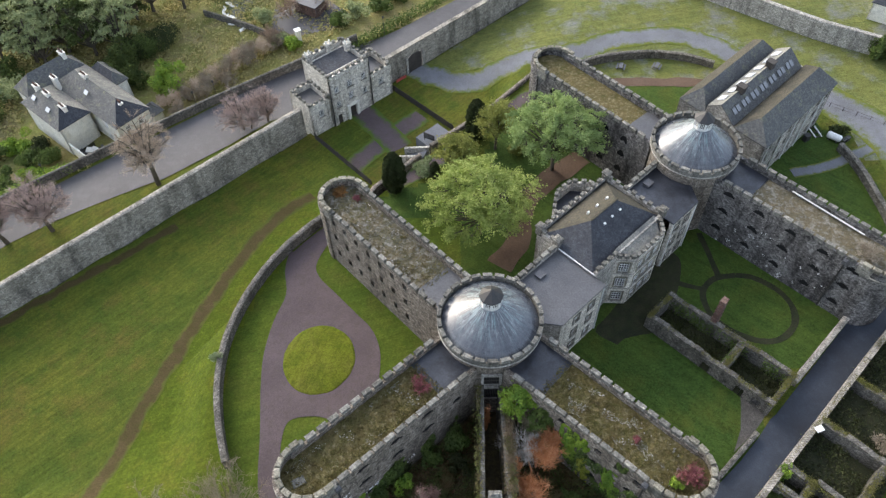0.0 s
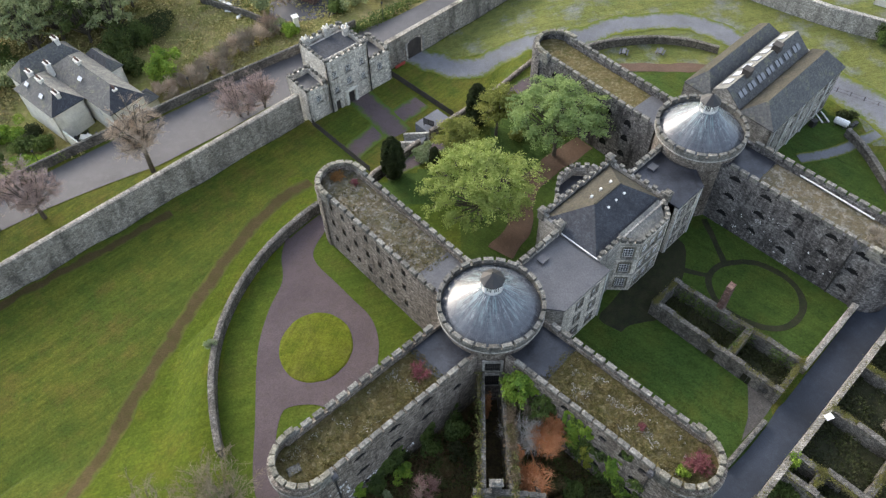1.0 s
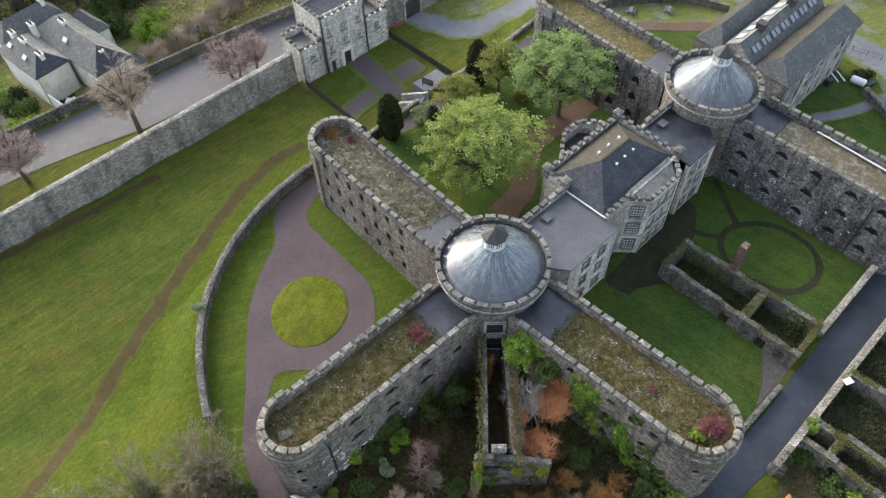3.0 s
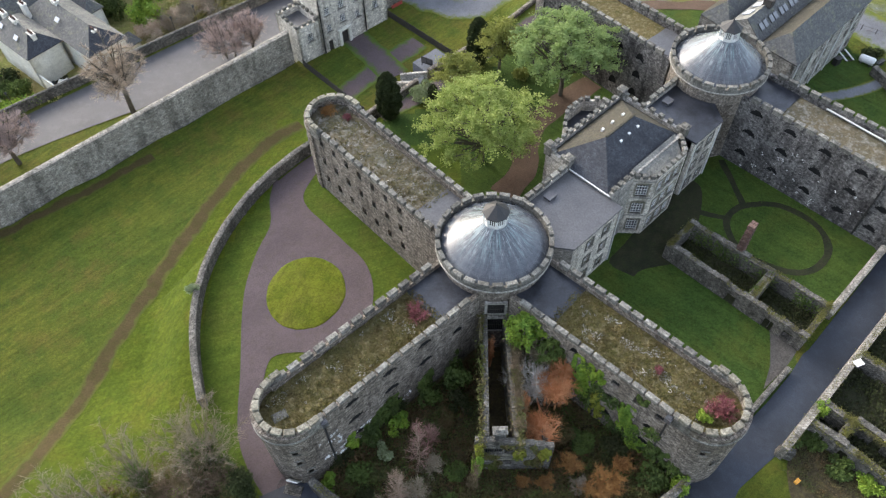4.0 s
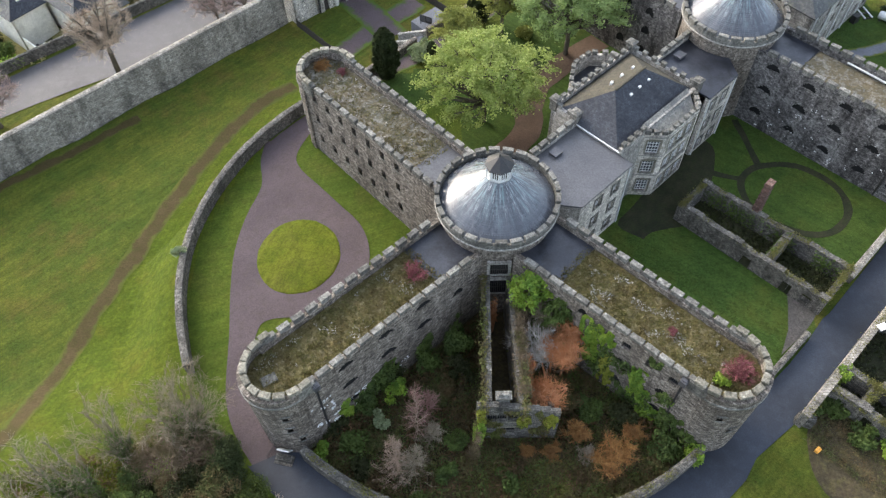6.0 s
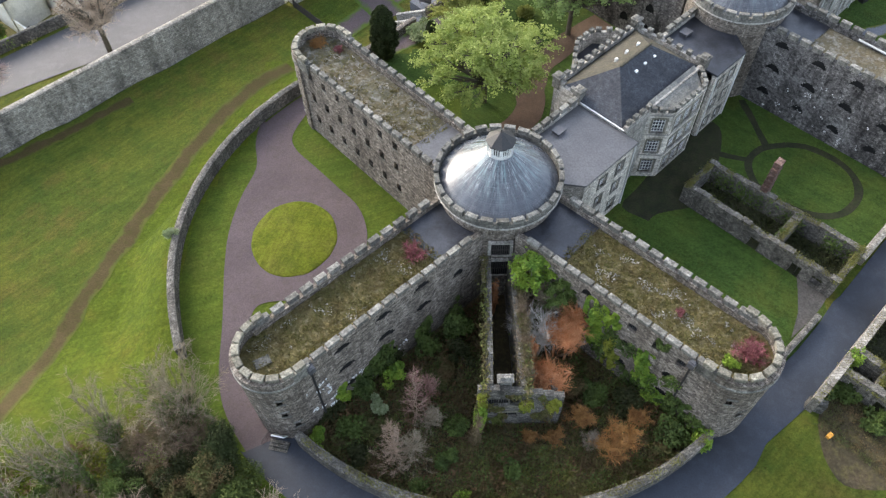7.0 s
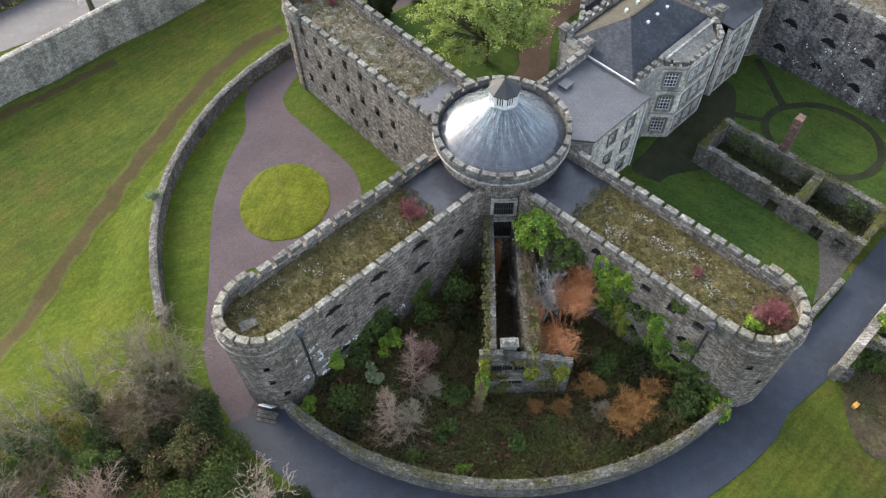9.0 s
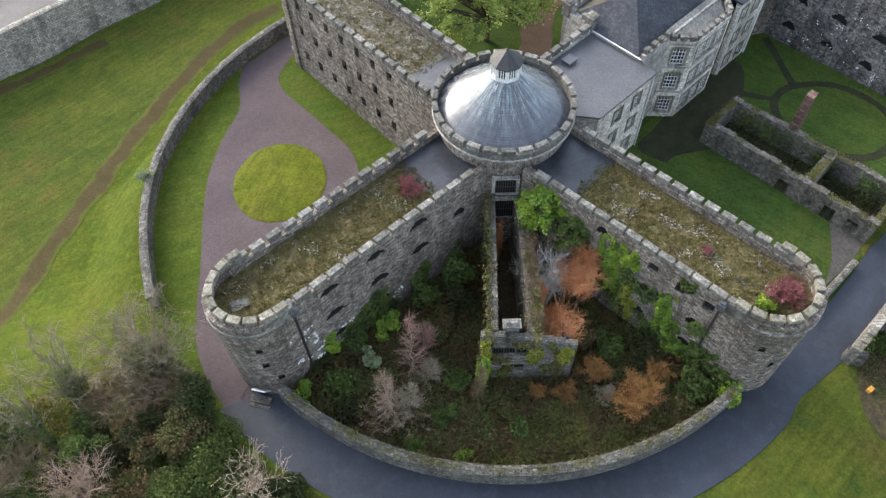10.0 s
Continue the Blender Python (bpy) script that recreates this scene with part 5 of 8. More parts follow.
# flat-roofed links to the rotundas
for u0, u1, name, lbl in ((5.4, 16.6, "near", "flat-roofed stone link beside the near rotunda"), (32.2, 40.4, "far", "flat-roofed stone link beside the far rotunda")):
    link = thing("link_building", lbl, "building", (*CA, 0), AXIS, "flat-roofed links of the prison")
    v0, v1 = -6.1, 3.0
    south = (u0 + (2.0 if name == "near" else 0), v0), (u1 - (2.0 if name == "far" else 0), v0)
    spots = (3.4, 6.6) if name == "near" else (1.6, 4.2)
    bm = B()
    panel(bm, *south, -0.5, 10.7, 0.5, [(s - 0.55, s + 0.55, z, z + 1.6) for s in spots for z in (1.2, 4.6, 7.9)])
    part("wall", bm, BAY_STONE, link, "stained dressed limestone wall")
    for s in spots:
        for z in (1.2, 4.6, 7.9):
            bm = B()
            for x0, x1, z0, z1 in ((-0.8, -0.57, -0.1, 1.9), (0.57, 0.8, -0.1, 1.9), (-0.8, 0.8, 1.62, 1.9)):
                box(bm, x0, x1, -0.07, 0.02, z0, z1, wall_place(*south, s, z))
            part("window_surround", bm, COPE, link, "dressed stone window surround")
            window(link, SASH_SMALL, wall_place(*south, s, z, 0.25) @ Matrix.Diagonal((1.1, 1, 1.06, 1)), "white sash window in a stone surround", SILL_PALE)
    ends = [((u1, v0 + 0.0), (u1, v1)), ((u1, v1), (u0, v1)), ((u0, v0 + 2.5), (u0 + 2.0, v0))] if name == "near" else [((u1 - 2.0, v0), (u1, v0 + 2.5)), ((u1, v1), (u0, v1))]
    for a, b in ends:
        bm = B()
        panel(bm, a, b, -0.5, 10.7 if a[1] != b[1] else 11.5, 0.5, [])
        part("wall", bm, PALE, link)
    battlement(link, [(u1 - 0.3, v1), (u0 + 1.5, v1)], 11.49, 1.6, MERLON)
    bm = B()
    prism(bm, [(u0, v0 + 2.5), (u0 + 2.0, v0 - 0.15), (u1 - 0.02, v0 - 0.15), (u1 - 0.02, v1 - 0.52), (u0, v1 - 0.52)] if name == "near" else
          [(u0 + 0.02, v0 - 0.15), (u1 - 2.0, v0 - 0.15), (u1, v0 + 2.5), (u1, v1 - 0.52), (u0 + 0.02, v1 - 0.52)], 10.7, 10.95)
    roof = part("flat_roof", bm, LEAD if name == "near" else WET_LEAD, link, "smooth grey flat roof")
    bm = B()
    hu = 11.4 if name == "near" else 36.0
    box(bm, hu - 0.6, hu + 0.6, 0.7, 1.7, 10.95, 11.3)
    box(bm, hu - 0.68, hu + 0.68, 0.62, 1.78, 11.3, 11.38)
    part("roof_hatch", bm, LEAD, link, "low grey roof hatch")
    for d in ((u1 - 0.35,) if name == "near" else (u0 + 0.3, u1 - 2.2)):
        bm = B()
        box(bm, d - 0.06, d + 0.06, v0 - 0.16, v0 - 0.04, 0.2, 10.7)
        part("downpipe", bm, WHITE, link, "pale downpipe")

# ---- long building beyond the far rotunda ----
long_house = thing("long_building", "long grey stone building with three slate ridges and skylights", "building", (*CA, 0.8), AXIS)
L0, L1, S0, S1 = 56.5, 79.0, -6.8, 9.6
spots = [2.2 + 3.1 * i for i in range(7)]
holes = [(0, s, z, 1.0, 1.5) for s in spots for z in (1.3, 4.6, 7.3)]
walls(long_house, [(L0, S0), (L1, S0), (L1, S1), (L0, S1)], -2.0, 9.6, 0.5, holes, PALE, "pale coursed limestone wall")
for s in spots:
    for z in (1.3, 4.6, 7.3):
        window(long_house, SASH_SMALL, wall_place((L0, S0), (L1, S0), s, z, 0.25), "white sash window", SILL_PALE)
for v0, v1, zr, c in ((S0, -0.7, 12.4, 0), (4.6, S1, 12.4, 1)):
    vm = (v0 + v1) / 2
    slope(long_house, [(L0 - 0.2, v0 - 0.3, 9.5), (L1 + 0.2, v0 - 0.3, 9.5), (L1 - 2.2, vm, zr), (L0 + 2.2, vm, zr)], VILLA_SLATE, "grey slate slope")
    slope(long_house, [(L1 + 0.2, v1, 9.9), (L0 - 0.2, v1, 9.9), (L0 + 2.2, vm, zr), (L1 - 2.2, vm, zr)], MOSSY_SLATE, "tan lichened slate slope")
    slope(long_house, [(L0 - 0.2, v1, 9.9), (L0 - 0.2, v0 - 0.3, 9.5), (L0 + 2.2, vm, zr)], VILLA_SLATE, "grey slate hip")
    slope(long_house, [(L1 + 0.2, v0 - 0.3, 9.5), (L1 + 0.2, v1, 9.9), (L1 - 2.2, vm, zr)], OLD_SLATE, "grey slate hip")
# middle range with rows of skylights
slope(long_house, [(L0, -0.7, 10.0), (L1 - 1, -0.7, 10.0), (L1 - 1, 2.4, 12.6), (L0, 2.4, 12.6)], VILLA_SLATE, "slate slope with skylights")
slope(long_house, [(L1 - 1, 4.6, 11.2), (L0, 4.6, 11.2), (L0, 2.4, 12.6), (L1 - 1, 2.4, 12.6)], OLD_SLATE, "slate slope with skylights")
for u in (L1 - 1.25, L0 + 0.05):
    bm = B()
    ring = [(-0.7, 9.6), (4.6, 9.6), (4.6, 11.05), (2.4, 12.45), (-0.7, 9.85)]
    near, far = [bm.verts.new((u, *p)) for p in ring], [bm.verts.new((u + 0.2, *p)) for p in ring]
    bm.faces.new(near[::-1])
    bm.faces.new(far)
    for i in range(5):
        bm.faces.new((near[i], near[(i + 1) % 5], far[(i + 1) % 5], far[i]))
    part("gable", bm, PALE, long_house)
for i in range(7):
    u = L0 + 2.4 + 2.75 * i
    for v, z, tilt, wide in ((3.5, 11.98, -32.5, 1.5), (0.7, 11.22, 40, 0.95)):
        bm = B()
        for du in ((0,) if wide > 1.2 else (-0.55, 0.55)):
            box(bm, du - wide / 2, du + wide / 2, -0.62, 0.62, 0.02, 0.1)
        bm.transform(pose(u, v, z, tilt, 0, 0))
        light = part("skylight", bm, SKYGLASS if wide > 1.2 else LEAD, long_house, "bright glass skylight" if wide > 1.2 else "paired skylight frame")
        if wide < 1.2:
            for du in (-0.55, 0.55):
                bm = B()
                box(bm, du - 0.38, du + 0.38, -0.52, 0.52, 0.1, 0.12)
                bm.transform(pose(u, v, z, tilt, 0, 0))
                part("glazing", bm, DIM_GLASS, light)
for u in (62.0, 71.0):
    bm = B()
    box(bm, u - 0.6, u + 0.6, 1.6, 2.9, 12.2, 13.4)
    box(bm, u - 0.7, u + 0.7, 1.5, 3.0, 13.4, 13.55)
    part("roof_ventilator", bm, OAK, long_house, "dark boxy roof ventilator")
for i in range(5):
    bm = B()
    box(bm, L0 + 1 + 4.4 * i, L0 + 1.14 + 4.4 * i, S0 - 0.2, S0 - 0.06, 0, 9.4)
    part("downpipe", bm, WHITE, long_house, "pale downpipe")

# ---- gatehouse ----
gate = thing("gatehouse", "pale limestone gatehouse with battlements and arched doorway", "gatehouse", (*GATE, -3.5), GATE_TURN)


def gate_block(x0, x1, y0, y1, top, front, mesh=MERLON_GATE):
    """A battlemented block; front: openings (along, sill, width, height)."""
    pts = [(x0, y0), (x1, y0), (x1, y1), (x0, y1)]
    for i in range(4):
        bm = B()
        a, b = pts[i], pts[(i + 1) % 4]
        panel(bm, a, b, -1.5, top, 0.45, [(s - x0 - w / 2, s - x0 + w / 2, z, z + h) for s, z, w, h in front] if i == 0 else [])
        part("wall", bm, GATE_STONE, gate, "pale coursed limestone wall")
        battlement(gate, [a, b], top - 0.01, 1.25, mesh, 0.22)
    bm = B()
    box(bm, x0 + 0.4, x1 - 0.4, y0 + 0.4, y1 - 0.4, top - 1.6, top - 1.2)
    part("flat_roof", bm, LEAD, gate, "sunken grey flat roof")
    bm = B()
    box(bm, x0 - 0.08, x1 + 0.08, y0 - 0.1, y0 - 0.002, top - 0.9, top - 0.7)
    part("string_course", bm, GATE_STONE, gate)


gate_block(0.0, 4.7, -0.1, 6.4, 7.2, [(2.4, 3.8, 1.15, 1.5)])
gate_block(14.0, 19.2, -0.1, 6.4, 7.2, [(16.6, 3.8, 1.15, 1.5)])
main_front = [(6.2, 0.0, 0.95, 2.2), (9.3, 0.0, 1.5, 3.0), (6.3, 4.0, 1.0, 1.4), (9.3, 4.6, 1.15, 1.5), (12.5, 4.0, 1.0, 1.4), (6.3, 7.4, 1.0, 1.4), (9.3, 7.4, 1.15, 1.5), (12.5, 7.4, 1.0, 1.4)]
gate_block(4.7, 14.0, -0.35, 8.0, 11.4, main_front)
for s, z, w, h in main_front[2:] + [(2.4, 3.8, 1.15, 1.5), (16.6, 3.8, 1.15, 1.5)]:
    y = -0.1 if s < 4.7 or s > 14 else -0.35
    window(gate, SASH_SMALL, pose(s, y + 0.2, z) @ Matrix.Diagonal((w / 1.0, 1, h / 1.5, 1)), "grey-white sash window", SILL_PALE)
for s, w, h in ((6.2, 0.95, 2.2), (9.3, 1.5, 3.0)):
    bm = B()
    for k in range(4):
        box(bm, s - w / 2 + k * w / 4 + 0.01, s - w / 2 + (k + 1) * w / 4 - 0.01, -0.1, -0.02, 0.02, h)
    part("door", bm, OAK, gate, "black panelled door")
for k in range(4):
    for side in (-1, 1):
        bm = B()
        box(bm, 9.3 + side * 1.05 - 0.28, 9.3 + side * 1.05 + 0.28, -0.62, -0.352, k * 0.75 + 0.004, k * 0.75 + 0.746, None, 0.02)
        part("door_quoin", bm, RENDER, gate, "pale rusticated block")
bm = B()
box(bm, 7.9, 10.7, -0.7, -0.352, 3.0, 3.35)
box(bm, 8.5, 10.1, -0.62, -0.352, 3.35, 3.75, None, 0.12)
part("door_hood", bm, RENDER, gate, "pale stone hood over the door")
bm = B()
box(bm, 5.6, 13.1, 1.6, 6.6, 10.0, 10.7)
part("roof_deck", bm, SLATE, gate, "raised dark slate roof deck")
for y0, y1 in ((1.35, 1.6), (6.6, 6.85)):
    bm = B()
    box(bm, 5.5, 13.2, y0, y1, 10.2, 10.78)
    part("deck_edging", bm, GATE_STONE, gate, "pale lead edging of the roof deck")
for x, y in ((5.6, 7.2), (10.4, 7.3), (13.2, 5.0)):
    bm = B()
    box(bm, x - 0.6, x + 0.6, y - 0.4, y + 0.4, 9.8, 12.2)
    box(bm, x - 0.7, x + 0.7, y - 0.5, y + 0.5, 12.2, 12.4)
    c = part("chimney", bm, GATE_STONE, gate, "stone chimney stack")
    for k in (-0.4, 0.4):
        bm = B()
        lathe(bm, [(0.17, 12.4), (0.2, 12.5), (0.15, 13.0), (0.0, 13.0)], 10, 0, 360, (x + k, y))
        part("chimney_pot", bm, RENDER, c)
for x in (4.72, 13.95):
    bm = B()
    box(bm, x - 0.06, x + 0.06, -0.5, -0.37, 0, 10.8)
    part("downpipe", bm, IRON, gate)

# ---- gate garden fences and sign ----


def fence(a, b, za, label, pitch=0.16):
    a, b = Vector(a), Vector(b)
    length = (b - a).length
    g = thing("fence", label, "fence", (a.x, a.y, za), math.degrees(math.atan2((b - a).y, (b - a).x)), "dark fences of the gate garden")
    bm = B()
    n = int(length / pitch)
    rng = random.Random(n)
    for i in range(n):
        box(bm, i * pitch, i * pitch + 0.13, -0.02, 0.02, 0.05, 1.45 + rng.uniform(-0.06, 0.06))
    tagged(part("paling", bm, OAK, g, "close dark timber paling"), kind="stuff")
    for k in range(int(length / 2.4) + 1):
        bm = B()
        box(bm, k * 2.4 - 0.06, k * 2.4 + 0.06, 0.03, 0.15, 0, 1.5)
        part("post", bm, OAK, g)
    for z in (0.4, 1.1):
        bm = B()
        box(bm, 0, length, 0.02, 0.08, z, z + 0.1)
        part("rail", bm, OAK, g)
    return g


fence((-25.0, 103.4), (-13.6, 90.9), -3.4, "dark close-boarded timber fence across the lawn")
fence((-10.6, 117.2), (1.6, 104.6), -3.4, "dark close-boarded timber fence behind the gate garden")
sign = thing("information_board", "dark framed information board on two posts", "sign", (-3.0, 98.6, -0.1), -30)
for x in (-1.0, 1.0):
    bm = B()
    box(bm, x - 0.06, x + 0.06, -0.06, 0.06, -3.4, 1.7)
    part("post", bm, IRON, sign)
bm = B()
box(bm, -1.1, 1.1, -0.1, -0.04, 0.5, 1.8)
board = part("board", bm, IRON, sign)
bm = B()
box(bm, -0.95, -0.1, -0.125, -0.105, 0.65, 1.65)
box(bm, 0.1, 0.95, -0.125, -0.105, 0.95, 1.65)
part("panel", bm, LEAD, board, "grey printed panels")
bm = B()
box(bm, -2.2, 3.2, -1.2, 2.2, 0, 3.35)
solo("stone_plinth", bm, TRACK, "pale stone platform behind the retaining wall", "platform", (-2.4, 99.6, -3.5), 42)


# ---- roofless ruins ----
def ragged(g, a, b, z0, z1, th, mat, holes=(), seed=1, name="wall", label="", rough=0.25):
    """A broken wall: an uneven top made of short lengths."""
    rng = random.Random(seed)
    a, b = Vector(a), Vector(b)
    length = (b - a).length
    n = max(2, round(length / 1.1))
    bm = B()
    h = 0
    for i in range(n):
        s0, s1 = length * i / n, length * (i + 1) / n
        h = 0.5 * h + rng.uniform(-rough, rough)
        cut = [(max(0, p - s0), min(s1 - s0, q - s0), u, v) for p, q, u, v in holes if q > s0 and p < s1]
        panel(bm, a.lerp(b, i / n), a.lerp(b, (i + 1) / n), z0, z1 + h, th, cut)
    bmesh.ops.remove_doubles(bm, verts=bm.verts[:], dist=0.012)
    return part(name, bm, mat, g, label)


ruin = thing("roofless_ruin", "roofless rubble ruin with mossy wall tops and doorways", "ruin", (0, 0, 0.3))
R0, R1, R2, R3 = (28.7, 57.7), (42.6, 42.9), (47.4, 47.6), (32.9, 61.6)
ragged(ruin, R0, R1, -0.6, 3.2, 0.75, DARK, [(9.6, 10.9, 0.0, 1.8), (15.0, 16.3, 0.0, 2.0), (17.6, 18.8, 0.9, 2.1)], 1, label="long ivy-topped front wall")
ragged(ruin, R1, R2, -0.6, 2.6, 0.75, DARK, (), 2)
ragged(ruin, R2, R3, -0.6, 3.2, 0.75, DARK, [(3.0, 4.2, 0.8, 2.0)], 3)
ragged(ruin, R3, R0, -0.6, 3.3, 0.75, DARK, (), 4)
ragged(ruin, (38.2, 49.0), (41.6, 52.4), -0.6, 3.0, 1.0, DARK, (), 5, "cross_wall", "mossy cross wall")
stack = None
for k in range(17):
    bm = B()
    d = 0.07 * (k % 2) + 0.01 * k
    box(bm, -0.75 + d, 0.75 - d, -0.5 + d * 0.5, 0.5 - d * 0.5, 0.5 * k, 0.5 * k + 0.497)
    if stack is None:
        stack = part("chimney_stack", bm, BRICK, ruin, "broken brick chimney stack")
        stack.matrix_basis = pose(38.2, 56.6, -0.3, 0, 0, 44)
    else:
        part("course", bm, BRICK, stack)
# near-black floor colour includes the shade between the ruin's walls
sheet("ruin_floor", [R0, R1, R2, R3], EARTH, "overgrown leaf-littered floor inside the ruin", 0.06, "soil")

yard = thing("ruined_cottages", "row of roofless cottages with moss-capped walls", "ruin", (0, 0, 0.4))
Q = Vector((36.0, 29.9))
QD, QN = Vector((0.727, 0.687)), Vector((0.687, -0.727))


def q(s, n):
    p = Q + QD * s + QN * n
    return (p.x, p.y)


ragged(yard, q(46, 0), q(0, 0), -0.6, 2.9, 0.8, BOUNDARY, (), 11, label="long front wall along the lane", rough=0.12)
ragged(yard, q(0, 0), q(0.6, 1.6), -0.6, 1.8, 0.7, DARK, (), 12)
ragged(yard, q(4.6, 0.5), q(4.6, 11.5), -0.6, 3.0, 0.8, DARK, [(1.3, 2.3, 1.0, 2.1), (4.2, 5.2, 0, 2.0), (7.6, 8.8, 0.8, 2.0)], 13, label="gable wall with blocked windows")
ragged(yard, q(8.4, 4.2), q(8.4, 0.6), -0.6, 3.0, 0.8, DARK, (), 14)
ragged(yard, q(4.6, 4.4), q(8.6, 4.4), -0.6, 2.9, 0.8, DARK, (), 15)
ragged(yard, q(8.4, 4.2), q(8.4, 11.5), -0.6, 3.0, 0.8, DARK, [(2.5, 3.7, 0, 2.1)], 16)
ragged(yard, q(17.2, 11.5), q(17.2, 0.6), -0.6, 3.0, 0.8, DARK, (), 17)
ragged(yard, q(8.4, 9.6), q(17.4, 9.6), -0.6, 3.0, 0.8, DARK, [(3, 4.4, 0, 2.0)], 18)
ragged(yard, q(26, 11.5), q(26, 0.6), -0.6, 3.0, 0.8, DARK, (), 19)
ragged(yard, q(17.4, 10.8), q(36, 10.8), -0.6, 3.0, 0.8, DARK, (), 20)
# floor darkened to hold the shadow inside the cottages
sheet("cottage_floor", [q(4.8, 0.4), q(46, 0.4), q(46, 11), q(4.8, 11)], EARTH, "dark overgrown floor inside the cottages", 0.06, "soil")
sheet("cottage_yard", spline([q(0.6, 1.4), q(4.5, 0.6), q(4.6, 6), q(4.6, 12), q(2, 13), (38.5, 21.5), (36.6, 24), (36.8, 27.5), q(0.6, 1.4)], 4)[:-1], SOIL, "trampled earth and weeds beside the ruin", 0.045, "yard")
crate = B()
box(crate, -0.3, 0.3, -0.2, 0.2, 0, 0.35, None, 0.03)
box(crate, -0.32, 0.32, -0.22, 0.22, 0.35, 0.42)
solo("crate", crate, surface("orange_plastic", (0.6, 0.28, 0.03), (0.65, 0.33, 0.05), (0.4, 0.2, 0.05), 2, 5, 0.5, 0.1, 0.01, 0.3), "small orange plastic crate on bare earth", "crate", (37.6, 26.8, 0.5), 35)
bm = B()
box(bm, -0.55, 0.55, -0.4, 0.4, 0, 0.06)
solo("board_scrap", bm, WHITE, "white board lying on the ruined wall", "board", (*q(15.2, 0.9), 3.4), 20)

# ---- overgrown yard: ruined passage between the near wings ----
passage = thing("ruined_passage", "roofless stone passage running from the rotunda to a gable", "ruin", (0, 0, 0))
ragged(passage, (3.75, 44.6), (3.2, 29.6), -0.3, 8.4, 0.5, DARK, [(4, 5.2, 1, 3.2), (9, 10.2, 1, 3.2), (4, 5.2, 4.6, 6.4), (9, 10.2, 4.6, 6.4)], 31, label="tall thin passage wall", rough=0.12)
ragged(passage, (6.9, 29.6), (6.6, 44.6), -0.3, 8.0, 0.5, DARK, [(4, 5.2, 1, 3.2), (9, 10.2, 1, 3.2)], 32, label="tall passage wall hung with creeper", rough=0.2)
tops = [8.3, 8.25, 8.0, 7.75, 7.6, 7.3, 7.0, 6.6]
for k, (top, holes) in enumerate(zip(tops, ([], [(0.04, 1.0, 4.6, 6.1)], [(0.04, 1.0, 4.6, 6.1), (0.0, 1.0, 1.6, 3.0)], [(0.04, 1.0, 4.6, 6.1), (0.0, 0.9, 1.6, 3.0)], [(0.04, 1.0, 4.6, 6.1)], [], [(0.2, 0.9, 2.2, 3.4)], []))):
    bm = B()
    panel(bm, (2.2 + 1.05 * k, 29.1 - 0.02 * k), (3.248 + 1.05 * k, 29.08 - 0.02 * k), -0.4, top, 0.6, holes)
    part("gable_wall", bm, DARK, passage, "ivy-grown gable wall with barred windows")
bm = B()
box(bm, 2.0, 4.4, -0.15, 0.1, 3.05, 3.35, pose(2.2, 29.1, 0))
box(bm, 1.0, 5.3, -0.12, 0.1, 4.38, 4.58, pose(2.2, 29.1, 0))
part("lintel", bm, COPE_WARM, passage, "pale stone lintel")
for k in range(18):
    bm = B()
    box(bm, 1.15 + k * 0.24, 1.2 + k * 0.24, 0.2, 0.24, 4.6, 5.9, pose(2.2, 29.1, 0))
    part("bar", bm, IRON, passage)
# near-black panel behind the bars; the gable's inner shade is painted
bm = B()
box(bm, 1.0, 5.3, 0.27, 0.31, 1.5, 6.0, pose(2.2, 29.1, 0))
part("shade_panel", bm, INTERIOR_SHADE, passage, "dark hollow behind the bars")
ragged(passage, (10.4, 28.96), (9.9, 31.4), -0.3, 5.6, 0.5, DARK, (), 40)
bm = B()
box(bm, 4.2, 5.5, 29.7, 30.3, 7.6, 8.7)
box(bm, 4.05, 5.65, 29.55, 30.45, 8.7, 8.85)
box(bm, 4.3, 5.4, 29.8, 30.2, 8.85, 9.1, None, 0.1)
part("chimney", bm, COPE, passage, "square pale chimney stub")

# entrance with ramp rail beside the south-west turret
porch = thing("turret_door", "white door in the turret foot with stone steps", "door", (-17.75, 27.7, 0), 166)
bm = B()
box(bm, -0.65, 0.65, -0.06, 0.06, 0.0, 1.7, pose(0, -0.5, 0.42, -28, 0, 0))
part("door_leaf", bm, WHITE, porch, "plain white door")
for k in range(3):
    bm = B()
    box(bm, -1.0, 1.0, 0.1 + 0.35 * k, 0.48 + 0.35 * k, 0, 0.42 - 0.14 * k)
    part("step", bm, DARK, porch)
rail = thing("railing", "dark iron railing beside the turret steps", "railing", (-19.6, 27.2, 0.05), 60)
for k in range(11):
    bm = B()
    box(bm, k * 0.22, k * 0.22 + 0.035, 0, 0.035, 0, 1.05)
    part("baluster", bm, IRON, rail)
bm = B()
box(bm, -0.05, 2.3, -0.01, 0.045, 1.05, 1.1)
part("top_rail", bm, IRON, rail)

# ---- white house below the road ----
villa = thing("villa", "rambling cream rendered house with slate hips and chimneys", "house", (-77.6, 110.6, -13.2), 49.8)


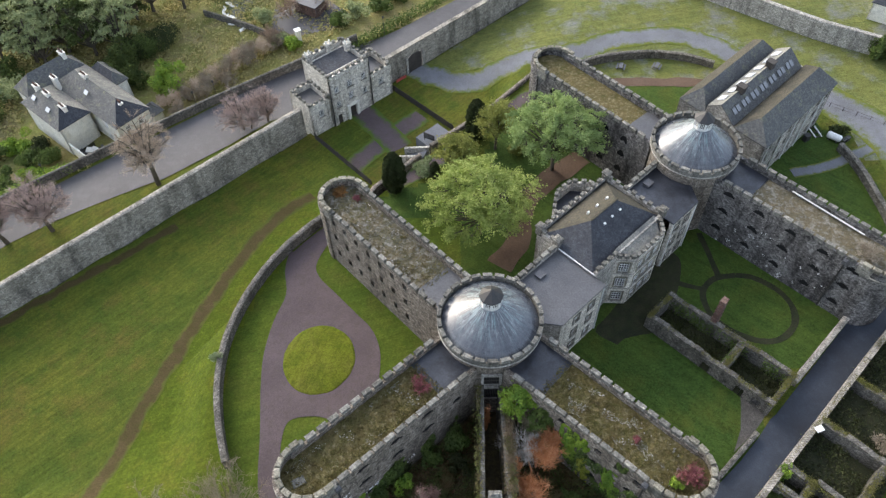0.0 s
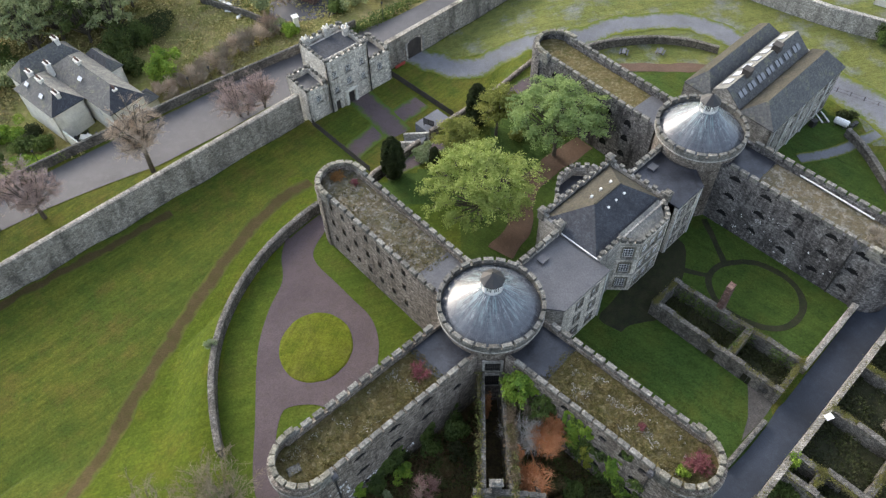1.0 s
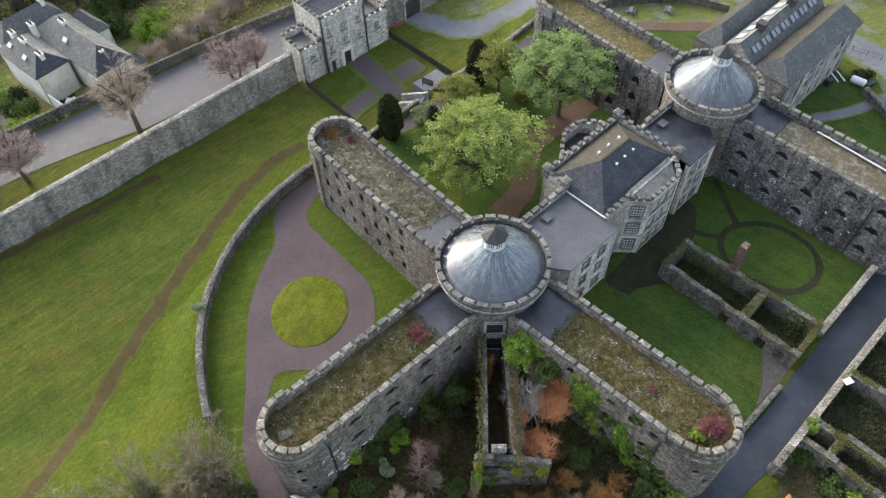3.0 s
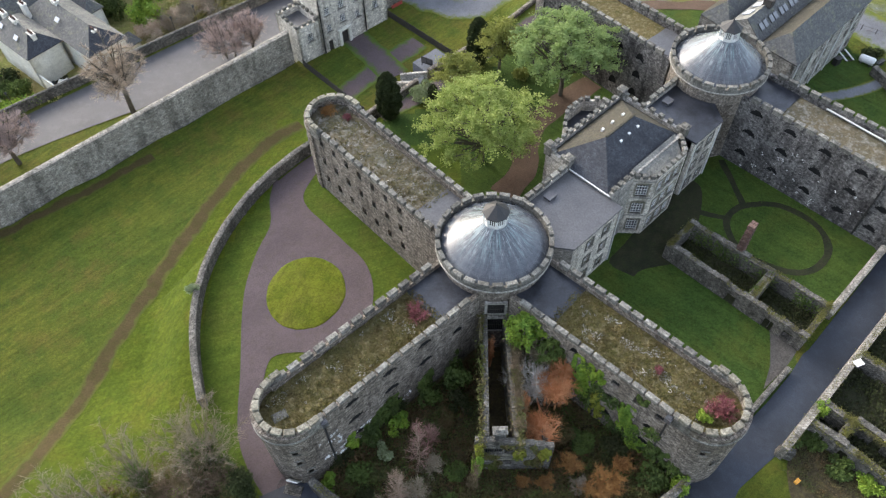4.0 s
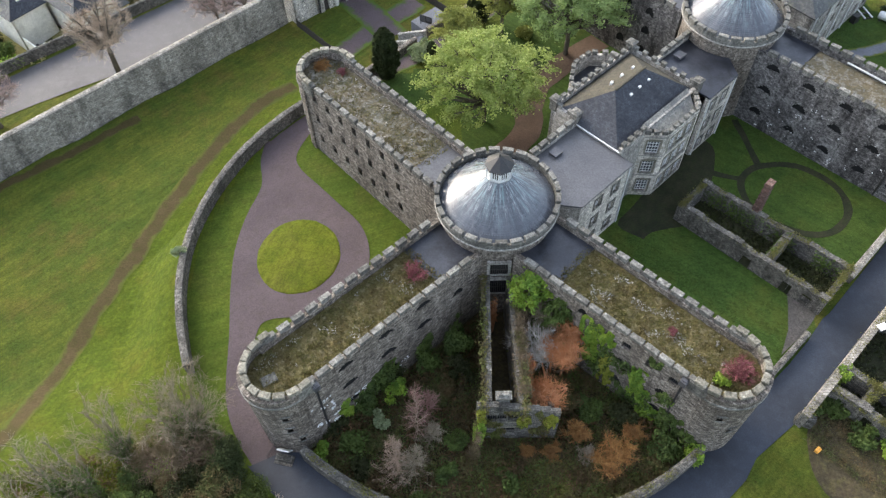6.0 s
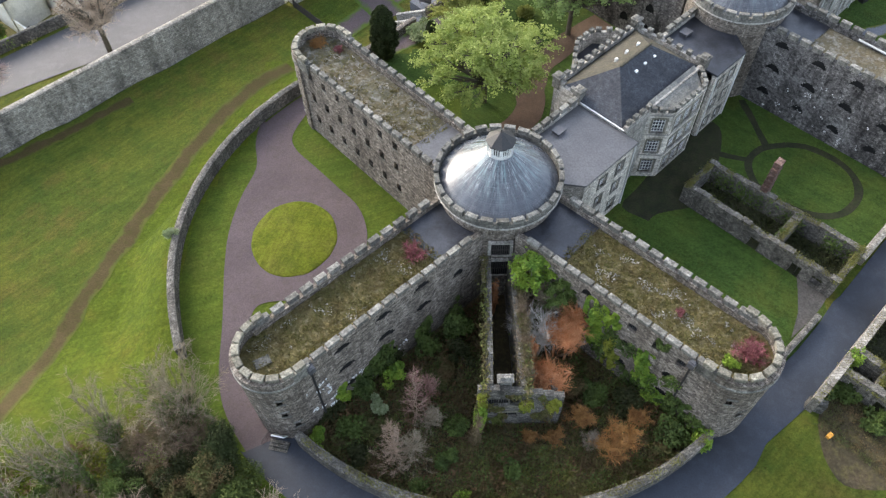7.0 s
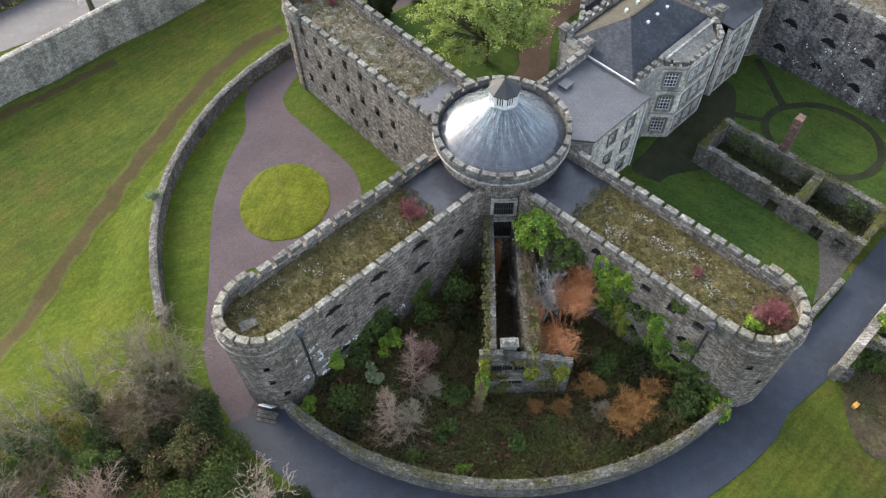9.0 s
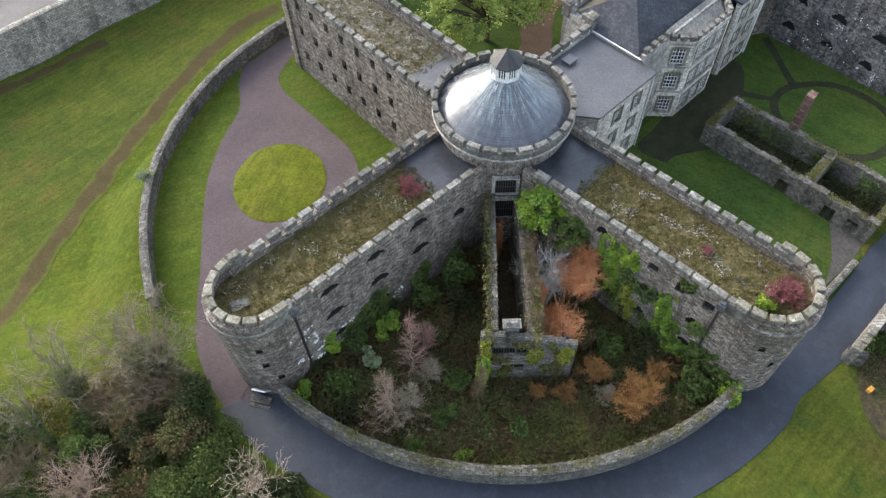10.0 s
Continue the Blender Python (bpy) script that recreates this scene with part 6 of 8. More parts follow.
def villa_block(x0, x1, y0, y1, eave, ridge, along, mats=(SLATE, OLD_SLATE), run=None, holes=()):
    walls(villa, [(x0, y0), (x1, y0), (x1, y1), (x0, y1)], -1.0, eave, 0.35, holes, RENDER, "cream rendered wall")
    e = 0.35
    if along == "x":
        d = run if run is not None else (y1 - y0) / 2
        hh = hip(x0 - e, x1 + e, y0 - e, y1 + e, eave, ridge, x0 + d, x1 - d)
        f = [hh["south"], hh["north"], hh["west"], hh["east"]]
    else:
        xm = (x0 + x1) / 2
        d = run if run is not None else (x1 - x0) / 2
        f = [[(x0 - e, y0 - e, eave), (x1 + e, y0 - e, eave), (xm, y0 + d, ridge)], [(x1 + e, y1 + e, eave), (x0 - e, y1 + e, eave), (xm, y1 - d, ridge)],
             [(x0 - e, y1 + e, eave), (x0 - e, y0 - e, eave), (xm, y0 + d, ridge), (xm, y1 - d, ridge)],
             [(x1 + e, y0 - e, eave), (x1 + e, y1 + e, eave), (xm, y1 - d, ridge), (xm, y0 + d, ridge)]]
    for i, pts in enumerate(f):
        slope(villa, pts, mats[i % len(mats)], "patched grey slate slope")


ends = [(0, 2.2, 4.4, 1.0, 1.6), (0, 5.4, 4.4, 1.0, 1.6), (0, 2.2, 1.0, 1.0, 1.6), (0, 5.4, 1.0, 1.0, 1.6)]
villa_block(0, 6.9, 0, 13.6, 7.0, 9.9, "y", (SLATE, VILLA_SLATE, VILLA_SLATE, OLD_SLATE))
villa_block(7.6, 15.2, -8.6, 13.6, 7.0, 10.2, "y", (SLATE, VILLA_SLATE, VILLA_SLATE, OLD_SLATE), holes=ends)
villa_block(1.6, 15.0, 13.6, 18.8, 7.2, 10.4, "x", (VILLA_SLATE, OLD_SLATE))
villa_block(15.2, 18.6, 4.0, 12.5, 6.2, 8.4, "y", (VILLA_SLATE, SLATE, SLATE, OLD_SLATE))
villa_block(15.2, 18.4, -7.4, -3.6, 3.6, 5.2, "x", (VILLA_SLATE, SLATE))
for k, (x, z) in enumerate(((2.2, 4.4), (5.4, 4.4), (2.2, 1.0), (5.4, 1.0))):
    window(villa, SASH_SMALL, pose(7.6 + x, -8.5, z), "dark sash window", SILL_PALE)
for x, y, r in ((7.55, -4.0, -90), (7.55, 2.0, -90), (15.25, -1.5, 90)):
    for z in (1.0, 4.4):
        window(villa, SASH_SMALL, pose(x, y, z, 0, 0, r), "dark sash window")
bm = B()
box(bm, 6.9, 7.6, 0.0, 13.6, 6.4, 6.9)
part("valley_gutter", bm, PALE, villa, "pale lead valley between the slate roofs")
for x, y, z in ((3.4, 2.4, 8.2), (3.4, 7.6, 9.0), (3.4, 11.6, 8.8), (7.3, 11.4, 8.6), (11.4, 6.2, 9.3), (11.4, -5.4, 8.0), (12.6, 16.2, 9.6)):
    bm = B()
    box(bm, x - 0.4, x + 0.4, y - 0.85, y + 0.85, z - 3, z + 1.3)
    box(bm, x - 0.5, x + 0.5, y - 0.95, y + 0.95, z + 1.3, z + 1.5)
    c = part("chimney", bm, RENDER, villa, "pale rendered chimney stack")
    for k in (-0.55, 0, 0.55):
        bm = B()
        lathe(bm, [(0.17, z + 1.5), (0.2, z + 1.6), (0.15, z + 2.1), (0.0, z + 2.1)], 8, 0, 360, (x, y + k))
        part("chimney_pot", bm, BRICK, c, "clay chimney pot")
for x, y, z, tilt in ((1.4, 5.0, 8.6, -40), (1.6, 10.5, 8.7, -40), (9.2, 3.0, 9.0, -40)):
    bm = B()
    box(bm, -0.45, 0.45, -0.6, 0.6, 0.0, 0.12, pose(x, y, z, 0, tilt, 0))
    part("rooflight", bm, SKYGLASS, villa, "pale glazed rooflight")
for a, b, top in (((0.2, -9.0), (0.2, -0.02), 3.0), ((7.58, -8.8), (0.2, -9.0), 0.9)):
    bm = B()
    panel(bm, b, a, -1, top, 0.3)
    part("yard_wall", bm, RENDER, villa, "cream rendered yard wall")
bm = B()
box(bm, 0.6, 7.4, -8.6, -0.2, -0.6, 0.25)
part("yard_floor", bm, EARTH, villa, "dark littered yard floor")
heap = thing("scrap_heap", "heap of pale scrap and household junk in the yard", "scrap", (-72.0, 110.0, -12.95), 20)
rng = random.Random(41)
for k in range(26):
    bm = B()
    sx, sy, sz = rng.uniform(0.2, 0.9), rng.uniform(0.2, 0.7), rng.uniform(0.1, 0.6)
    box(bm, -sx, sx, -sy, sy, 0, sz, pose(rng.uniform(-3, 3), rng.uniform(-3, 2), rng.uniform(0, 0.7), rng.uniform(-15, 15), rng.uniform(-15, 15), rng.uniform(0, 180)))
    part("scrap", bm, rng.choice((WHITE, LEAD, OAK, RENDER, IRON)), heap)

# ---- plants ----


def cards(pts, size, rng, flat=0.0, long=1.0):
    """Small leaf quads round the given points, as vertices and faces."""
    pts = np.asarray(pts, float)
    n = len(pts)
    a = rng.normal(size=(n, 3))
    a[:, 2] *= 1 - flat
    a /= np.linalg.norm(a, axis=1)[:, None] + 1e-9
    b = np.cross(a, rng.normal(size=(n, 3)))
    b /= np.linalg.norm(b, axis=1)[:, None] + 1e-9
    s = size * rng.uniform(0.6, 1.4, size=(n, 1))
    a, b = a * s * long, b * s * 0.7
    v = np.stack([pts - a, pts - b * 0.9, pts + a, pts + b], 1).reshape(-1, 3)
    return v.tolist(), [(4 * i, 4 * i + 1, 4 * i + 2, 4 * i + 3) for i in range(n)]


def tubes(segs, sides=4):
    """Tapered limbs from rows of (start, end, radius at start, radius at end)."""
    verts, faces = [], []
    for p, q, r0, r1 in segs:
        p, q = Vector(p), Vector(q)
        t = (q - p).normalized()
        a = t.cross(Vector((0.3, 0.9, 0.2)) if abs(t.z) > 0.9 else Vector((0, 0, 1))).normalized()
        b = t.cross(a)
        k = len(verts)
        for c, r in ((p, r0), (q, r1)):
            for i in range(sides):
                w = 2 * math.pi * i / sides
                verts.append(c + a * (r * math.cos(w)) + b * (r * math.sin(w)))
        faces += [(k + i, k + (i + 1) % sides, k + sides + (i + 1) % sides, k + sides + i) for i in range(sides)]
    return verts, faces


def grow(rng, p, d, length, radius, depth, spread, rise, segs, tips, kids=(3, 4), shrink=0.68):
    """Branches that fork on; ends are gathered in tips."""
    p, d = Vector(p), Vector(d).normalized()
    bends = 3 if depth > 2 else 2
    for k in range(bends):
        nd = (d + Vector([rng.gauss(0, 0.16) for _ in range(3)]) + Vector((0, 0, rise))).normalized()
        q = p + nd * (length / bends)
        segs.append((p, q, radius * (1 - 0.3 * k / bends), radius * (1 - 0.3 * (k + 1) / bends)))
        p, d = q, nd
        if depth <= 3:
            tips.append((tuple(p), depth))
    if depth <= 0:
        return
    for k in range(rng.randint(*kids)):
        a = rng.uniform(0, 2 * math.pi)
        side = d.cross(Vector((math.cos(a), math.sin(a), 0.3))).normalized()
        nd = d + side * rng.uniform(0.5, 1.0) * spread
        grow(rng, p, nd, length * shrink * rng.uniform(0.75, 1.15), radius * 0.58, depth - 1, spread, rise, segs, tips, kids, shrink)


def mesh_part(name, v, f, mat, parent, label=""):
    ob = new(name, array_mesh(name, [tuple(p) for p in v], f, mat))
    ob.parent = parent
    return tagged(ob, label)


def bare_tree(at, height, label, twig, seed, spread=0.8, lean=(0, 0), name="bare_tree", group="", depth=5, bark=BARK, rise=0.06, kids=(3, 4)):
    rng = random.Random(seed)
    z = ground_z(*at[:2]) if len(at) == 2 else at[2]
    g = thing(name, label, "tree", (at[0], at[1], z - 0.1), 0, group)
    segs, tips = [], []
    grow(rng, (0, 0, 0), (lean[0], lean[1], 1), height * 0.3, height * 0.022, depth, spread, rise, segs, tips, kids, 0.72)
    thick = [s for s in segs if s[2] > height * 0.0045]
    thin = [s for s in segs if s[2] <= height * 0.0045]
    mesh_part("trunk", *tubes(thick, 6), bark, g, "forking trunk and limbs")
    r = np.random.default_rng(seed)
    fine = []
    for p, d in tips:
        for _ in range(2 if d < 2 else 1):
            q = Vector(p) + Vector([rng.gauss(0, 0.05 * height * 0.6) for _ in range(3)]) + Vector((0, 0, 0.03 * height))
            fine.append((p, q, 0.02, 0.01))
    v, f = tubes([(p, q, max(a, 0.03), max(b, 0.018)) for p, q, a, b in thin] + fine, 3)
    mesh_part("crown", v, f, twig, g, "haze of leafless twigs")
    return g


def leafy_tree(at, height, radius, label, leaf, seed, count=14000, size=0.26, squash=0.62, lobes=16, name="tree", trunk=0.3, group="", flat=0.4, bark=BARK, spray=0.55, lobe=(0.17, 0.29), low=-0.62):
    """A tree with a forked trunk and a crown of leaf clumps grouped in uneven lobes."""
    rng, r = random.Random(seed), np.random.default_rng(seed)
    z = ground_z(*at[:2]) if len(at) == 2 else at[2]
    g = thing(name, label, "tree", (at[0], at[1], z - 0.1), 0, group)
    centre = Vector((0, 0, height - radius * squash))
    segs, pts = [((0, 0, 0), (0.1, 0.05, height * trunk), height * 0.028, height * 0.022)], []
    fork = Vector((0.1, 0.05, height * trunk))
    hubs = []
    for k in range(lobes):
        a, u = 2 * math.pi * (k * 0.618), low + (0.98 - low) * (k + 0.5) / lobes
        w = math.sqrt(max(0.06, 1 - min(1, abs(u)) ** 2)) * (0.45 if k % 4 == 3 else 1.0)
        reach = radius * rng.uniform(0.62, 0.92)
        c = centre + Vector((math.cos(a) * w * reach, math.sin(a) * w * reach, u * radius * squash * 0.85))
        hubs.append((c, radius * rng.uniform(*lobe)))
        mid = fork.lerp(c, 0.55) + Vector([rng.gauss(0, 0.3) for _ in range(3)])
        segs += [(fork, mid, height * 0.014, height * 0.009), (mid, c, height * 0.009, height * 0.003)]
        for _ in range(6):
            e = c + Vector([rng.gauss(0, 0.5) for _ in range(3)]) * hubs[-1][1]
            segs.append((c.lerp(mid, 0.2), e, height * 0.0035, height * 0.001))
    per = count // lobes
    for c, rad in hubs:
        sprays = max(6, int(rad * rad * 4.0))
        for _ in range(sprays):
            d = r.normal(size=3)
            d[2] = abs(d[2]) * 0.9 - 0.25
            d /= np.linalg.norm(d)
            sc = np.array(c) + d * rad * np.array([1.15, 1.15, 0.75]) * r.uniform(0.6, 1.1)
            k = max(6, per // sprays)
            a, wide = r.uniform(0, 6.28), spray * r.uniform(0.6, 1.3)
            o = r.normal(size=(k, 3)) * np.array([wide, wide * 0.5, 0.1])
            out = sc[:2] - np.array(centre)[:2]
            a = math.atan2(out[1], out[0]) + r.normal() * 0.5
            x, y = o[:, 0] * math.cos(a) - o[:, 1] * math.sin(a), o[:, 0] * math.sin(a) + o[:, 1] * math.cos(a)
            pts.append(sc + np.stack([x, y, o[:, 2] - 0.12 * o[:, 0]], 1))
    mesh_part("trunk", *tubes(segs, 6), bark, g, "dark trunk with spreading limbs")
    mesh_part("crown", *cards(np.concatenate(pts), size, r, flat), leaf, g, "layered crown of many small clumps")
    return g


def column_tree(at, height, radius, label, seed, leaf=LEAF_DARK):
    r = np.random.default_rng(seed)
    z = ground_z(*at)
    g = thing("yew_tree", label, "tree", (*at, z), 0, "columnar yews of the court")
    n = int(1800 * height * radius)
    h = r.uniform(0, 1, n)
    prof = radius * np.minimum(1, 0.55 + 1.6 * h) * np.sqrt(np.clip(1.04 - h ** 3.2, 0, 1))
    a = r.uniform(0, 2 * math.pi, n)
    ridge = 1 + 0.13 * np.sin(a * 7 + 2 * np.sin(h * 4)) + 0.08 * np.sin(h * 31 + a * 2)
    rr = prof * ridge * r.uniform(0.82, 1.03, n)
    pts = np.stack([rr * np.cos(a), rr * np.sin(a), 0.2 + h * height], 1)
    mesh_part("trunk", *tubes([((0, 0, -0.1), (0, 0, height * 0.7), radius * 0.3, radius * 0.1)], 7), BARK, g)
    mesh_part("crown", *cards(pts, 0.15, r, 0, 1.6), leaf, g, "dense upright dark foliage")
    return g


def bush(at, radius, height, label, leaf, seed, count=2500, size=0.16, name="bush", group="", z=None, stems=True, category="bush"):
    r, rng = np.random.default_rng(seed), random.Random(seed)
    zz = ground_z(*at[:2]) if z is None else z
    g = thing(name, label, category, (at[0], at[1], zz - 0.05), 0, group)
    n = 9
    hubs = np.stack([r.normal(size=n) * radius * 0.42, r.normal(size=n) * radius * 0.42, r.uniform(0.25, 0.78, n) * height], 1)
    pts = []
    for c in hubs:
        d = r.normal(size=(count // n, 3))
        d /= np.linalg.norm(d, axis=1)[:, None]
        pts.append(c + d * np.array([radius * 0.5, radius * 0.5, height * 0.3]) * r.uniform(0.55, 1.05, (count // n, 1)))
    pts = np.concatenate(pts)
    pts[:, 2] = np.maximum(pts[:, 2], 0.05)
    if stems:
        mesh_part("stem", *tubes([((0, 0, 0), tuple(c), 0.05, 0.02) for c in hubs], 4), BARK, g)
    mesh_part("foliage", *cards(pts, size, r), leaf, g)
    return g


def twig_bush(at, radius, height, label, twig, seed, count=900, name="shrub", group="", z=None, thick=1.0):
    """A leafless shrub: stems that fan out into fine twigs."""
    rng = random.Random(seed)
    zz = ground_z(*at[:2]) if z is None else z
    g = thing(name, label, "shrub", (at[0], at[1], zz - 0.05), 0, group)
    segs, fine = [], []
    stems = 15
    for k in range(stems):
        a, u = rng.uniform(0, 6.28), rng.uniform(0.05, 1.0)
        e = Vector((math.cos(a) * radius * u * 0.85, math.sin(a) * radius * u * 0.85, height * (1 - 0.45 * u * u) * rng.uniform(0.6, 1.0)))
        root = Vector((e.x * 0.25, e.y * 0.25, 0))
        bend = root.lerp(e, 0.5) + Vector([rng.gauss(0, 0.12) for _ in range(3)])
        segs += [(root, bend, 0.06 * thick, 0.04 * thick), (bend, e, 0.04 * thick, 0.02 * thick)]
        for _ in range(12):
            t = rng.random()
            p = bend.lerp(e, t)
            d = Vector((rng.gauss(0, 1), rng.gauss(0, 1), rng.uniform(0.1, 1.2))).normalized()
            q = p + d * radius * rng.uniform(0.18, 0.42)
            segs.append((p, q, 0.026 * thick, 0.016 * thick))
            for _ in range(count // (stems * 12) + 1):
                w = p.lerp(q, rng.uniform(0.2, 1.0))
                d2 = (d + Vector([rng.gauss(0, 0.7) for _ in range(3)])).normalized()
                fine.append((w, w + d2 * radius * rng.uniform(0.1, 0.3), 0.015, 0.009))
    mesh_part("stem", *tubes(segs, 4), twig, g, "fanned bare stems")
    mesh_part("crown", *tubes(fine, 3), twig, g, "dense fine twigs")
    return g


def stuff(name, pts, size, mat, label, category, seed, flat=0.0, long=1.0):
    ob = new(name, array_mesh(name, *cards(pts, size, np.random.default_rng(seed), flat, long), mat))
    return tagged(ob, label, category, kind="stuff")


def scatter(n, seed, x0, x1, y0, y1, keep, zmin, zmax, patch=0.35, level=0.0):
    """Random places in a stretch of the plan, thicker where a slow noise is high."""
    r = np.random.default_rng(seed)
    out = []
    while len(out) < n:
        x, y = r.uniform(x0, x1), r.uniform(y0, y1)
        if keep(x, y):
            k = noise.noise((x * patch, y * patch, seed))
            if k + r.uniform(-0.5, 0.5) > level - 0.25:
                out.append((x, y, ground_z(x, y) + r.uniform(zmin, zmax) * (0.5 + max(0, k) * 1.6)))
    return out


# trees of the court
leafy_tree((5.2, 76.4), 13.8, 9.0, "tall spreading tree with fresh green foliage in the court", LEAF_FRESH, 3, 34000, 0.15, 0.66, 56, trunk=0.26, group="green trees of the court", flat=0.75, spray=0.62, lobe=(0.1, 0.19), low=-0.4)
leafy_tree((18.5, 90.4), 14.4, 8.2, "broad blue-green tree in the court", LEAF_CEDAR, 5, 32000, 0.15, 0.6, 54, trunk=0.32, group="green trees of the court", flat=0.8, spray=0.6, lobe=(0.11, 0.2), low=-0.4)
leafy_tree((2.0, 89.4), 9.6, 3.2, "rounded olive-green tree in the court", LEAF_OLIVE, 7, 15000, 0.12, 1.05, 22, trunk=0.3, group="green trees of the court", flat=0.6)
leafy_tree((8.9, 96.0), 10.4, 3.3, "rounded olive-green tree beside a yew", LEAF_OLIVE, 8, 14000, 0.12, 1.0, 22, trunk=0.3, group="green trees of the court", flat=0.6)
column_tree((-8.9, 86.5), 8.4, 1.75, "dark columnar yew beside the retaining wall", 1)
column_tree((5.6, 99.0), 8.6, 1.75, "dark columnar yew near the retaining wall", 2)
column_tree((-2.0, 88.4), 4.3, 0.75, "small dark columnar yew in the court", 4)
bush((-4.0, 90.4), 1.7, 2.2, "pale silvery round shrub in the court", LEAF_PALE, 9, 2600, 0.13)
bush((12.5, 95.5), 1.6, 1.8, "low green shrub beneath the court trees", LEAF_OLIVE, 10, 1800, 0.13)

# bare trees outside the wall


def twig_tree(at, height, radius, clear, label, twig, seed, count=9000, trunks=1, group="bare roadside trees", wood=BARK, name="bare_tree", category="tree"):
    """A leafless tree: trunk, fanned limbs and a crown filled with fine upturned twigs."""
    rng = random.Random(seed)
    z = ground_z(*at)
    g = thing(name, label, category, (*at, z - 0.1), 0, group)
    limbs, fine, mid = [], [], (clear + height) / 2
    hubs = []
    for k in range(trunks):
        foot = Vector((rng.gauss(0, 0.5), rng.gauss(0, 0.5), 0)) * (trunks - 1)
        top = foot * 1.6 + Vector((rng.gauss(0, 0.25), rng.gauss(0, 0.25), clear))
        limbs.append((foot, top, height * 0.03 / trunks ** 0.5, height * 0.022 / trunks ** 0.5))
        hubs.append(top)
    for k in range(26):
        a, u = k * 2.4 + rng.uniform(-0.4, 0.4), rng.uniform(0.1, 1.0)
        w = math.sqrt(u) * radius * 0.8
        e = Vector((math.cos(a) * w, math.sin(a) * w, clear + (height - clear) * (0.12 + 0.72 * math.sqrt(1 - 0.97 * u)) * rng.uniform(0.75, 1.1)))
        hub = min(hubs, key=lambda q: (q - e).length)
        bend = hub.lerp(e, 0.45) + Vector((rng.gauss(0, 0.3), rng.gauss(0, 0.3), rng.gauss(0.2, 0.3)))
        limbs += [(hub, bend, height * 0.012, height * 0.008), (bend, e, height * 0.008, height * 0.004)]
        for _ in range(11):
            p = hub.lerp(bend, rng.uniform(0.5, 1)) if rng.random() < 0.3 else bend.lerp(e, rng.uniform(0.1, 1))
            d = Vector((rng.gauss(0, 1), rng.gauss(0, 1), rng.uniform(-0.6, 1.1))).normalized()
            q = p + d * radius * rng.uniform(0.15, 0.36)
            limbs.append((p, q, height * 0.003, height * 0.0016))
            for _ in range(count // 286 + 1):
                o = p.lerp(q, rng.uniform(0.3, 1))
                d2 = (d * 0.7 + Vector((rng.gauss(0, 0.6), rng.gauss(0, 0.6), rng.gauss(0.35, 0.5)))).normalized()
                fine.append((o, o + d2 * rng.uniform(0.3, 1.2), 0.016, 0.009))
    mesh_part("trunk", *tubes(limbs, 6), wood, g, "trunk with fanned limbs")
    mesh_part("crown", *tubes(fine, 3), twig, g, "dense crown of leafless twigs")
    return g


twig_tree((-54.4, 95.7), 16.4, 6.6, 6.4, "pollarded bare tree with brown twigs beside the road", TWIG_ROAD, 11, 9000)
twig_tree((-72.2, 86.2), 14.0, 6.2, 3.4, "leafless reddish tree beside the road", TWIG_ROSE, 12, 11000)
twig_tree((-80.0, 84.0), 14.0, 6.2, 3.4, "leafless reddish tree at the road's edge", TWIG_ROSE, 13, 7000)
twig_tree((-39.6, 107.6), 10.6, 4.8, 1.6, "many-stemmed leafless pinkish tree by the gatehouse wall", TWIG_ROSE, 14, 5500, 3)
twig_tree((-35.4, 110.4), 9.8, 4.2, 1.6, "many-stemmed leafless pinkish tree by the gatehouse wall", TWIG_ROSE, 15, 4600, 3)

# thicket in the south-west


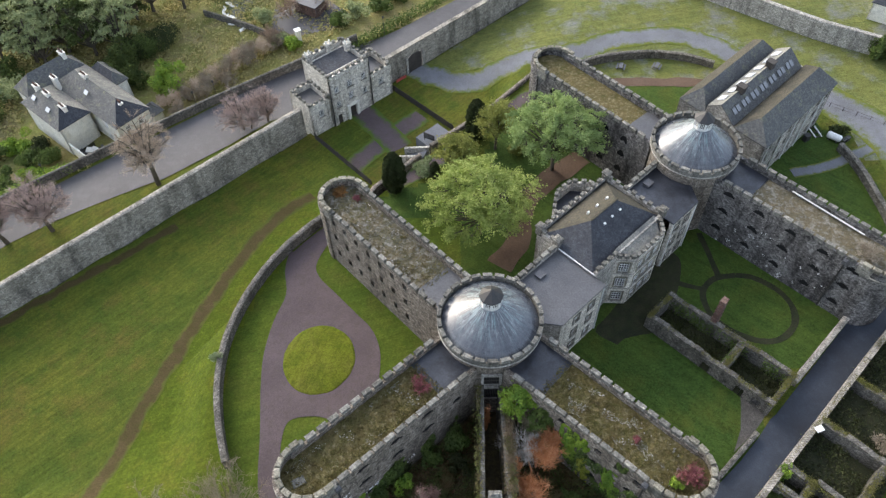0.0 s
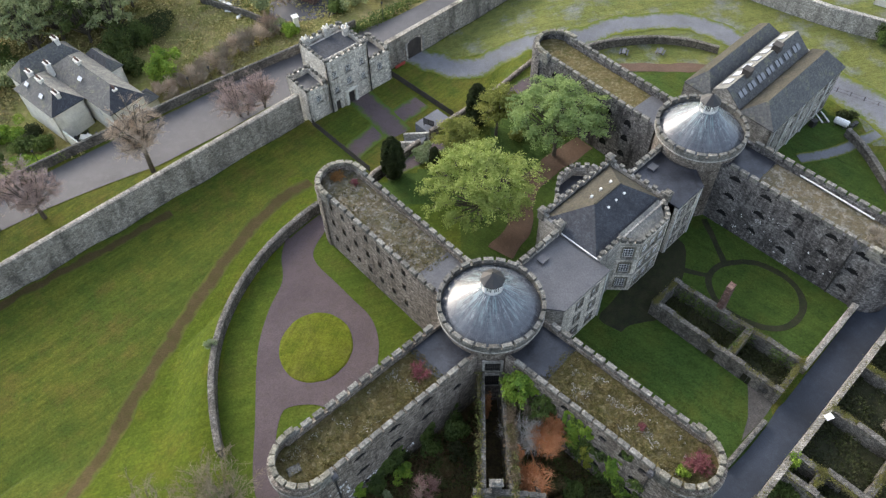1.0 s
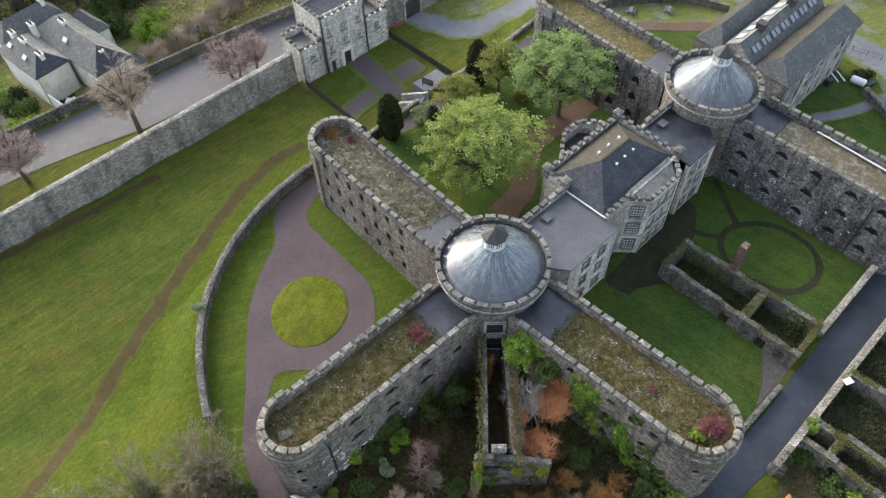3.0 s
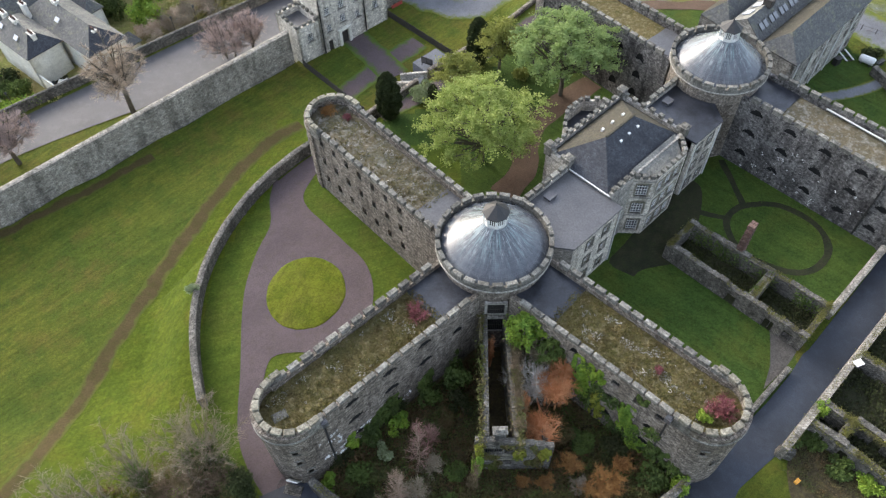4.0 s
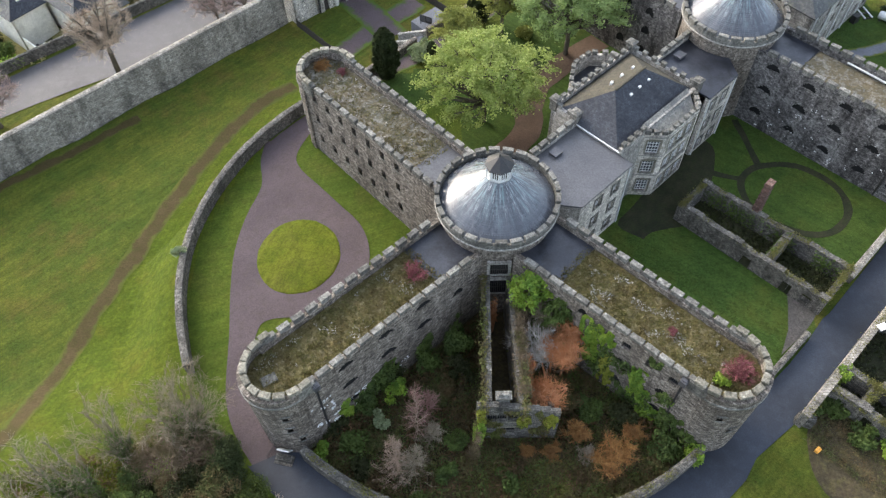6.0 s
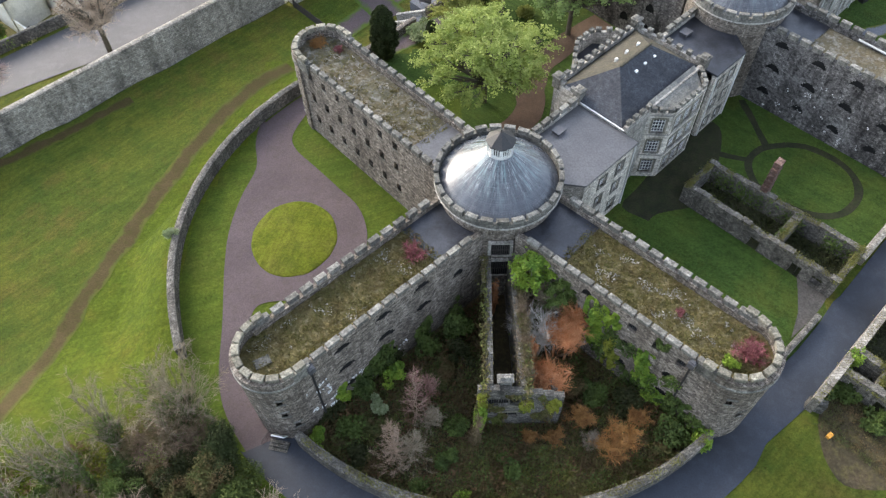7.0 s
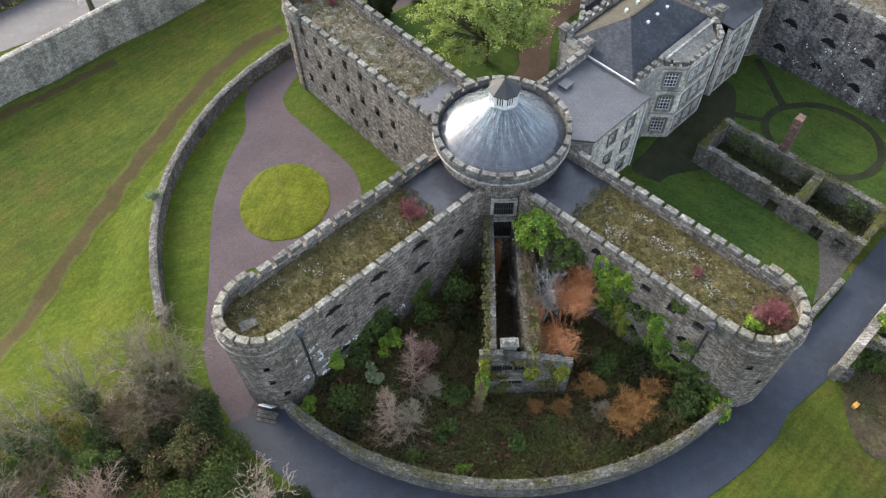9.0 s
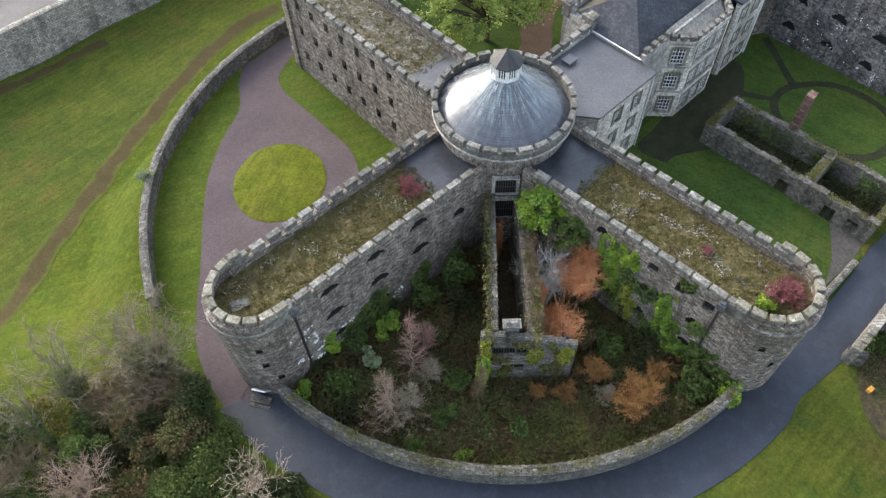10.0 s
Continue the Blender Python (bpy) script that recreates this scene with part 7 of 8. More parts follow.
def fan_tree(at, height, reach, twig, seed, lean=(0, 0), stems=15, wood=TWIG_WHITE, ivy=0, haze=1.0, label="leafless many-stemmed tree in an ivy-grown thicket", girth=0.11):
    """Long stems that fan out of one stool, forking into side branches and a haze of twigs; ivy climbs their feet."""
    rng, r = random.Random(seed), np.random.default_rng(seed)
    g = thing("bare_tree", label, "tree", (*at, ground_z(*at) - 0.1), 0, "bare trees of the thicket")
    thick, fine, green = [], [], []
    for k in range(stems):
        a, u = k * 2.4 + rng.uniform(-0.3, 0.3), math.sqrt((k + 0.5) / stems)
        e = Vector((math.cos(a) * reach * u + lean[0] * height, math.sin(a) * reach * u + lean[1] * height, height * (1 - 0.5 * u * u) * rng.uniform(0.75, 1.05)))
        p, n = Vector((e.x * 0.05, e.y * 0.05, 0)), 6
        rad = girth * rng.uniform(0.6, 1.2)
        for j in range(n):
            t = (j + 1) / n
            q = e * t + Vector((0, 0, 0.1 * height * math.sin(math.pi * t))) + Vector([rng.gauss(0, 0.16) for _ in range(3)])
            thick.append((p, q, rad * (1 - 0.85 * j / n), rad * (1 - 0.85 * (j + 1) / n)))
            d = (q - p).normalized()
            for c in range(ivy if j < 3 else 0):
                o = p.lerp(q, rng.random())
                green.append(tuple(o + Vector([rng.gauss(0, 0.22) for _ in range(3)])))
            for _ in range(2 if j else 0):
                o = p.lerp(q, rng.random())
                d2 = (d + Vector([rng.gauss(0, 0.5) for _ in range(3)])).normalized()
                mid = o + d2 * rng.uniform(0.6, 1.1)
                d3 = (d2 + Vector([rng.gauss(0, 0.35) for _ in range(3)]) + Vector((0, 0, 0.15))).normalized()
                f = mid + d3 * rng.uniform(0.5, 1.1)
                thick += [(o, mid, 0.034, 0.022), (mid, f, 0.022, 0.013)]
                for _ in range(int(5 * haze)):
                    w = mid.lerp(f, rng.uniform(-0.4, 1))
                    d4 = (d3 + Vector([rng.gauss(0, 0.55) for _ in range(3)])).normalized()
                    end = w + d4 * rng.uniform(0.4, 1.1)
                    fine.append((w, end, 0.016, 0.009))
                    for _ in range(2):
                        v = w.lerp(end, rng.uniform(0.3, 1))
                        d5 = (d4 + Vector([rng.gauss(0, 0.5) for _ in range(3)])).normalized()
                        fine.append((v, v + d5 * rng.uniform(0.25, 0.6), 0.011, 0.006))
            p = q
    mesh_part("stem", *tubes(thick, 5), wood, g, "long fanned bare stems")
    mesh_part("crown", *tubes(fine, 3), twig, g, "haze of fine twigs")
    if green:
        mesh_part("ivy", *cards(green, 0.13, r), LEAF_IVY, g, "dark ivy round the stems")
    return g


STEM_GREY = leaves("grey_green_bark", (0.15, 0.13, 0.085), (0.235, 0.205, 0.145), (0.11, 0.105, 0.055), 0.9, 0.0)
for at, hgt, reach, tw, sd, ln, n, ivy, hz in (((-27.6, 29.6), 8.6, 5.0, TWIG_TAN, 21, (-0.12, 0.22), 30, 55, 1.3), ((-34.3, 27.4), 8.0, 3.4, TWIG_TAN, 23, (-0.22, 0.28), 11, 60, 1.2),
                                               ((-35.6, 23.2), 9.6, 2.6, TWIG_TAN, 24, (-0.4, 0.3), 6, 110, 1.0), ((-38.0, 22.8), 9.5, 2.6, TWIG_GREY, 25, (-0.42, 0.25), 6, 110, 1.0),
                                               ((-42.0, 20.5), 9.0, 3.0, TWIG_TAN, 28, (-0.3, 0.25), 7, 80, 1.0), ((-45.5, 16.0), 8.0, 3.0, TWIG_TAN, 27, (-0.2, 0.25), 8, 60, 1.0),
                                               ((-17.6, 18.6), 4.4, 2.6, TWIG_ROAD, 29, (0.15, 0.1), 9, 0, 0.6), ((-39.5, 17.6), 6.0, 3.0, TWIG_GREY, 33, (-0.1, 0.1), 9, 20, 0.8)):
    fan_tree(at, hgt, reach, tw, sd, ln, n, STEM_GREY if tw is not TWIG_ROAD else TWIG_TAN, ivy, hz, girth=0.17 if n < 8 else 0.11)
for at, hgt, reach, tw, sd in (((-28.6, 26.6), 4.6, 2.6, TWIG_BROWN, 22), ((-31.6, 18.6), 4.4, 2.8, TWIG_PINK, 26), ((-26.0, 27.4), 3.6, 1.8, TWIG_BROWN, 34), ((-31.6, 27.8), 2.6, 2.2, TWIG_BROWN, 30), ((-37.0, 20.2), 3.4, 2.2, TWIG_BROWN, 35)):
    fan_tree(at, hgt, reach, tw, sd, (0, 0.05), 14, tw, 0, 1.5, "brown leafless bush in the thicket", 0.06)
for p, rad, hgt, lf, sd in (((-23.4, 25.6), 2.5, 4.8, LEAF_DARK, 31), ((-24.6, 22.8), 2.9, 4.4, LEAF_UNDER, 32), ((-26.6, 24.6), 2.2, 3.6, LEAF_DEEP, 33), ((-33.0, 22.2), 2.0, 3.4, LEAF_IVY, 34),
                            ((-21.4, 20.6), 3.4, 3.8, LEAF_LAUREL, 35), ((-18.6, 19.0), 2.8, 3.0, LEAF_LAUREL, 36), ((-14.6, 18.2), 1.9, 2.6, LEAF_DARK, 37), ((-37.4, 19.0), 2.6, 2.4, LEAF_LIME, 38),
                            ((-23.4, 17.8), 3.4, 3.6, LEAF_LAUREL, 39), ((-28.0, 19.0), 3.2, 3.2, LEAF_UNDER, 40), ((-20.0, 16.0), 4.0, 3.2, LEAF_LAUREL, 41), ((-29.6, 24.6), 1.8, 3.0, LEAF_UNDER, 45), ((-32.6, 25.4), 2.0, 2.0, LEAF_IVY, 46),
                            ((-30.4, 22.0), 2.2, 2.8, LEAF_DEEP, 49), ((-35.2, 20.4), 2.2, 2.4, LEAF_DEEP, 50), ((-25.6, 28.2), 1.6, 3.0, LEAF_IVY, 54), ((-28.4, 28.8), 1.8, 3.4, LEAF_IVY, 55), ((-34, 16.4), 3.2, 2.8, LEAF_IVY, 42), ((-40.6, 21.6), 1.8, 1.8, LEAF_IVY, 43),
                            ((-30.8, 26.4), 1.5, 1.6, LEAF_LIME, 56), ((-15.6, 15.6), 2.6, 2.4, LEAF_DARK, 57), ((-43.0, 18.6), 2.4, 2.6, LEAF_IVY, 58)):
    bush(p, rad, hgt, "dense evergreen bush in the thicket", lf, sd, int(2300 * rad * rad ** 0.5), 0.1, group="evergreen bushes of the thicket")
stuff("thicket_undergrowth", scatter(26000, 44, -47, -10, 8, 31, lambda x, y: math.hypot(x - CA[0], y - CA[1]) > 37 and y < 30 + 0.15 * (x + 28) and y < 29.5 - 0.22 * abs(x + 31), 0.0, 1.4), 0.14,
      LEAF_UNDER, "tangled brambles and dead leaves under the thicket", "undergrowth", 44)

# overgrown yard between the near wings


def in_wedge(x, y):
    d = math.hypot(x - CA[0], y - CA[1])
    a = math.degrees(math.atan2(y - CA[1], x - CA[0])) % 360
    half = math.degrees(math.asin(min(1, 3.9 / max(d, 4))))
    return 7.5 < d < 30.9 and 221.3 + half < a < 316.2 - half and not (3.0 < x < 6.9 and y > 29) and not (2 < x < 10.6 and 28.9 < y < 31)


stuff("yard_undergrowth", scatter(34000, 51, -17, 28, 19, 46, in_wedge, 0.0, 1.0, 0.4), 0.1, LEAF_UNDER, "dark brambles and weeds filling the yard", "undergrowth", 51)
stuff("yard_weeds", scatter(10000, 52, -17, 28, 19, 46, in_wedge, 0.2, 1.2, 0.5, 0.25), 0.1, LEAF_IVY, "green weeds among the brambles", "undergrowth", 52)
stuff("yard_moss", scatter(20000, 53, 3, 21, 19.5, 26.5, in_wedge, 0.1, 0.7, 0.3, 0.1), 0.1, LEAF_MOSS, "yellowish mossy growth at the yard's edge", "undergrowth", 53)


def sapling(at, height, radius, twig, seed, label, lean=(0, 0), wood=None, skirt=0.0):
    """A slender leafless tree: one leader, upswept side branches, fine twigs; skirt: shoots round the foot."""
    rng = random.Random(seed)
    g = thing("sapling", label, "sapling", (*at, ground_z(*at) - 0.05), 0, "leafless shrubs of the yard")
    limbs, fine = [], []
    p = Vector((0, 0, 0))
    for j in range(12):
        t = (j + 1) / 12
        q = Vector((lean[0] * height * t * t, lean[1] * height * t * t, height * t)) + Vector((rng.gauss(0, 0.07), rng.gauss(0, 0.07), 0))
        limbs.append((p, q, 0.075 * (1 - 0.85 * j / 12), 0.075 * (1 - 0.85 * t)))
        for _ in range(6 if j > 1 else 2):
            o, a = p.lerp(q, rng.random()), rng.uniform(0, 6.28)
            wide = radius * (1.25 - t) * rng.uniform(0.6, 1.1)
            f = o + Vector((math.cos(a) * wide, math.sin(a) * wide, wide * rng.uniform(0.5, 1.0)))
            limbs.append((o, f, 0.028, 0.012))
            for _ in range(13):
                w = o.lerp(f, rng.uniform(0.2, 1))
                d = ((f - o).normalized() + Vector([rng.gauss(0, 0.6) for _ in range(3)])).normalized()
                fine.append((w, w + d * rng.uniform(0.2, 0.7), 0.013, 0.007))
        p = q
    for _ in range(int(40 * skirt)):
        a, u = rng.uniform(0, 6.28), rng.uniform(0.2, 1.0) * radius * 1.5
        o = Vector((math.cos(a) * u * 0.5, math.sin(a) * u * 0.5, 0))
        f = Vector((math.cos(a) * u, math.sin(a) * u, rng.uniform(0.8, 2.4)))
        limbs.append((o, f, 0.02, 0.01))
        for _ in range(14):
            w = o.lerp(f, rng.uniform(0.3, 1))
            fine.append((w, w + Vector([rng.gauss(0, 0.3), rng.gauss(0, 0.3), abs(rng.gauss(0.1, 0.3))]), 0.012, 0.007))
    mesh_part("stem", *tubes(limbs, 5), wood or twig, g, "slender leader and side branches")
    mesh_part("crown", *tubes(fine, 3), twig, g, "fine upswept twigs")
    return g


TWIG_PLUM = leaves("purplish_twigs", (0.22, 0.125, 0.105), (0.33, 0.2, 0.17), (0.19, 0.11, 0.085), 0.8, 0.0)
sapling((-3.9, 29.6), 8.6, 1.9, TWIG_PLUM, 61, "slender pinkish leafless sapling in the overgrown yard", (0, 0.16), TWIG_PINK)
sapling((-3.0, 31.8), 4.6, 1.7, TWIG_PLUM, 65, "low purplish leafless sapling in the overgrown yard", (0.1, 0.1))
sapling((-5.9, 25.6), 7.2, 1.9, TWIG_PINK, 62, "tan leafless sapling with pale stem in the overgrown yard", (-0.04, 0.08), TWIG_PINK, 1.0)
sapling((-4.2, 25.8), 4.4, 2.0, TWIG_TAN, 63, "grey-tan leafless sapling in the overgrown yard", (0.06, 0.1), None, 1.0)
sapling((-2.4, 29.0), 3.0, 1.4, TWIG_TAN, 64, "low grey leafless sapling in the overgrown yard", (0.1, 0.1), None, 0.6)
sapling((2.0, 26.9), 5.6, 0.5, TWIG_BROWN, 73, "narrow brown creeper-hung stem before the gable", (0.06, 0.12), None, 0.3)
for p, rad, hgt, tw, sd, lbl in (((7.9, 34.4), 1.4, 8.2, TWIG_RUST, 75, "small rust-red leafless shrub"),
                                 ((16.2, 26.4), 2.7, 3.6, TWIG_ORANGE, 68, "orange-brown leafless shrub"), ((12.6, 28.9), 1.7, 2.8, TWIG_ORANGE, 69, "orange-brown leafless shrub"),
                                 ((9.9, 27.2), 1.3, 2.0, TWIG_ORANGE, 70, "orange-brown leafless shrub"), ((7.6, 27.2), 1.1, 1.6, TWIG_ORANGE, 76, "orange-brown leafless shrub"), ((13.6, 26.8), 1.2, 1.8, TWIG_GREY, 77, "grey leafless shrub"),
                                 ((18.6, 28.8), 1.6, 2.2, TWIG_ORANGE, 78, "orange-brown leafless shrub"), ((4.6, 42.0), 0.7, 8.8, TWIG_RUST, 72, "small rust-red sprig on the wall top")):
    twig_bush(p, rad, hgt, lbl + " in the overgrown yard", tw, sd, 2600, group="leafless shrubs of the yard")
stuff("dead_bracken", scatter(9000, 54, -17, 28, 19, 46, in_wedge, 0.1, 0.9, 0.28, 0.3), 0.1, leaves("dead_bracken", (0.1, 0.062, 0.032), (0.19, 0.115, 0.06), (0.075, 0.055, 0.03)), "brown dead bracken and bramble stems in the yard", "undergrowth", 54, 0.2, 2.6)
stuff("yard_grass", scatter(9000, 55, -17, 28, 19, 46, in_wedge, 0.1, 0.7, 0.6, 0.32), 0.07, leaves("rank_grass", (0.07, 0.095, 0.025), (0.14, 0.15, 0.045), (0.09, 0.08, 0.03)), "rank tussocks of grass among the brambles", "undergrowth", 55, 0.0, 3.4)
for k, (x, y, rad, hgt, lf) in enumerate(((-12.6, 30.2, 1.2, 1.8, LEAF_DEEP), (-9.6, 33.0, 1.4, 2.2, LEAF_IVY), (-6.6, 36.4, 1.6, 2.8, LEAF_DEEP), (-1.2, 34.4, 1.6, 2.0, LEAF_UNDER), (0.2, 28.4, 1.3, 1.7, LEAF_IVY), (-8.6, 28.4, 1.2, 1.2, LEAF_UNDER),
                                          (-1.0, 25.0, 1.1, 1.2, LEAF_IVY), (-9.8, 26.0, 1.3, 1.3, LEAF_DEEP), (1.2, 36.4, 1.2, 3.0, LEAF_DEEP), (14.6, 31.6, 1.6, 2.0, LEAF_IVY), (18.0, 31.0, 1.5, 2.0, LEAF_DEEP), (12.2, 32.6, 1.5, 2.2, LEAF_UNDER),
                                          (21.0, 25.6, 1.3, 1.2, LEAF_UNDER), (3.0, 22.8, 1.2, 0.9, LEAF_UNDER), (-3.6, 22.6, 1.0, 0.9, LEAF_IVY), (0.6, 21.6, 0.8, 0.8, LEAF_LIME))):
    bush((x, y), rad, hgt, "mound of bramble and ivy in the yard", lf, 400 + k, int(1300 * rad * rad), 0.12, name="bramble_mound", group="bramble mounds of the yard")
leafy_tree((8.6, 41.6), 12.0, 2.3, "bright yellow-green bush below the rotunda", LEAF_LIME, 81, 6500, 0.13, 1.0, 16, name="bush", trunk=0.4, group="green bushes of the yard", spray=0.35)
leafy_tree((11.2, 39.6), 10.4, 1.5, "green bush leaning on the wing wall", LEAF_IVY, 88, 3600, 0.13, 1.3, 12, name="bush", trunk=0.3, group="green bushes of the yard", spray=0.3)
for p, rad, hgt, lf, sd, lbl in (((0.6, 39.8), 1.7, 4.6, LEAF_IVY, 85, "dark green bush below the wing"), ((-14.0, 27.6), 1.0, 1.6, LEAF_LIME, 86, "bright green bush beside the turret"),
                                 ((-8.0, 31.0), 1.0, 1.6, LEAF_PALE, 87, "bluish-green bush in the yard"), ((2.4, 28.6), 0.8, 7.0, LEAF_LIME, 89, "bright ivy on the gable corner"),
                                 ((24.6, 26.0), 1.2, 2.6, LEAF_LIME, 91, "green bush beside the lane wall"), ((-3.2, 37.6), 1.5, 3.0, LEAF_IVY, 193, "dark green bush below the wing"),
                                 ((-6.4, 34.4), 1.2, 2.6, LEAF_LIME, 194, "bright green bush below the wing"), ((5.4, 24.0), 1.3, 1.6, LEAF_IVY, 195, "low green bush in the yard"),
                                 ((-10.5, 28.6), 1.5, 2.0, LEAF_IVY, 196, "low green bush in the yard"), ((22.2, 27.4), 1.6, 2.6, LEAF_IVY, 84, "green bush at the turret foot")):
    bush(p, rad, hgt, lbl, lf, sd, int(1500 * max(1, rad * hgt / 4)), 0.14, group="green bushes of the yard")


for at, hgt, rad, clear, tw, sd, n, lbl in (((11.6, 36.2), 8.0, 2.5, 4.4, TWIG_RUST, 65, 2600, "rust-red leafless shrub beside the passage"), ((12.2, 38.6), 8.8, 1.5, 5.4, TWIG_RUST, 66, 1200, "slender rust-red leafless shrub"),
                                            ((9.2, 31.6), 7.4, 2.2, 4.2, TWIG_RUST, 67, 2000, "rust-red leafless shrub behind the gable"), ((8.9, 37.4), 8.8, 2.5, 4.0, TWIG_WHITE, 64, 900, "bleached leafless sapling beside the passage"),
                                            ((9.9, 40.0), 9.4, 1.8, 5.0, TWIG_TAN, 71, 2200, "brownish leafless shrub below the rotunda")):
    twig_tree(at, hgt, rad, clear, lbl + " in the overgrown yard", tw, sd, n, 3, "leafless shrubs of the yard", tw, "shrub", "shrub")


def climber(turn, side, lobes, leaf, seed, label, count=3000, size=0.13):
    """A creeper of hanging lobes (along, height, half width, half height) on a wing wall."""
    r = np.random.default_rng(seed)
    a = radians(turn)
    g = thing("creeper", label, "creeper", (CA[0] + math.cos(a) * lobes[0][0] - math.sin(a) * side, CA[1] + math.sin(a) * lobes[0][0] + math.cos(a) * side, 0), turn, "creepers on the wing walls")
    pts, stems, out = [], [], 1 if side > 0 else -1
    for s, z, w, h in lobes:
        n = int(count * w * h / sum(q[2] * q[3] for q in lobes))
        k = 0
        while k < n:
            u, v = r.uniform(-1, 1), r.uniform(-1, 1)
            edge = u * u + v * v
            if edge * 0.7 + 1.5 * noise.noise(((s + u * w) * 1.5, (z + v * h) * 0.9, seed)) < 0.55:
                x = s - lobes[0][0] + u * w
                deep = 0.75 * max(0.1, 1 - edge) * (0.6 + 0.8 * noise.noise((x * 1.3, v * h, seed + 5)))
                pts.append((x, out * (0.05 + abs(deep) * r.uniform(0.3, 1.2)), max(0.1, z + v * h)))
                k += 1
        stems.append(((0, out * 0.06, 0), (s - lobes[0][0], out * 0.08, z + h * 0.6), 0.05, 0.02))
    mesh_part("stem", *tubes(stems, 4), BARK, g)
    mesh_part("foliage", *cards(pts, size, r), leaf, g)
    return g


climber(316.2, -3.75, ((16.2, 8.2, 1.3, 2.6), (16.8, 5.0, 1.3, 2.4), (18.0, 9.2, 1.2, 1.6)), LEAF_LIME, 301, "bright green creeper hanging on the wing wall", 5200)
climber(316.2, -3.75, ((18.7, 5.0, 0.7, 1.8), (19.2, 2.6, 0.9, 2.2)), LEAF_GOLD, 302, "yellow-green creeper on the wing wall", 1600)
climber(316.2, -3.75, ((22.4, 6.6, 1.0, 1.8), (23.2, 3.8, 1.4, 2.6), (24.4, 1.6, 1.8, 1.6)), LEAF_LIME, 303, "green creeper trailing down the wing wall", 4200)
climber(316.2, -3.75, ((23.6, 11.0, 0.8, 0.8),), LEAF_IVY, 304, "small green creeper below the parapet", 700)
climber(316.2, -3.75, ((27.0, 2.6, 1.6, 2.6), (29.4, 2.2, 1.4, 2.0)), LEAF_IVY, 305, "dark green creeper round the turret foot", 3200)
climber(316.2, -3.75, ((12.6, 6.4, 1.4, 3.0), (14.2, 3.2, 1.6, 3.2)), LEAF_IVY, 306, "dark ivy low on the wing wall", 3400)
climber(221.3, 3.45, ((19.5, 2.6, 1.6, 2.4), (22.5, 1.8, 1.6, 1.6)), LEAF_IVY, 307, "dark ivy along the wing's foot", 3000)
climber(221.3, 3.45, ((25.2, 2.2, 0.9, 2.0),), LEAF_LIME, 308, "bright creeper beside the downpipe", 900)
bush((25.4, 29.9), 0.7, 0.8, "yellow-green bush growing on the turret roof", LEAF_LIME, 92, 900, 0.12, z=11.2)
twig_bush((26.9, 30.6), 2.0, 1.3, "dark red shrub growing on the turret roof", TWIG_RED, 93, 1200, z=11.2, group="red shrubs of the roofs")
twig_bush((-3.8, 42.8), 1.6, 0.7, "dark red shrub growing on the mossy roof", TWIG_RED, 94, 700, z=11.2, group="red shrubs of the roofs")
twig_bush((-16.2, 75.6), 1.5, 0.6, "reddish dead growth on the turret roof", TWIG_ORANGE, 95, 800, z=11.1, group="red shrubs of the roofs")
twig_bush((-13.6, 74.4), 0.8, 0.8, "dark red shrub on the gravelled roof", TWIG_RED, 96, 500, z=11.1, group="red shrubs of the roofs")
twig_bush((21.8, 35.2), 0.7, 0.5, "small reddish shrub on the mossy roof", TWIG_RED, 97, 300, z=11.2, group="red shrubs of the roofs")
twig_bush((58.6, 61.6), 2.0, 1.8, "tan leafless growth on the wing's end", TWIG_GREY, 98, 900, z=11.3)
bush((-33.5, 52.8), 0.9, 1.1, "pale dry bush growing on the court wall", LEAF_PALE, 99, 700, 0.11, z=1.7)


def along_top(line, z, n, seed, spread=0.4, up=0.25):
    r = np.random.default_rng(seed)
    out = []
    for _ in range(n):
        k = r.integers(0, len(line) - 1)
        a, b = np.array(line[k]), np.array(line[k + 1])
        p = a + (b - a) * r.uniform()
        if noise.noise((p[0] * 0.5, p[1] * 0.5, seed)) + r.uniform(-0.4, 0.4) > -0.05:
            out.append((p[0] + r.normal() * spread, p[1] + r.normal() * spread, z + abs(r.normal()) * up))
    return out


def inset(a, b, d):
    a, b = Vector(a), Vector(b)
    t = (b - a).normalized()
    n = Vector((-t.y, t.x)) * d
    return [tuple(a + n), tuple(b + n)]


moss = []
for a, b in ((R0, R1), (R1, R2), (R2, R3), (R3, R0), ((38.2, 49.0), (41.6, 52.4))):
    moss += along_top(inset(a, b, 0.4), 3.36, 3000, len(moss), 0.22, 0.15)
stuff("ruin_moss", moss, 0.075, LEAF_MOSS, "yellow-green moss along the ruin's wall tops", "moss", 5)
ivy = []
for a, b in ((R2, R3), ((38.2, 49.0), (41.6, 52.4))):
    for p in along_top(inset(a, b, 0.85), 0, 3200, 77, 0.15, 0):
        ivy.append((p[0], p[1], 0.3 + abs(noise.noise((p[0], p[1], 3))) * 1.5 + random.uniform(0, 2.6)))
stuff("ruin_ivy", ivy, 0.14, LEAF_IVY, "ivy hanging inside the ruin's walls", "ivy", 6)
# these brambles are coloured dark to stand for shadow within the walls
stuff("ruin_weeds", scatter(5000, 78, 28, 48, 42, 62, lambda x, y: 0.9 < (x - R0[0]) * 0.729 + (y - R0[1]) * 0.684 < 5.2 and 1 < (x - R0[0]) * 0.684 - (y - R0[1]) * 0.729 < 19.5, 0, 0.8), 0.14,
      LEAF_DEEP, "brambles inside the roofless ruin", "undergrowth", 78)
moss = []
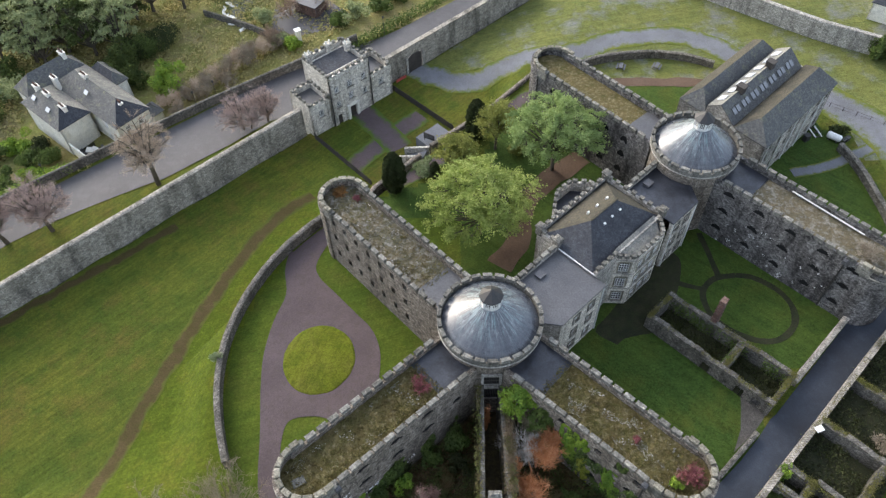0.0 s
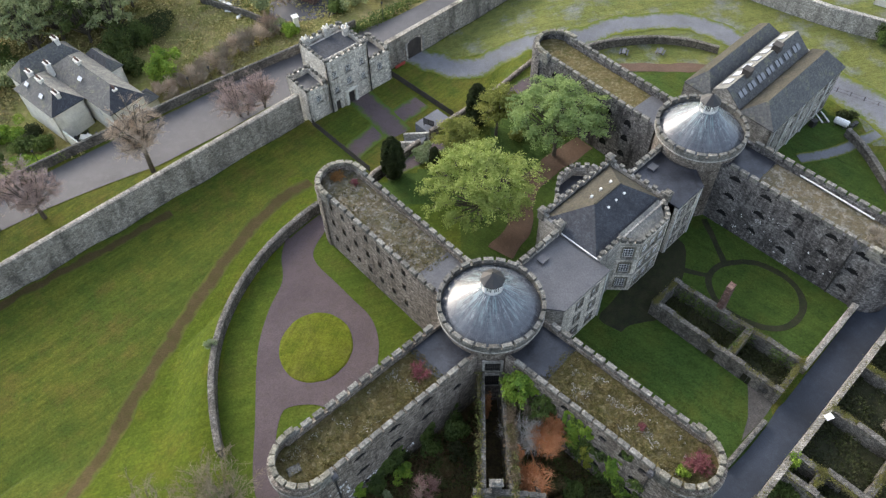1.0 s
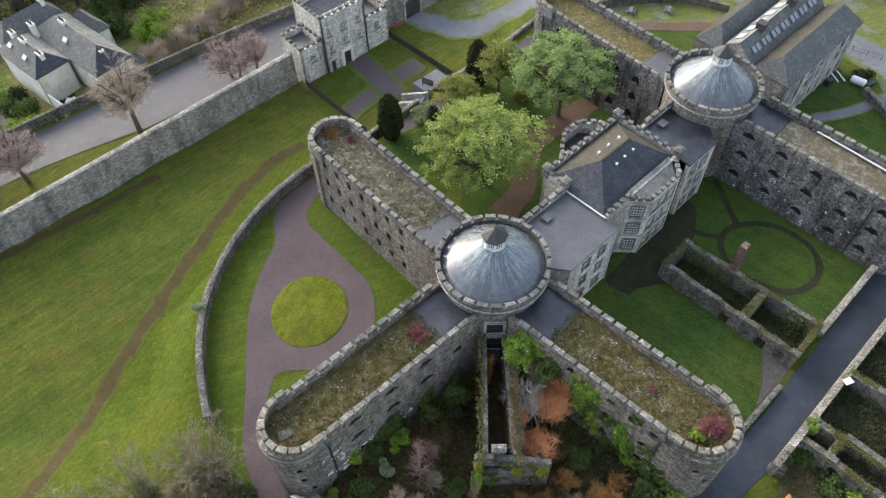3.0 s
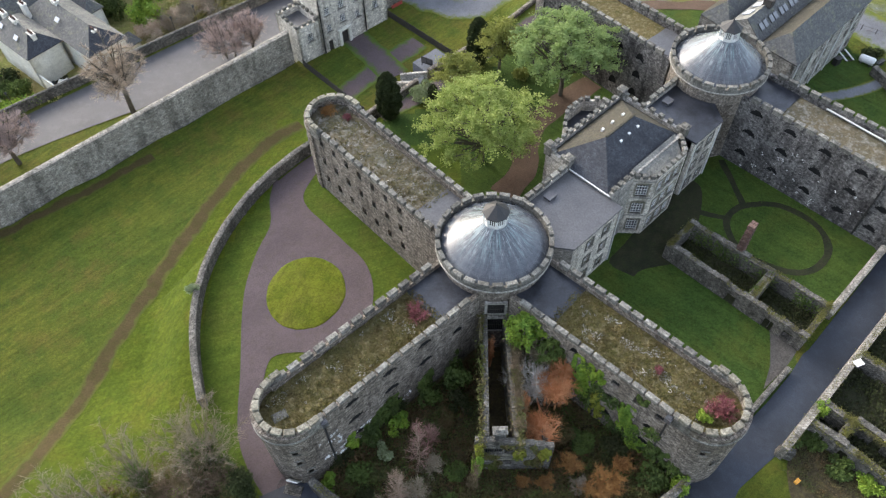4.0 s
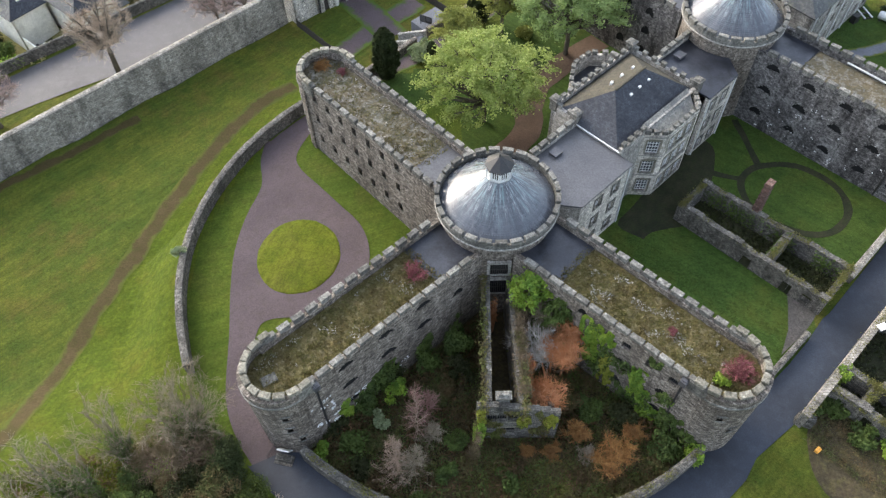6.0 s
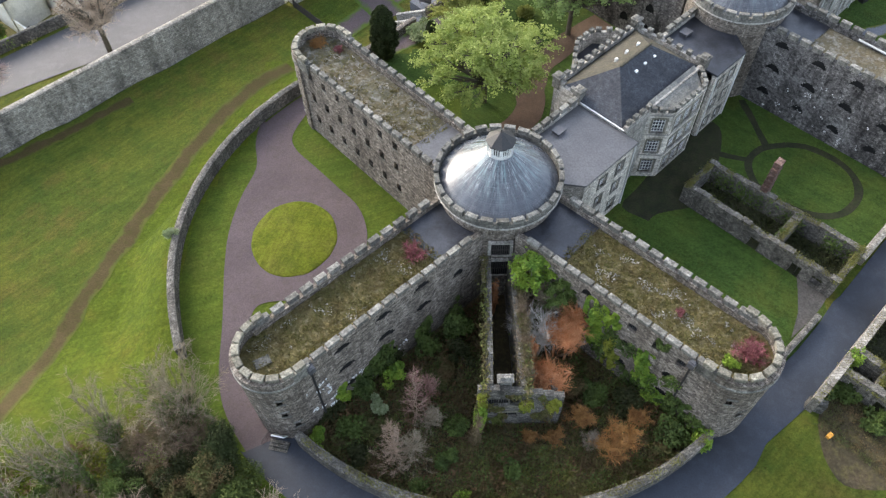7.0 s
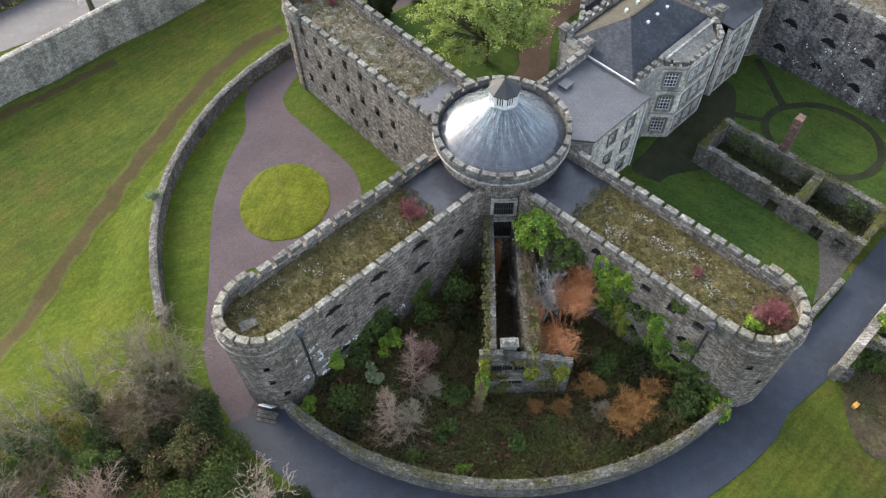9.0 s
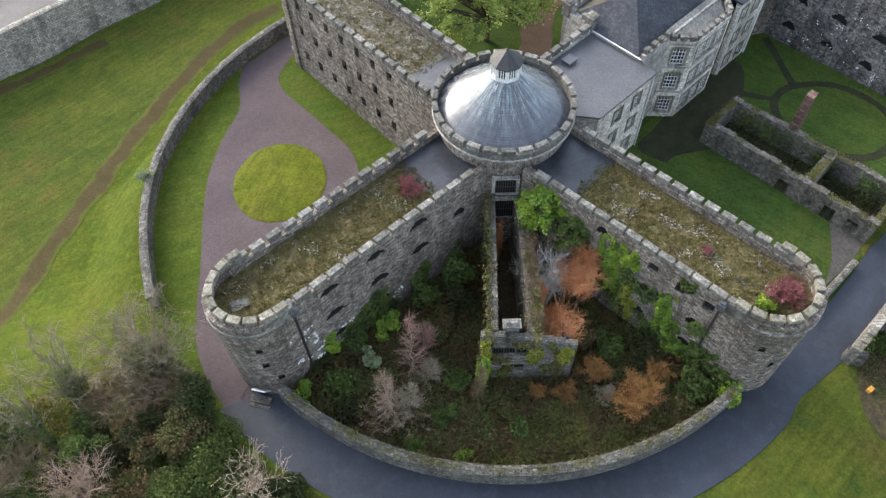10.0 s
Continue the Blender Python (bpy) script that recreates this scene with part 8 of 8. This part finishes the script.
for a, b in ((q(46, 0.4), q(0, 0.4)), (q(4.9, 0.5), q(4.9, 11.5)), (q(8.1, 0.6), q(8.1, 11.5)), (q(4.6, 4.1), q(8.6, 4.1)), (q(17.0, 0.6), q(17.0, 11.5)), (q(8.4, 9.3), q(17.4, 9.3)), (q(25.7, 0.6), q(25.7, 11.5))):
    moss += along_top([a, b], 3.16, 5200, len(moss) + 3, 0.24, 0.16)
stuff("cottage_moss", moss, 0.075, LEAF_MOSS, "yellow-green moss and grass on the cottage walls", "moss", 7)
# the cottages' inner shadow is painted into these leaves
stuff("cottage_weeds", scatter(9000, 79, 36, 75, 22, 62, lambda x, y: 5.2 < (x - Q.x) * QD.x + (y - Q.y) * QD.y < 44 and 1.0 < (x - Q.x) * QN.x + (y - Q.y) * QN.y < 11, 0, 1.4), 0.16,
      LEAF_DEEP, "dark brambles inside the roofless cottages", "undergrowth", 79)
stuff("yard_nettles", scatter(3500, 80, 34, 46, 18, 34, lambda x, y: -1 < (x - Q.x) * QD.x + (y - Q.y) * QD.y < 4.6 and 1.6 < (x - Q.x) * QN.x + (y - Q.y) * QN.y < 12.5, 0, 0.4), 0.09,
      LEAF_UNDER, "weeds and nettles beside the ruined cottage", "undergrowth", 80)
bush(q(4.0, 1.4), 1.5, 1.6, "green bush against the cottage gable", LEAF_IVY, 101, 2400, 0.14)
bush(q(7.0, 0.7), 0.8, 3.9, "yellow-green bush on the cottage wall", LEAF_LIME, 102, 900, 0.13)
bush(q(3.6, 6.0), 1.4, 1.6, "green bush beside the cottage wall", LEAF_IVY, 103, 1800, 0.14)
bush(q(3.6, 9.0), 1.5, 1.4, "yellow-green bush beside the cottage wall", LEAF_LIME, 104, 1800, 0.14)
twig_bush(q(19.5, 8), 2.2, 4.0, "grey leafless tree inside the cottages", TWIG_GREY, 105, 900)
stuff("wall_moss", along_top(arc(CA, 31.5, 230, 308, 40), 2.62, 8000, 31, 0.22, 0.08), 0.075, LEAF_MOSS, "moss along the curved yard wall", "moss", 32)
r = np.random.default_rng(9)
wedge_ivy = []
for k in range(9000):
    s = r.uniform(9, 27)
    a = radians(316.2)
    px, py = CA[0] + math.cos(a) * s + math.sin(a) * 3.95, CA[1] + math.sin(a) * s - math.cos(a) * 3.95
    z = r.uniform(0, 10.5)
    if noise.noise((s * 0.45, z * 0.3, 4.4)) > 0.12 + 0.02 * z:
        wedge_ivy.append((px + r.normal() * 0.12, py + r.normal() * 0.12, z))
    a = radians(221.3)
    px, py = CA[0] + math.cos(a) * s - math.sin(a) * 3.6, CA[1] + math.sin(a) * s + math.cos(a) * 3.6
    z = r.uniform(0, 5.5)
    if s < 24 and noise.noise((s * 0.4, z * 0.3, 9.4)) > 0.05 + 0.07 * z:
        wedge_ivy.append((px + r.normal() * 0.12, py + r.normal() * 0.12, z))
creeper = []
for k in range(9000):
    y, z = r.uniform(28.5, 44.4), r.uniform(0, 8.6)
    if noise.noise((y * 0.5, z * 0.4, 2.2)) > -0.1 + 0.03 * (8.4 - z) * (k % 2):
        creeper.append(((7.1 if k % 3 else 6.7) + r.normal() * 0.28, y, z))
    x, z = r.uniform(2.0, 10.3), r.uniform(0, 7.2)
    if noise.noise((x * 0.6, z * 0.6, 7.2)) > 0.12:
        creeper.append((x, 28.98 + r.normal() * 0.12, z))
    if k % 10 == 0:
        creeper.append((3.5 - 0.035 * (44 - y) + r.normal() * 0.25, y, 8.3 + abs(r.normal()) * 0.25))
stuff("passage_creeper", creeper, 0.13, leaves("dead_creeper", (0.1, 0.1, 0.035), (0.19, 0.145, 0.08), (0.13, 0.16, 0.04)), "half-dead creeper hanging over the ruined passage", "creeper", 14)
stuff("wall_ivy", wedge_ivy, 0.17, LEAF_IVY, "patches of ivy climbing the wing walls", "ivy", 10)
roof_tufts = []
for turn, reach, wid, n in ((221.3, 31.5, 2.6, 1500), (316.2, 31.0, 2.9, 1500), (131.9, 33, 2.6, 600)):
    a = radians(turn)
    for _ in range(n):
        s, o = 10.4 + (reach - 10.4) * r.uniform(0, 1) ** 1.15, r.uniform(-wid, wid)
        for _ in range(5):
            s2, o2 = s + r.normal() * 0.16, o + r.normal() * 0.16
            roof_tufts.append((CA[0] + math.cos(a) * s2 - math.sin(a) * o2, CA[1] + math.sin(a) * s2 + math.cos(a) * o2, 11.26 + abs(r.normal()) * 0.07))
stuff("roof_tufts", roof_tufts, 0.09, leaves("roof_grass", (0.08, 0.085, 0.025), (0.17, 0.15, 0.06), (0.1, 0.075, 0.035)), "grass tufts and moss cushions on the wing roofs", "moss", 12)
roof_stones = []
for turn, n, s0, s1 in ((316.2, 5200, 12, 30), (131.9, 4200, 14, 31), (221.3, 2400, 12, 31)):
    a = radians(turn)
    for _ in range(n):
        s, o = r.uniform(s0, s1), r.uniform(-2.3, 2.3)
        if noise.noise((s * 0.45, o * 0.7, turn)) + 0.35 * noise.noise((s * 2.1, o * 2.1, turn)) > 0.3:
            roof_stones.append((CA[0] + math.cos(a) * s - math.sin(a) * o, CA[1] + math.sin(a) * s + math.cos(a) * o, 11.28))
stuff("roof_lichen", roof_stones, 0.085, PALE, "pale scraps of bare gravel on the wing roofs", "gravel", 13, 0.9)

# beyond the road: woods, scrub and gardens
WOODS = [(-104 + 7.2 * (k % 7) + 2.5 * math.sin(k * 2.3) + 3 * (k // 7), 141.5 + 7.0 * (k // 7) + 1.8 * math.cos(k * 1.7)) for k in range(21) if k not in (5, 6, 11, 12, 13, 20)] + [(-99, 146), (-88, 144), (-78, 146.5), (-106, 152), (-92, 153), (-79, 151.5), (-100, 159), (-86, 160), (-77, 159)]
for i, p in enumerate(WOODS):
    hgt = 12.5 + 4.5 * abs(math.sin(i * 1.3))
    leafy_tree(p, hgt, hgt * 0.36, "tall dark evergreen in the wood behind the house", (LEAF_LAUREL, LEAF_WOOD, LEAF_WOOD)[i % 3], 200 + i, 9000, 0.21, 1.25, 20, name="pine_tree", trunk=0.14,
               group="evergreens behind the house", flat=0.3)
for i, (p, rad, hgt, lf) in enumerate((((-72.5, 135.5), 3.8, 7.0, LEAF_LAUREL), ((-62, 131), 2.8, 4.6, LEAF_LIME), ((-69.5, 131.0), 2.8, 5.0, LEAF_LAUREL), ((-84, 104.5), 2.4, 2.8, LEAF_LIME), ((-90, 103.5), 2.4, 3.0, LEAF_IVY), ((-96, 110), 3.0, 4, LEAF_IVY),
                                       ((-104, 116), 3.4, 5.0, LEAF_WOOD), ((-97, 129), 3.6, 6.0, LEAF_WOOD), ((-100, 122), 4.0, 4.5, LEAF_LAUREL), ((-100, 134), 4.0, 5.0, LEAF_IVY), ((-34.5, 139), 1.8, 2.4, LEAF_LIME), ((-92, 112.5), 2.0, 3.0, LEAF_LIME), ((-86, 98), 3.0, 3.0, LEAF_IVY))):
    bush(p, rad, hgt, "garden shrub below the road", lf, 230 + i, 2600, 0.24, group="garden shrubs beyond the road")
for i, (p, rad, hgt, tw) in enumerate((((-52, 124), 3.2, 3.4, TWIG_GREY), ((-48, 128), 3.2, 3.2, TWIG_GREY), ((-57, 120.5), 2.4, 2.6, TWIG_GREY), ((-44, 135), 4.0, 4.4, TWIG_GREY), ((-39, 141), 3.5, 4, TWIG_PINK), ((-36, 150), 4.0, 5.0, TWIG_PINK), ((-62.5, 115.5), 2.0, 2.2, TWIG_GREY),
                                       ((-28, 152), 3.5, 4.0, TWIG_PINK), ((-55, 160), 4.0, 5.0, TWIG_PINK), ((-47, 158), 4.5, 6.0, TWIG_GREY))):
    twig_bush(p, rad, hgt, "leafless scrub bush beyond the road wall", tw, 250 + i, 1300, group="leafless scrub beyond the road")
for i, (p, rad, tw) in enumerate((((-61.0, 123.2), 2.2, TWIG_ROAD), ((-58.4, 123.6), 2.6, TWIG_ROAD), ((-55.6, 124.8), 2.6, TWIG_GREY), ((-54.2, 127.2), 2.6, TWIG_ROAD), ((-51.8, 128.4), 3.0, TWIG_GREY), ((-50.0, 130.7), 3.0, TWIG_ROAD), ((-48.0, 132.2), 3.2, TWIG_GREY), ((-45.8, 134.1), 3.2, TWIG_ROAD), ((-43.5, 136.0), 3.4, TWIG_GREY), ((-41.0, 137.5), 3.2, TWIG_ROAD), ((-38.6, 138.6), 3.0, TWIG_TAN), ((-58.1, 128.0), 2.2, TWIG_TAN))):
    twig_bush(p, rad, rad * 1.25, "dense tan leafless scrub beside the road wall", tw, 450 + i, 2400, group="leafless scrub beyond the road")
for i, (p, rad, hgt, lf) in enumerate((((-60.9, 128.0), 2.8, 4.6, LEAF_LIME), ((-73.8, 133.0), 4.4, 7.0, LEAF_LAUREL), ((-70.4, 130.8), 3.2, 5.6, LEAF_LAUREL), ((-89.1, 113.4), 2.4, 3.6, LEAF_LIME), ((-86.1, 109.5), 2.6, 3.4, LEAF_IVY), ((-82.0, 109.6), 2.6, 3.0, LEAF_IVY), ((-71.1, 139.2), 3.4, 5.0, LEAF_DARK), ((-68.3, 140.8), 3.6, 5.5, LEAF_IVY), ((-65.6, 143.0), 3.6, 5.5, LEAF_DARK), ((-84.8, 113.0), 2.4, 3.0, LEAF_DARK))):
    bush(p, rad, hgt, "garden shrub round the cream house", lf, 470 + i, int(900 * rad), 0.17, group="garden shrubs beyond the road")
hedge = [beyond(s, 33.2 - 0.2 * s + 0.4 * math.sin(s)) for s in np.arange(2, 24, 1.0)]
stuff("roadside_hedge", [(x + random.gauss(0, 0.55), y + random.gauss(0, 0.55), ground_z(x, y) + random.uniform(0.1, 2.0)) for x, y in hedge for _ in range(170)], 0.17, LEAF_LIME, "clipped bright green hedge beside the road", "hedge", 15)
hedge = [beyond(s, 15.6) for s in np.arange(84, 124, 1.0)]
stuff("hedge", [(x + random.gauss(0, 0.9), y + random.gauss(0, 0.9), ground_z(x, y) + random.uniform(0.1, 1.6)) for x, y in hedge for _ in range(130)], 0.19, LEAF_IVY, "rough green hedge beside the road", "hedge", 16)
stuff("scrub_tussocks", scatter(16000, 88, -112, -20, 100, 168, lambda x, y: (x + 71.3) * -0.674 + (y - 63.8) * 0.738 > 26 and not (-92 < x < -58 and 104 < y < 136), 0, 0.5, 0.12, 0.05), 0.3,
      leaves("dry_tussock", (0.36, 0.31, 0.13), (0.5, 0.43, 0.2), (0.24, 0.26, 0.09)), "dry tussocks and brambles in rough ground", "undergrowth", 88)
bush((84.8, 117.2), 2.0, 6.0, "tall green ivy bush against the far boundary wall", LEAF_IVY, 270, 3000, 0.2)

# street lamps
for i, p in enumerate((beyond(50.0, 23.4), beyond(54.5, 22.9), beyond(19.5, 28.6), beyond(92, 14.2))):
    lamp = thing("street_lamp", "slim dark street lamp beside the road", "street lamp", (*p, ground_z(*p)), 0, "street lamps")
    mesh_part("pole", *tubes([((0, 0, -0.1), (0, 0, 0.9), 0.1, 0.09), ((0, 0, 0.9), (0, 0, 4.3), 0.06, 0.045)], 8), IRON, lamp)
    bm = B()
    lathe(bm, [(0.08, 4.3), (0.24, 4.75), (0.26, 4.8), (0.05, 5.05), (0.0, 5.1)], 8)
    part("lantern", bm, IRON, lamp, "black lantern head")

# picnic lawn
for p, turn in (((35.0, 117.6), 70), ((42.0, 117.3), 60)):
    t = thing("picnic_table", "weathered timber picnic table on the lawn", "picnic table", (*p, ground_z(*p)), turn, "picnic tables on the north lawn")
    bm = B()
    for k in range(5):
        box(bm, -0.9, 0.9, -0.36 + 0.15 * k, -0.23 + 0.15 * k, 0.71, 0.75)
    part("tabletop", bm, TRACK, t, "grey slatted tabletop")
    for s in (-1, 1):
        bm = B()
        box(bm, -0.9, 0.9, s * 0.72 - 0.14, s * 0.72 + 0.14, 0.42, 0.46)
        part("bench", bm, TRACK, t)
        bm = B()
        box(bm, s * 0.6 - 0.04, s * 0.6 + 0.04, -0.8, 0.8, 0.34, 0.42)
        box(bm, s * 0.6 - 0.04, s * 0.6 + 0.04, -0.35, 0.35, 0.64, 0.71)
        for d in (-1, 1):
            mesh = pose(s * 0.6, d * 0.45, 0.35, d * 28, 0, 0)
            box(bm, -0.04, 0.04, -0.04, 0.04, -0.39, 0.38, mesh)
        part("leg_frame", bm, OAK, t)

# service yard beside the long building
tank = thing("storage_tank", "white cylindrical storage tank on a stand", "tank", (69.2, 95.4, 0.9), -40)
bm = B()
lathe(bm, [(0.0, -1.3), (0.5, -1.22), (0.62, -1.0), (0.62, 1.0), (0.5, 1.22), (0.0, 1.3)], 18)
bm.transform(pose(0, 0, 0.95, 0, 90, 0))
part("vessel", bm, WHITE, tank, "white painted steel vessel")
for x in (-0.7, 0.7):
    bm = B()
    box(bm, x - 0.1, x + 0.1, -0.5, 0.5, 0, 0.45)
    part("stand", bm, LEAD, tank)
bench = thing("pallet_rack", "pale timber frame lying in the yard", "rack", (66.6, 97.4, 0.9), 100)
for y in (-0.6, 0.6):
    bm = B()
    box(bm, -1.4, 1.4, y - 0.1, y + 0.1, 0.3, 0.45)
    part("beam", bm, WHITE, bench)
for x in (-1.2, 0, 1.2):
    bm = B()
    box(bm, x - 0.08, x + 0.08, -0.7, 0.7, 0, 0.3)
    part("bearer", bm, OAK, bench)
for p, s in (((70.6, 94.6), 0.9), ((71.6, 95.2), 0.8), ((64.4, 95.6), 1.1)):
    bm = B()
    box(bm, -0.5 * s, 0.5 * s, -0.4 * s, 0.4 * s, 0, 1.1 * s, None, 0.04)
    box(bm, -0.53 * s, 0.53 * s, -0.43 * s, 0.43 * s, 1.1 * s, 1.18 * s)
    solo("waste_bin", bm, IRON, "dark wheeled waste bin in the service yard", "bin", (*p, 0.95), 30, "bins of the service yard")
bush((70.5, 97.0), 1.6, 1.8, "dark bush in the service yard", LEAF_DARK, 280, 1600, 0.15)
yard_fence = thing("wire_fence", "thin post-and-wire fence beside the gravel yard", "fence", (69.5, 105.5, 0.9), -34)
for k in range(9):
    bm = B()
    box(bm, k * 2.4 - 0.05, k * 2.4 + 0.05, -0.05, 0.05, -0.3, 1.3)
    part("post", bm, OAK, yard_fence)
for z in (0.5, 1.1):
    bm = B()
    box(bm, 0, 19.2, -0.012, 0.012, z, z + 0.025)
    part("wire", bm, IRON, yard_fence)
# garden clutter by the northern road
shed = thing("shed", "small dark-red garden building with flat roof", "shed", (-31.0, 152.0, ground_z(-31, 152)), -30)
bm = B()
box(bm, -3, 3, -2.4, 2.4, -0.5, 2.6)
part("wall", bm, BRICK, shed, "red brick wall")
bm = B()
box(bm, -3.2, 3.2, -2.6, 2.6, 2.6, 2.8)
part("roof", bm, LEAD, shed)
pillar = thing("gate_pillar", "white rendered gate pillar beside a garden wall", "pillar", (-32.8, 140.5, ground_z(-32.8, 140.5)), 30)
bm = B()
box(bm, -0.5, 0.5, -0.5, 0.5, -0.2, 3.0)
part("shaft", bm, RENDER, pillar)
bm = B()
box(bm, -0.7, 0.7, -0.7, 0.7, 3.0, 3.2)
part("cap", bm, WHITE, pillar)
solo("garden_wall", wall_run(None, [(-57, 153), (-44.5, 146), (-35.5, 139.5)], 0.5, [ground_z(-57, 153) + 1.6, ground_z(-44.5, 146) + 1.6, ground_z(-35.5, 139.5) + 1.6], LIME), DARK,
     "old garden wall across rough ground", "wall", kind="structure")

sheet("shed_yard", [(-40, 144.5), (-33, 142.5), (-25, 144), (-22, 150), (-28, 156), (-40, 153)], ROAD, "grey gravel yard before a garden shed", 0.06, "yard")
rng = random.Random(17)
for k, (x, y) in enumerate(((-52.4, 154), (-50.4, 151.6), (-48.8, 148.7), (-46.5, 146.8), (-51, 156))):
    bm = B()
    for i in range(3):
        box(bm, -1.6 + 0.2 * i, 1.4 + 0.2 * i, -0.4 + 0.3 * i, -0.15 + 0.3 * i, 0.02 * i, 0.18 + 0.04 * i)
    solo("timber_stack", bm, WHITE, "stack of pale boards in a garden", "boards", (x, y, ground_z(x, y)), rng.uniform(0, 180), "boards in the garden")
for k, (x, y, rad, hgt, lf) in enumerate(((-42, 147, 2.4, 5.0, LEAF_WOOD), (-24, 145.5, 2.2, 3.0, LEAF_IVY), (-20, 148, 2.6, 4.0, LEAF_WOOD), (-15, 151, 2.6, 4.0, LEAF_IVY), (-37, 140.5, 2.0, 2.4, LEAF_WOOD), (-11, 155, 3, 4, LEAF_IVY), (-6, 159, 3, 4, LEAF_WOOD))):
    bush((x, y), rad, hgt, "garden shrub beside the shed", lf, 330 + k, 2200, 0.2, group="garden shrubs near the shed")
dead = []
r = np.random.default_rng(19)
for k in range(9000):
    y = r.uniform(30.5, 43.5)
    if noise.noise((y * 0.6, k % 7, 3.3)) > -0.25:
        dead.append((7.0 + r.normal() * 0.35, y, 8.55 - abs(r.normal()) * 1.3))
stuff("dead_creeper", dead, 0.04, TWIG_BROWN, "brown dead creeper draped over the passage wall", "creeper", 20, 0.0, 6.0)

sheet("garden_lawn", [(-55, 151.5), (-46, 147.5), (-44, 152), (-47, 160), (-56, 160)], NORTH, "small garden lawn behind an old wall", 0.05, "lawn")
bungalow = thing("house", "low house with dark slate roof beyond the boundary wall", "house", (96.0, 130.0, 1.2), -35)
walls(bungalow, [(-7, -4), (7, -4), (7, 4), (-7, 4)], -0.5, 4.2, 0.3, [], RENDER, "cream rendered wall")
for pts in hip(-7.4, 7.4, -4.4, 4.4, 4.2, 7.0, -3.4, 3.4).values():
    slope(bungalow, pts, SLATE, "dark slate slope")
bm = B()
box(bm, 2.6, 3.6, -0.4, 0.4, 6.4, 8.2)
part("chimney", bm, RENDER, bungalow)
court_lamp = thing("lamp_post", "slim dark lamp post with white lantern in the court", "lamp post", (0.8, 86.4, ground_z(0.8, 86.4)), 0)
mesh_part("pole", *tubes([((0, 0, -0.1), (0, 0, 3.6), 0.06, 0.045)], 8), IRON, court_lamp)
bm = B()
lathe(bm, [(0.06, 3.6), (0.24, 3.8), (0.26, 4.1), (0.1, 4.3), (0.0, 4.32)], 10)
part("lantern", bm, WHITE, court_lamp, "white lantern head")

gable_moss = []
for k in range(5200):
    for cx, cz, w, h in ((2.7, 6.2, 0.6, 1.9), (7.0, 5.0, 0.8, 1.5), (9.7, 4.8, 0.8, 1.6)):
        u, v = r.uniform(-1, 1), r.uniform(-1, 1)
        if k % 3 == int(cx) % 3 and u * u + v * v + 1.2 * noise.noise((cx + u * w * 2, cz + v * h, 8.1)) < 0.75:
            gable_moss.append((cx + u * w, 28.95 - abs(r.normal()) * 0.14, cz + v * h))
stuff("gable_ivy", gable_moss, 0.1, LEAF_GOLD, "yellow-green ivy hanging on the ruined gable", "ivy", 21)
flakes = []
for turn, side, s0, s1, z0, z1, n, level, c in ((221.3, 3.45, 26.0, 28.8, 0.4, 7.5, 1500, 0.22, CA), (312.8, -3.6, 9.0, 27.0, 2.0, 9.5, 2600, 0.42, CB), (221.3, 3.45, 14.0, 26.0, 0.5, 4.0, 900, 0.3, CA)):
    a = radians(turn)
    for _ in range(n):
        s, z = r.uniform(s0, s1), r.uniform(z0, z1)
        if noise.noise((s * 1.4, z * 1.1, turn)) > level:
            o = side + (0.03 if side > 0 else -0.03)
            flakes.append((c[0] + math.cos(a) * s - math.sin(a) * o, c[1] + math.sin(a) * s + math.cos(a) * o, z))
stuff("limewash_flakes", flakes, 0.11, WHITE, "white flaking limewash left on the ruined walls", "limewash", 22)
